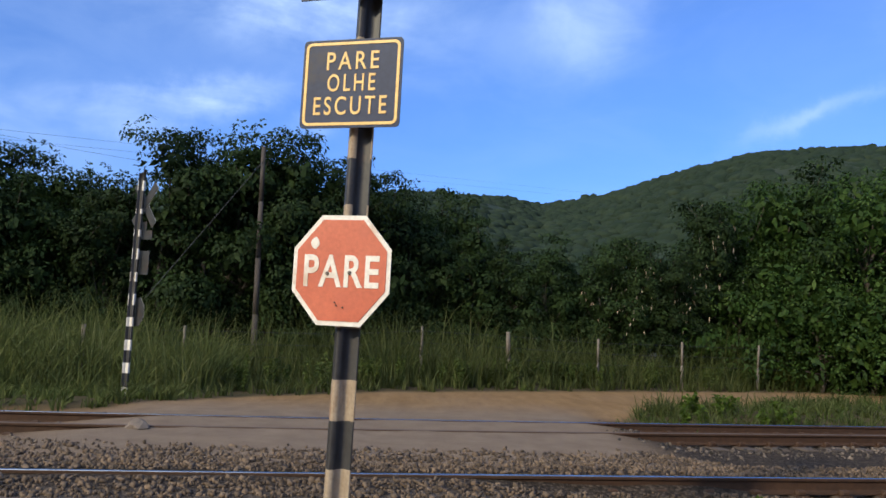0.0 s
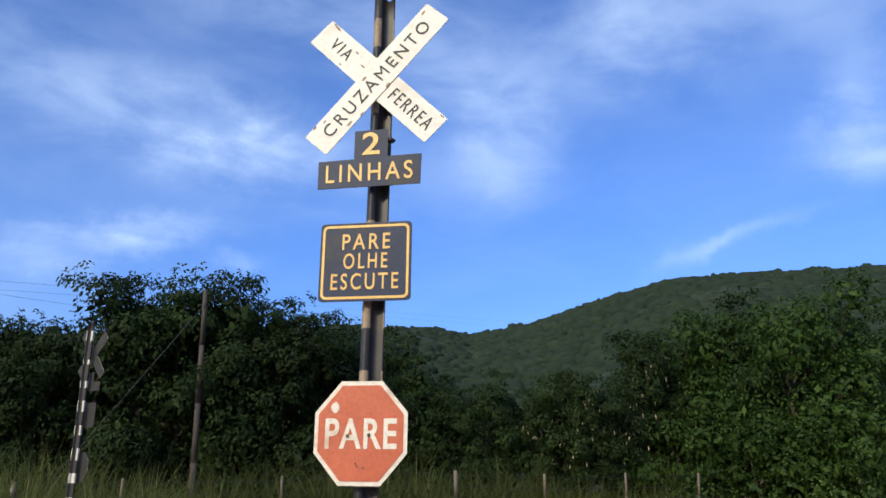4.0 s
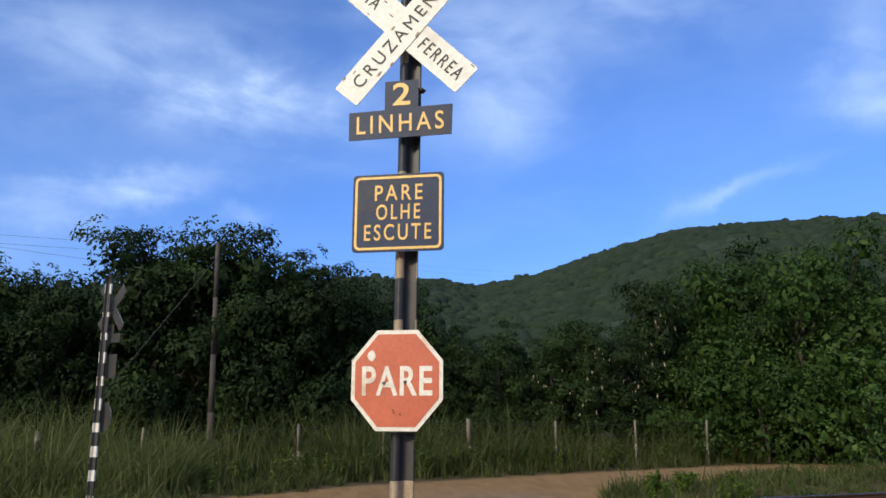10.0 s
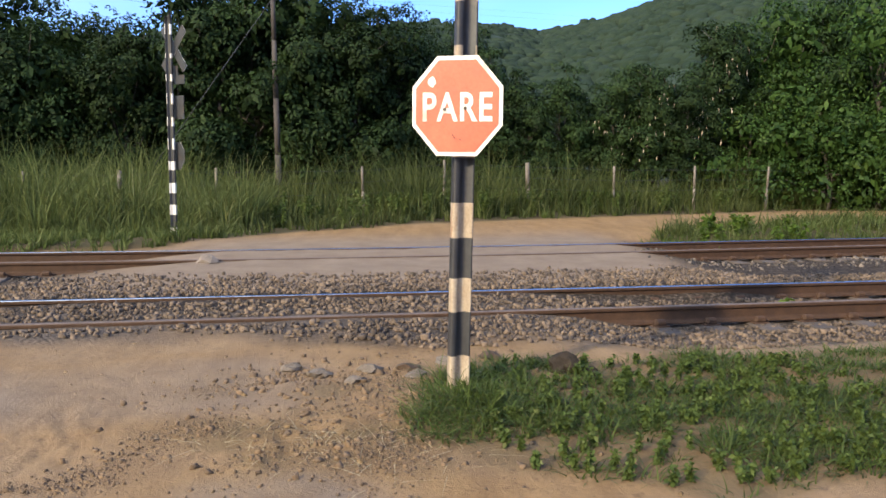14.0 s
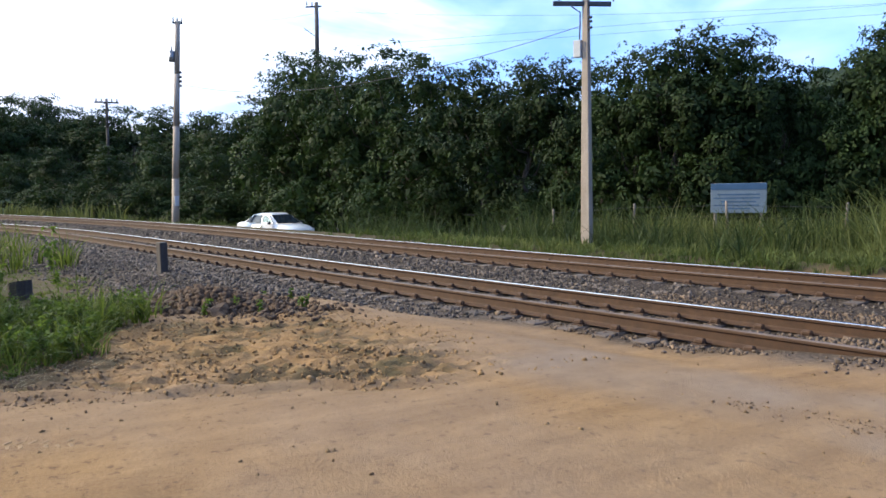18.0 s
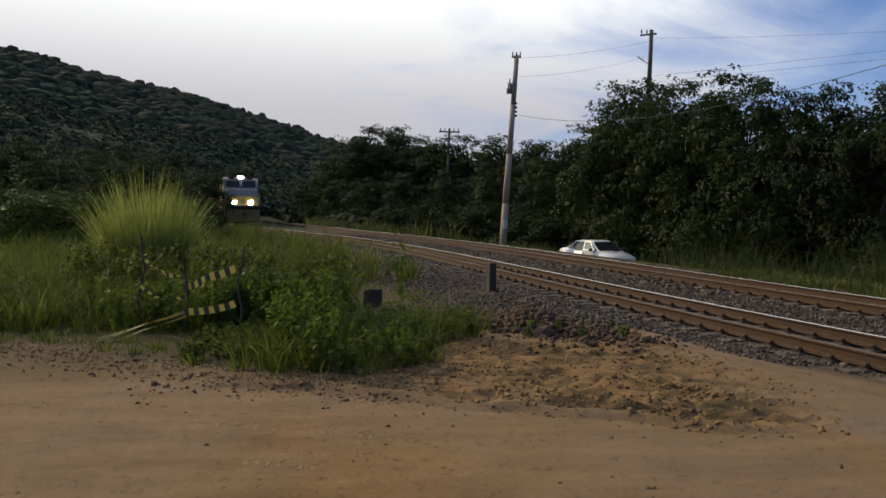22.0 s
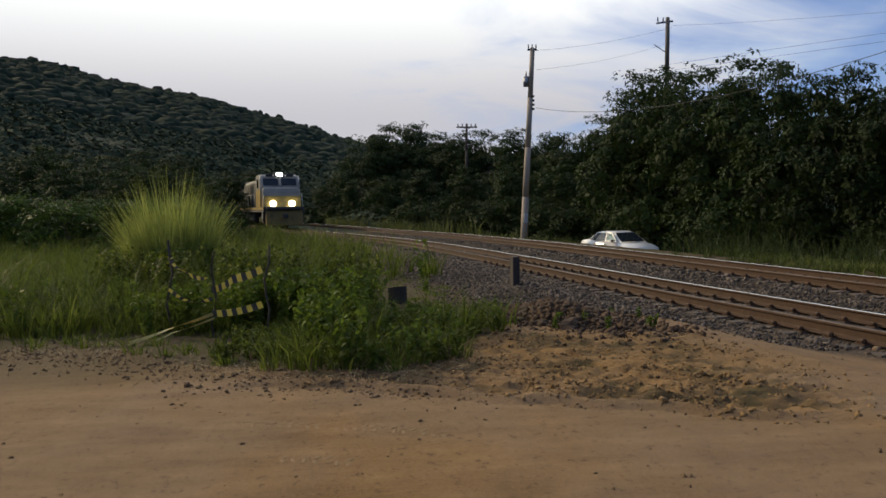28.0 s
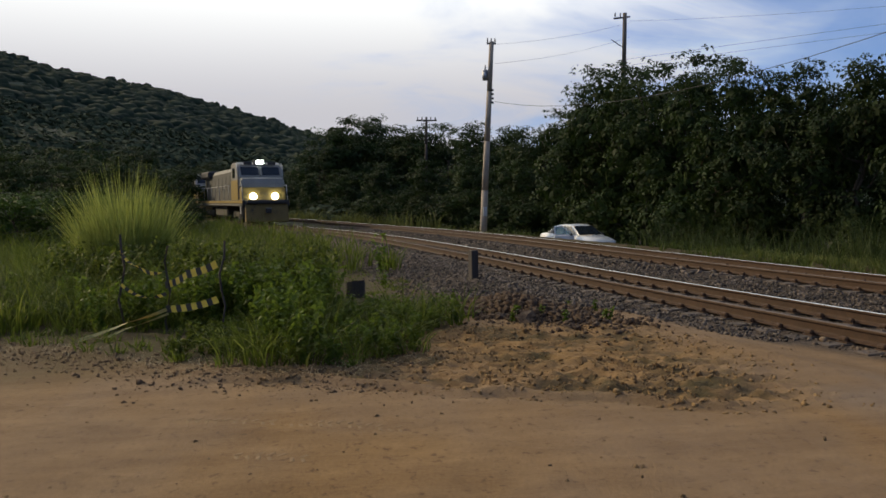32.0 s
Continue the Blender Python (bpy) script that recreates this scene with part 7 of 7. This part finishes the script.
def clear_glass(name, tint):
    """Thin see-through pane with a weak gloss."""
    m, nt, p, N, L = nodes_of(name)
    see, gloss, mx = N("ShaderNodeBsdfTransparent"), N("ShaderNodeBsdfGlossy"), N("ShaderNodeMixShader")
    see.inputs[0].default_value = (*tint, 1.0)
    gloss.inputs["Roughness"].default_value = 0.08
    mx.inputs[0].default_value = 0.16
    L(see.outputs[0], mx.inputs[1])
    L(gloss.outputs[0], mx.inputs[2])
    L(mx.outputs[0], nt.nodes["Material Output"].inputs["Surface"])
    return m


M_CARGLASS = glassy("car_glass", (0.02, 0.025, 0.03))
M_RUBBER = surface("tyre_rubber", (0.015, 0.015, 0.015), (0.03, 0.03, 0.03), 10.0, 0.9)
M_CHROME = surface("wheel_alloy", (0.35, 0.35, 0.36), (0.5, 0.5, 0.5), 6.0, 0.35, 0.9)
M_LAMPCLEAR = surface("lamp_lens", (0.55, 0.55, 0.56), (0.7, 0.7, 0.7), 6.0, 0.15)
M_LAMPRED = surface("tail_lens", (0.25, 0.02, 0.015), (0.35, 0.04, 0.03), 6.0, 0.2)


def loft(bm, sections, mat=0, smooth=True):
    """Closed rings of equal length, joined to a skin, capped at both ends."""
    rings = [[bm.verts.new(p) for p in s] for s in sections]
    n = len(rings[0])
    fs = []
    for a, b in zip(rings[:-1], rings[1:]):
        for i in range(n):
            fs.append(bm.faces.new((a[i], a[(i + 1) % n], b[(i + 1) % n], b[i])))
    fs += [bm.faces.new(rings[0][::-1]), bm.faces.new(rings[-1])]
    bmesh.ops.recalc_face_normals(bm, faces=fs)
    for f in fs:
        f.material_index, f.smooth = mat, smooth
    return fs


def build_car():
    x, y = -37.86, 12.43
    car = thing("car", pose(x, y, ground_at(x, y), 0, 0, 20) @ Matrix.Scale(1.05, 4), "white four-door saloon parked on low ground beyond the tracks", "car")
    # lower body: sections along x with half width, sill and shoulder heights
    bm = bmesh.new()
    secs = []
    for px, w, zb, zt in ((-2.12, 0.62, 0.42, 0.80), (-2.05, 0.76, 0.30, 0.95), (-1.75, 0.82, 0.24, 1.00), (-1.0, 0.85, 0.20, 0.97), (0.0, 0.86, 0.20, 0.94),
                          (0.85, 0.85, 0.20, 0.93), (1.45, 0.82, 0.24, 0.84), (1.85, 0.74, 0.28, 0.73), (2.05, 0.60, 0.36, 0.62)):
        ring = []
        for k, (u, v) in enumerate(((-1, 0.15), (-0.9, 0), (0.9, 0), (1, 0.15), (1.02, 0.55), (0.98, 0.85), (0.86, 1.0), (-0.86, 1.0), (-0.98, 0.85), (-1.02, 0.55))):
            ring.append((px, w * u, zb + (zt - zb) * v))
        secs.append(ring)
    loft(bm, secs)
    part("body", bm, M_CARPAINT, car)
    # cabin
    bm = bmesh.new()
    secs = []
    for px, w, z in ((-1.62, 0.70, 0.97), (-0.95, 0.60, 1.36), (-0.5, 0.60, 1.425), (0.05, 0.60, 1.42), (0.30, 0.60, 1.37), (1.02, 0.72, 0.92)):
        secs.append([(px, -w - 0.06, min(0.93, z)), (px, w + 0.06, min(0.93, z)), (px, w, z - 0.03), (px, w - 0.08, z), (px, -w + 0.08, z), (px, -w, z - 0.03)])
    loft(bm, secs)
    part("roof", bm, M_CARPAINT, car, "white roof and pillars")

    def pane(name, pts, off, parent=car, mat=M_CARGLASS):
        bm = bmesh.new()
        n = (Vector(pts[1]) - Vector(pts[0])).cross(Vector(pts[2]) - Vector(pts[0])).normalized()
        if n.dot(Vector(off)) < 0:
            n = -n
        a = [bm.verts.new(Vector(p) + n * 0.012) for p in pts]
        b = [bm.verts.new(Vector(p) - n * 0.01) for p in pts]
        bm.faces.new(a)
        bm.faces.new(b[::-1])
        k = len(a)
        for i in range(k):
            bm.faces.new((a[i], b[i], b[(i + 1) % k], a[(i + 1) % k]))
        bmesh.ops.recalc_face_normals(bm, faces=bm.faces)
        return part(name, bm, mat, parent)

    pane("windscreen", [(0.98, -0.66, 0.955), (0.98, 0.66, 0.955), (0.36, 0.53, 1.345), (0.36, -0.53, 1.345)], (1, 0, 1))
    pane("rear_window", [(-1.55, -0.62, 1.01), (-1.55, 0.62, 1.01), (-1.02, 0.52, 1.33), (-1.02, -0.52, 1.33)], (-1, 0, 1))
    for s in (-1, 1):
        # on the near side this pane also stands in for the dark cabin
        pane("side_window", [(0.80, s * 0.765, 0.965), (-0.02, s * 0.765, 0.965), (-0.02, s * 0.625, 1.345), (0.33, s * 0.625, 1.33)], (0, s, 0))
        pane("side_window", [(-0.10, s * 0.765, 0.965), (-0.98, s * 0.765, 0.975), (-0.85, s * 0.625, 1.33), (-0.10, s * 0.625, 1.345)], (0, s, 0))
        pane("quarter_window", [(-1.06, s * 0.755, 0.985), (-1.38, s * 0.735, 1.0), (-0.98, s * 0.615, 1.30)], (0, s, 0))
        if s > 0:
            bm = bmesh.new()
            box(bm, 0.12, 0.17, 0.12, Matrix.Translation((0.72, s * 0.92, 0.98)), 0.03)
            part("door_mirror", bm, M_DARKMETAL, car, "dark door mirror")
        bm = bmesh.new()
        box(bm, 0.10, 0.30, 0.14, Matrix.Translation((1.93, s * 0.50, 0.64)) @ Matrix.Rotation(-0.5 * s, 4, 'Z'), 0.03)
        part("headlight", bm, M_LAMPCLEAR, car, "clear headlight")
        bm = bmesh.new()
        box(bm, 0.08, 0.22, 0.16, Matrix.Translation((-2.06, s * 0.60, 0.80)), 0.03)
        part("tail_light", bm, M_LAMPRED, car, "red tail light")
        for px in (-1.28, 1.28):
            wheel = thing("wheel", pose(px, s * 0.76, 0.30))
            wheel.parent = car
            bm = bmesh.new()
            cyl(bm, 0.30, 0.30, (0, -0.10, 0), (0, 0.10, 0), 20)
            part("tyre", bm, M_RUBBER, wheel)
            bm = bmesh.new()
            cyl(bm, 0.19, 0.17, (0, s * 0.09, 0), (0, s * 0.115, 0), 16)
            part("rim", bm, M_CHROME, wheel)
    # front door on the near side, which swings open on its front edge
    # thin dark panel on the solid body, put there as the cabin's shade
    bm = bmesh.new()
    box(bm, 0.80, 0.012, 0.62, Matrix.Translation((0.42, -0.862, 0.60)))
    part("door_opening", bm, M_DARKMETAL, car, "dark panel standing for the shaded cabin behind the door")
    hinge = thing("front_door", pose(0.86, -0.872, 0.0))
    hinge.parent = car
    tagged(hinge, "white front door that swings open")
    bm = bmesh.new()
    prism(bm, [(0.0, 0.26), (-0.90, 0.26), (-0.92, 0.94), (0.0, 0.94)], -0.022, 0.0)
    bmesh.ops.bevel(bm, geom=list(bm.edges), offset=0.008, segments=1, affect='EDGES')
    part("door_panel", bm, M_CARPAINT, hinge)
    tilt = Matrix.Translation((0, 0.055, 0.95)) @ Matrix.Rotation(radians(-19), 4, 'X') @ Matrix.Translation((0, 0, -0.95))
    bm = bmesh.new()
    frame_ring(bm, [(-0.01, 0.95), (-0.92, 0.95), (-0.91, 1.40), (-0.52, 1.385)], [(-0.09, 0.985), (-0.86, 0.985), (-0.86, 1.355), (-0.54, 1.345)], -0.02, 0.012)
    bmesh.ops.transform(bm, matrix=tilt, verts=bm.verts)
    part("window_frame", bm, M_CARPAINT, hinge)
    glass = clear_glass("door_glass", (0.72, 0.84, 0.76))
    bm = bmesh.new()
    prism(bm, [(-0.09, 0.985), (-0.86, 0.985), (-0.86, 1.355), (-0.54, 1.345)], -0.006, 0.0)
    bmesh.ops.transform(bm, matrix=tilt, verts=bm.verts)
    part("door_window", bm, glass, hinge)
    bm = bmesh.new()
    box(bm, 0.14, 0.03, 0.03, Matrix.Translation((-0.80, -0.034, 0.82)), 0.006)
    part("door_handle", bm, M_DARKMETAL, hinge, "dark door handle")
    bm = bmesh.new()
    box(bm, 0.12, 0.17, 0.12, Matrix.Translation((-0.16, -0.09, 0.99)), 0.03)
    part("door_mirror", bm, M_DARKMETAL, hinge, "dark door mirror")
    bm = bmesh.new()
    box(bm, 0.012, 0.01, 0.66, Matrix.Translation((-1.02, -0.846, 0.60)))
    part("rear_door_seam", bm, M_DARKMETAL, car)
    bm = bmesh.new()
    box(bm, 0.14, 0.03, 0.03, Matrix.Translation((-0.82, -0.862, 0.84)), 0.006)
    part("rear_door_handle", bm, M_DARKMETAL, car, "dark door handle")
    return car, hinge


CAR, CAR_DOOR = build_car()


# ---- train ----
M_LOCOGREY = surface("loco_grey", (0.17, 0.165, 0.145), (0.24, 0.232, 0.205), 1.5, 0.55, 0.0, 20.0, 0.1, 0.004, stain=(0.075, 0.07, 0.065))
M_LOCOYELLOW = surface("loco_yellow", (0.25, 0.165, 0.030), (0.34, 0.23, 0.045), 1.5, 0.5, 0.0, 20.0, 0.1, 0.004, stain=(0.18, 0.125, 0.04))
M_LOCODARK = surface("loco_underframe", (0.03, 0.028, 0.026), (0.07, 0.062, 0.055), 2.0, 0.8)
M_LOCOWHITE = surface("loco_white", (0.30, 0.30, 0.29), (0.38, 0.38, 0.36), 3.0, 0.55)
# hood grey taken far darker: the shade on its side is put into the colour
M_HOODSHADE = surface("hood_shade", (0.034, 0.035, 0.030), (0.058, 0.058, 0.050), 1.5, 0.7, 0.0, 20.0, 0.1, 0.004)
M_PILOT = surface("pilot_brown", (0.15, 0.095, 0.026), (0.23, 0.150, 0.044), 2.0, 0.8, stain=(0.05, 0.04, 0.028))
M_WAGON = surface("wagon_brown", (0.07, 0.045, 0.035), (0.13, 0.08, 0.06), 1.5, 0.85, stain=(0.05, 0.04, 0.035))
M_HEADLAMP = glowing("headlamp_glow", (1.0, 0.98, 0.94), 26.0)
M_CABGLASS = glassy("cab_glass", (0.015, 0.018, 0.02))


def wheelset_truck(parent, px, n=3):
    truck = thing("bogie", pose(px, 0, 0))
    truck.parent = parent
    for s in (-1, 1):
        bm = bmesh.new()
        box(bm, 1.7 * (n - 1) + 0.9, 0.14, 0.36, Matrix.Translation((0, s * 0.92, 0.62)), 0.03)
        for k in range(n):
            box(bm, 0.42, 0.20, 0.40, Matrix.Translation(((k - (n - 1) / 2) * 1.7, s * 0.94, 0.52)), 0.04)
        part("side_frame", bm, M_LOCODARK, truck)
        for k in range(n):
            bm = bmesh.new()
            cx = (k - (n - 1) / 2) * 1.7
            cyl(bm, 0.50, 0.50, (cx, s * 0.47, 0.50), (cx, s * 0.60, 0.50), 20)
            cyl(bm, 0.53, 0.53, (cx, s * 0.44, 0.50), (cx, s * 0.47, 0.50), 20)
            part("wheel", bm, M_RAIL, truck)
    return truck


def build_loco(lit=True):
    """A six-axle diesel with a wide nose; +x is its front, z 0 the rail."""
    loco = thing("locomotive", None, "grey and yellow diesel locomotive with its headlights on" if lit else "second grey and yellow diesel locomotive coupled behind", "locomotive", "train vehicles")
    W = 1.45
    bm = bmesh.new()
    box(bm, 20.4, 2.9, 0.32, Matrix.Translation((0, 0, 1.36)), 0.03)
    box(bm, 20.4, 2.94, 0.10, Matrix.Translation((0, 0, 1.20)), 0.02)
    part("platform", bm, M_LOCODARK, loco, "dark walkway and underframe")
    bm = bmesh.new()
    box(bm, 20.38, 0.012, 0.16, Matrix.Translation((0, -1.457, 1.42)))
    box(bm, 20.38, 0.012, 0.16, Matrix.Translation((0, 1.457, 1.42)))
    part("sill_stripe", bm, M_LOCOYELLOW, loco, "yellow stripe along the sill")
    # cab and nose
    bm = bmesh.new()
    prism(bm, [(6.2, 1.5), (8.75, 1.5), (8.75, 2.98), (8.25, 3.78), (7.9, 3.93), (6.2, 3.93)], -W + 0.02, W - 0.02)
    bmesh.ops.bevel(bm, geom=[e for e in bm.edges if abs((e.verts[0].co - e.verts[1].co).y) < 0.01], offset=0.10, segments=3, affect='EDGES')
    part("cab", bm, M_LOCOGREY, loco, "grey cab")
    bm = bmesh.new()
    prism(bm, [(8.72, 2.32), (9.52, 2.32), (9.46, 2.60), (9.30, 2.86), (8.72, 2.96)], -W + 0.10, W - 0.10)
    bmesh.ops.bevel(bm, geom=[e for e in bm.edges if abs((e.verts[0].co - e.verts[1].co).y) < 0.01], offset=0.09, segments=3, affect='EDGES')
    part("nose_top", bm, M_LOCOGREY, loco, "grey upper nose")
    bm = bmesh.new()
    prism(bm, [(8.72, 1.5), (9.62, 1.5), (9.53, 2.315), (8.72, 2.315)], -W + 0.09, W - 0.09)
    bmesh.ops.bevel(bm, geom=[e for e in bm.edges if abs((e.verts[0].co - e.verts[1].co).y) < 0.01], offset=0.05, segments=2, affect='EDGES')
    part("nose_bottom", bm, M_LOCOYELLOW, loco, "yellow lower nose")
    for s in (-1, 1):
        bm = bmesh.new()
        box(bm, 2.4, 0.012, 1.25, Matrix.Translation((7.45, s * (W - 0.012), 2.16)))
        part("cab_band", bm, M_LOCOYELLOW, loco, "yellow band on the cab side")
    for s in (-1, 1):
        bm = bmesh.new()
        box(bm, 0.03, 1.10, 0.60, Matrix.Translation((8.535, s * 0.66, 3.36)) @ Matrix.Rotation(radians(-32), 4, 'Y'), 0.01)
        part("windscreen", bm, M_CABGLASS, loco, "dark windscreen")
        bm = bmesh.new()
        box(bm, 0.85, 0.02, 0.62, Matrix.Translation((7.3, s * (W - 0.005), 3.25)), 0.008)
        part("side_window", bm, M_CABGLASS, loco, "dark cab side window")
        bm = bmesh.new()
        cyl(bm, 0.02, 0.02, (8.86, s * 1.36, 2.1), (8.86, s * 1.36, 3.75), 6)
        cyl(bm, 0.035, 0.035, (8.66, s * 1.38, 3.0), (8.2, s * 1.42, 3.85), 6)
        part("corner_rail", bm, M_LOCOWHITE, loco, "pale grab rail at the cab corner")
        bm = bmesh.new()
        cyl(bm, 0.022, 0.022, (10.0, s * 1.38, 1.5), (9.7, s * 1.38, 2.45), 6)
        cyl(bm, 0.022, 0.022, (9.7, s * 1.38, 2.45), (8.9, s * 1.42, 2.45), 6)
        part("handrail", bm, M_LOCOWHITE, loco, "pale front handrail")
        # ladder
        bm = bmesh.new()
        for k in range(4):
            box(bm, 0.5, 0.28, 0.04, Matrix.Translation((9.75, s * 1.28, 0.45 + 0.26 * k)))
        for px in (9.48, 10.02):
            box(bm, 0.05, 0.26, 1.0, Matrix.Translation((px, s * 1.28, 0.85)))
        part("step", bm, M_LOCODARK, loco)
        bm = bmesh.new()
        box(bm, 0.30, 0.03, 0.55, Matrix.Translation((9.55, s * 1.44, 0.95)), 0.01)
        part("side_plate", bm, M_LOCOWHITE, loco, "pale plate at the steps")
    bm = bmesh.new()
    box(bm, 0.10, 0.12, 0.70, Matrix.Translation((8.56, 0, 3.36)) @ Matrix.Rotation(radians(-32), 4, 'Y'), 0.02)
    part("centre_pillar", bm, M_LOCOGREY, loco)
    # lights
    bm = bmesh.new()
    box(bm, 0.30, 0.72, 0.30, Matrix.Translation((8.30, 0, 3.92)), 0.04)
    part("headlight_box", bm, M_LOCODARK, loco)
    for s in (-1, 1):
        bm = bmesh.new()
        cyl(bm, 0.125, 0.135, (8.45, s * 0.11, 3.92), (8.475, s * 0.11, 3.92), 18)
        part("headlight", bm, M_HEADLAMP if lit else M_CABGLASS, loco, "bright twin headlight" if lit else "")
        # discs wider than the real lenses: the lamps' bloom is put into their size
        bm = bmesh.new()
        cyl(bm, 0.165, 0.18, (9.70, s * 0.68, 1.76), (9.76, s * 0.68, 1.76), 20)
        cyl(bm, 0.20, 0.20, (9.5, s * 0.68, 1.76), (9.69, s * 0.68, 1.76), 20)
        part("ditch_light", bm, M_HEADLAMP if lit else M_CABGLASS, loco, "glaring lower headlight" if lit else "")
    bm = bmesh.new()
    for s in (-1, 1):
        box(bm, 0.12, 0.5, 0.2, Matrix.Translation((8.46, s * 0.75, 3.86)), 0.02)
    part("number_board", bm, M_LOCODARK, loco)
    # front end
    bm = bmesh.new()
    box(bm, 0.5, 2.5, 0.22, Matrix.Translation((10.25, 0, 1.42)), 0.04)
    part("anticlimber", bm, M_LOCODARK, loco)
    bm = bmesh.new()
    prism(bm, [(10.15, 1.25), (10.32, 1.25), (10.62, 0.22), (10.45, 0.16), (10.1, 0.2)], -1.3, 1.3)
    part("pilot", bm, M_PILOT, loco, "dusty brown snowplough-like pilot")
    bm = bmesh.new()
    cyl(bm, 0.10, 0.10, (10.2, 0, 0.88), (10.75, 0, 0.88), 10)
    box(bm, 0.30, 0.34, 0.34, Matrix.Translation((10.85, 0, 0.88)), 0.06)
    part("coupler", bm, M_LOCODARK, loco)
    # long hood
    bm = bmesh.new()
    prism(bm, [(-1.02, 1.5), (1.02, 1.5), (1.02, 3.45), (0.80, 3.72), (-0.80, 3.72), (-1.02, 3.45)], -8.9, 6.2)
    bmesh.ops.transform(bm, matrix=Matrix.Rotation(radians(-90), 4, 'Z'), verts=bm.verts)
    part("hood", bm, M_HOODSHADE, loco, "long grey engine hood, coloured dark as if in shade")
    bm = bmesh.new()
    for s in (-1, 1):
        box(bm, 14.9, 0.012, 0.60, Matrix.Translation((-1.4, s * 1.027, 1.88)))
    part("hood_band", bm, M_HOODSHADE, loco, "band along the hood, coloured dark as if in shade")
    for k in range(8):
        for s in (-1, 1):
            bm = bmesh.new()
            box(bm, 1.5, 0.02, 1.0, Matrix.Translation((-7.6 + 1.7 * k, s * 1.032, 2.75)), 0.01)
            part("hood_door", bm, M_HOODSHADE, loco)
    bm = bmesh.new()
    box(bm, 4.0, 2.7, 0.55, Matrix.Translation((-7.0, 0, 3.55)), 0.12)
    part("radiator", bm, M_LOCODARK, loco, "dark overhanging radiator")
    bm = bmesh.new()
    box(bm, 1.0, 0.6, 0.35, Matrix.Translation((0.5, 0, 3.80)), 0.05)
    part("exhaust", bm, M_LOCODARK, loco)
    for s in (-1, 1):
        for k in range(8):
            bm = bmesh.new()
            px = -9.0 + 2.0 * k
            cyl(bm, 0.02, 0.02, (px, s * 1.40, 1.5), (px, s * 1.40, 2.5), 5)
            if k < 7:
                cyl(bm, 0.02, 0.02, (px, s * 1.40, 2.5), (px + 2.0, s * 1.40, 2.5), 5)
            part("handrail", bm, M_LOCOWHITE, loco)
    bm = bmesh.new()
    box(bm, 5.4, 2.3, 0.85, Matrix.Translation((0, 0, 0.78)), 0.12)
    part("fuel_tank", bm, M_LOCODARK, loco)
    wheelset_truck(loco, 6.6)
    wheelset_truck(loco, -6.6)
    return loco


def build_wagon():
    wag = thing("ore_wagon", None, "dusty brown open ore wagon", "wagon", "train vehicles")
    bm = bmesh.new()
    prism(bm, [(-1.4, 1.1), (1.4, 1.1), (1.5, 3.0), (-1.5, 3.0)], -4.6, 4.6)
    bmesh.ops.transform(bm, matrix=Matrix.Rotation(radians(-90), 4, 'Z'), verts=bm.verts)
    part("body", bm, M_WAGON, wag)
    for k in range(7):
        for s in (-1, 1):
            bm = bmesh.new()
            box(bm, 0.12, 0.10, 1.9, Matrix.Translation((-4.2 + 1.4 * k, s * 1.49, 2.05)) @ Matrix.Rotation(-0.053 * s, 4, 'X'), 0.01)
            part("rib", bm, M_WAGON, wag)
    bm = bmesh.new()
    box(bm, 9.6, 0.5, 0.35, Matrix.Translation((0, 0, 0.92)), 0.03)
    part("underframe", bm, M_LOCODARK, wag)
    wheelset_truck(wag, 3.4, 2)
    wheelset_truck(wag, -3.4, 2)
    return wag


LOCO = build_loco(True)
LOCO_B = build_loco(False)
WAGONS = [build_wagon()]
for _ in range(5):
    WAGONS.append(copy_thing(WAGONS[0], Matrix.Identity(4)))

# length along the near track at each sample
S_NEAR = np.concatenate([[0], np.cumsum(np.hypot(np.diff(TX), np.diff(NEAR_Y)))])
# x of the headlights at given seconds
TRAIN_T = [0, 10, 18.5, 20, 23, 26, 28.5, 30, 32]
TRAIN_X = [-84, -78, -70.0, -69.0, -66.5, -61.0, -56.5, -53.7, -49.8]


def on_track(s):
    x = float(np.interp(s, S_NEAR, TX))
    return Vector((x, float(near_y(x)), float(rise(x)) + RAIL_TOP))


def vehicle_pose(s_front, back):
    """Pose of a vehicle whose middle is that far behind the headlights."""
    a, b = on_track(s_front - back - 5), on_track(s_front - back + 5)
    d = b - a
    yaw, pitch = math.atan2(d.y, d.x), -math.atan2(d.z, math.hypot(d.x, d.y))
    return Matrix.Translation((a + b) / 2) @ Euler((0, pitch, yaw)).to_matrix().to_4x4()


def motions():
    times = list(np.arange(0, 32.01, 1.0))
    fronts = [float(np.interp(float(np.interp(t, TRAIN_T, TRAIN_X)), TX, S_NEAR)) for t in times]
    ease = np.convolve(np.pad(fronts, 2, mode='reflect', reflect_type='odd'), np.array([1, 2, 3, 2, 1]) / 9, mode='valid')
    for ob, back in [(LOCO, 9.7), (LOCO_B, 31.6)] + [(w, 47.5 + 10.6 * k) for k, w in enumerate(WAGONS)]:
        walk(ob, [(float(t), vehicle_pose(float(s), back)) for t, s in zip(times, ease)])
    shut = CAR_DOOR.matrix_basis.copy()
    turn = lambda a: shut @ Matrix.Rotation(radians(a), 4, 'Z')
    walk(CAR_DOOR, [(0.0, shut), (28.7, shut), (29.1, turn(14)), (29.5, turn(34)), (30.0, turn(52)), (30.5, turn(58)), (32.0, turn(60))])


motions()
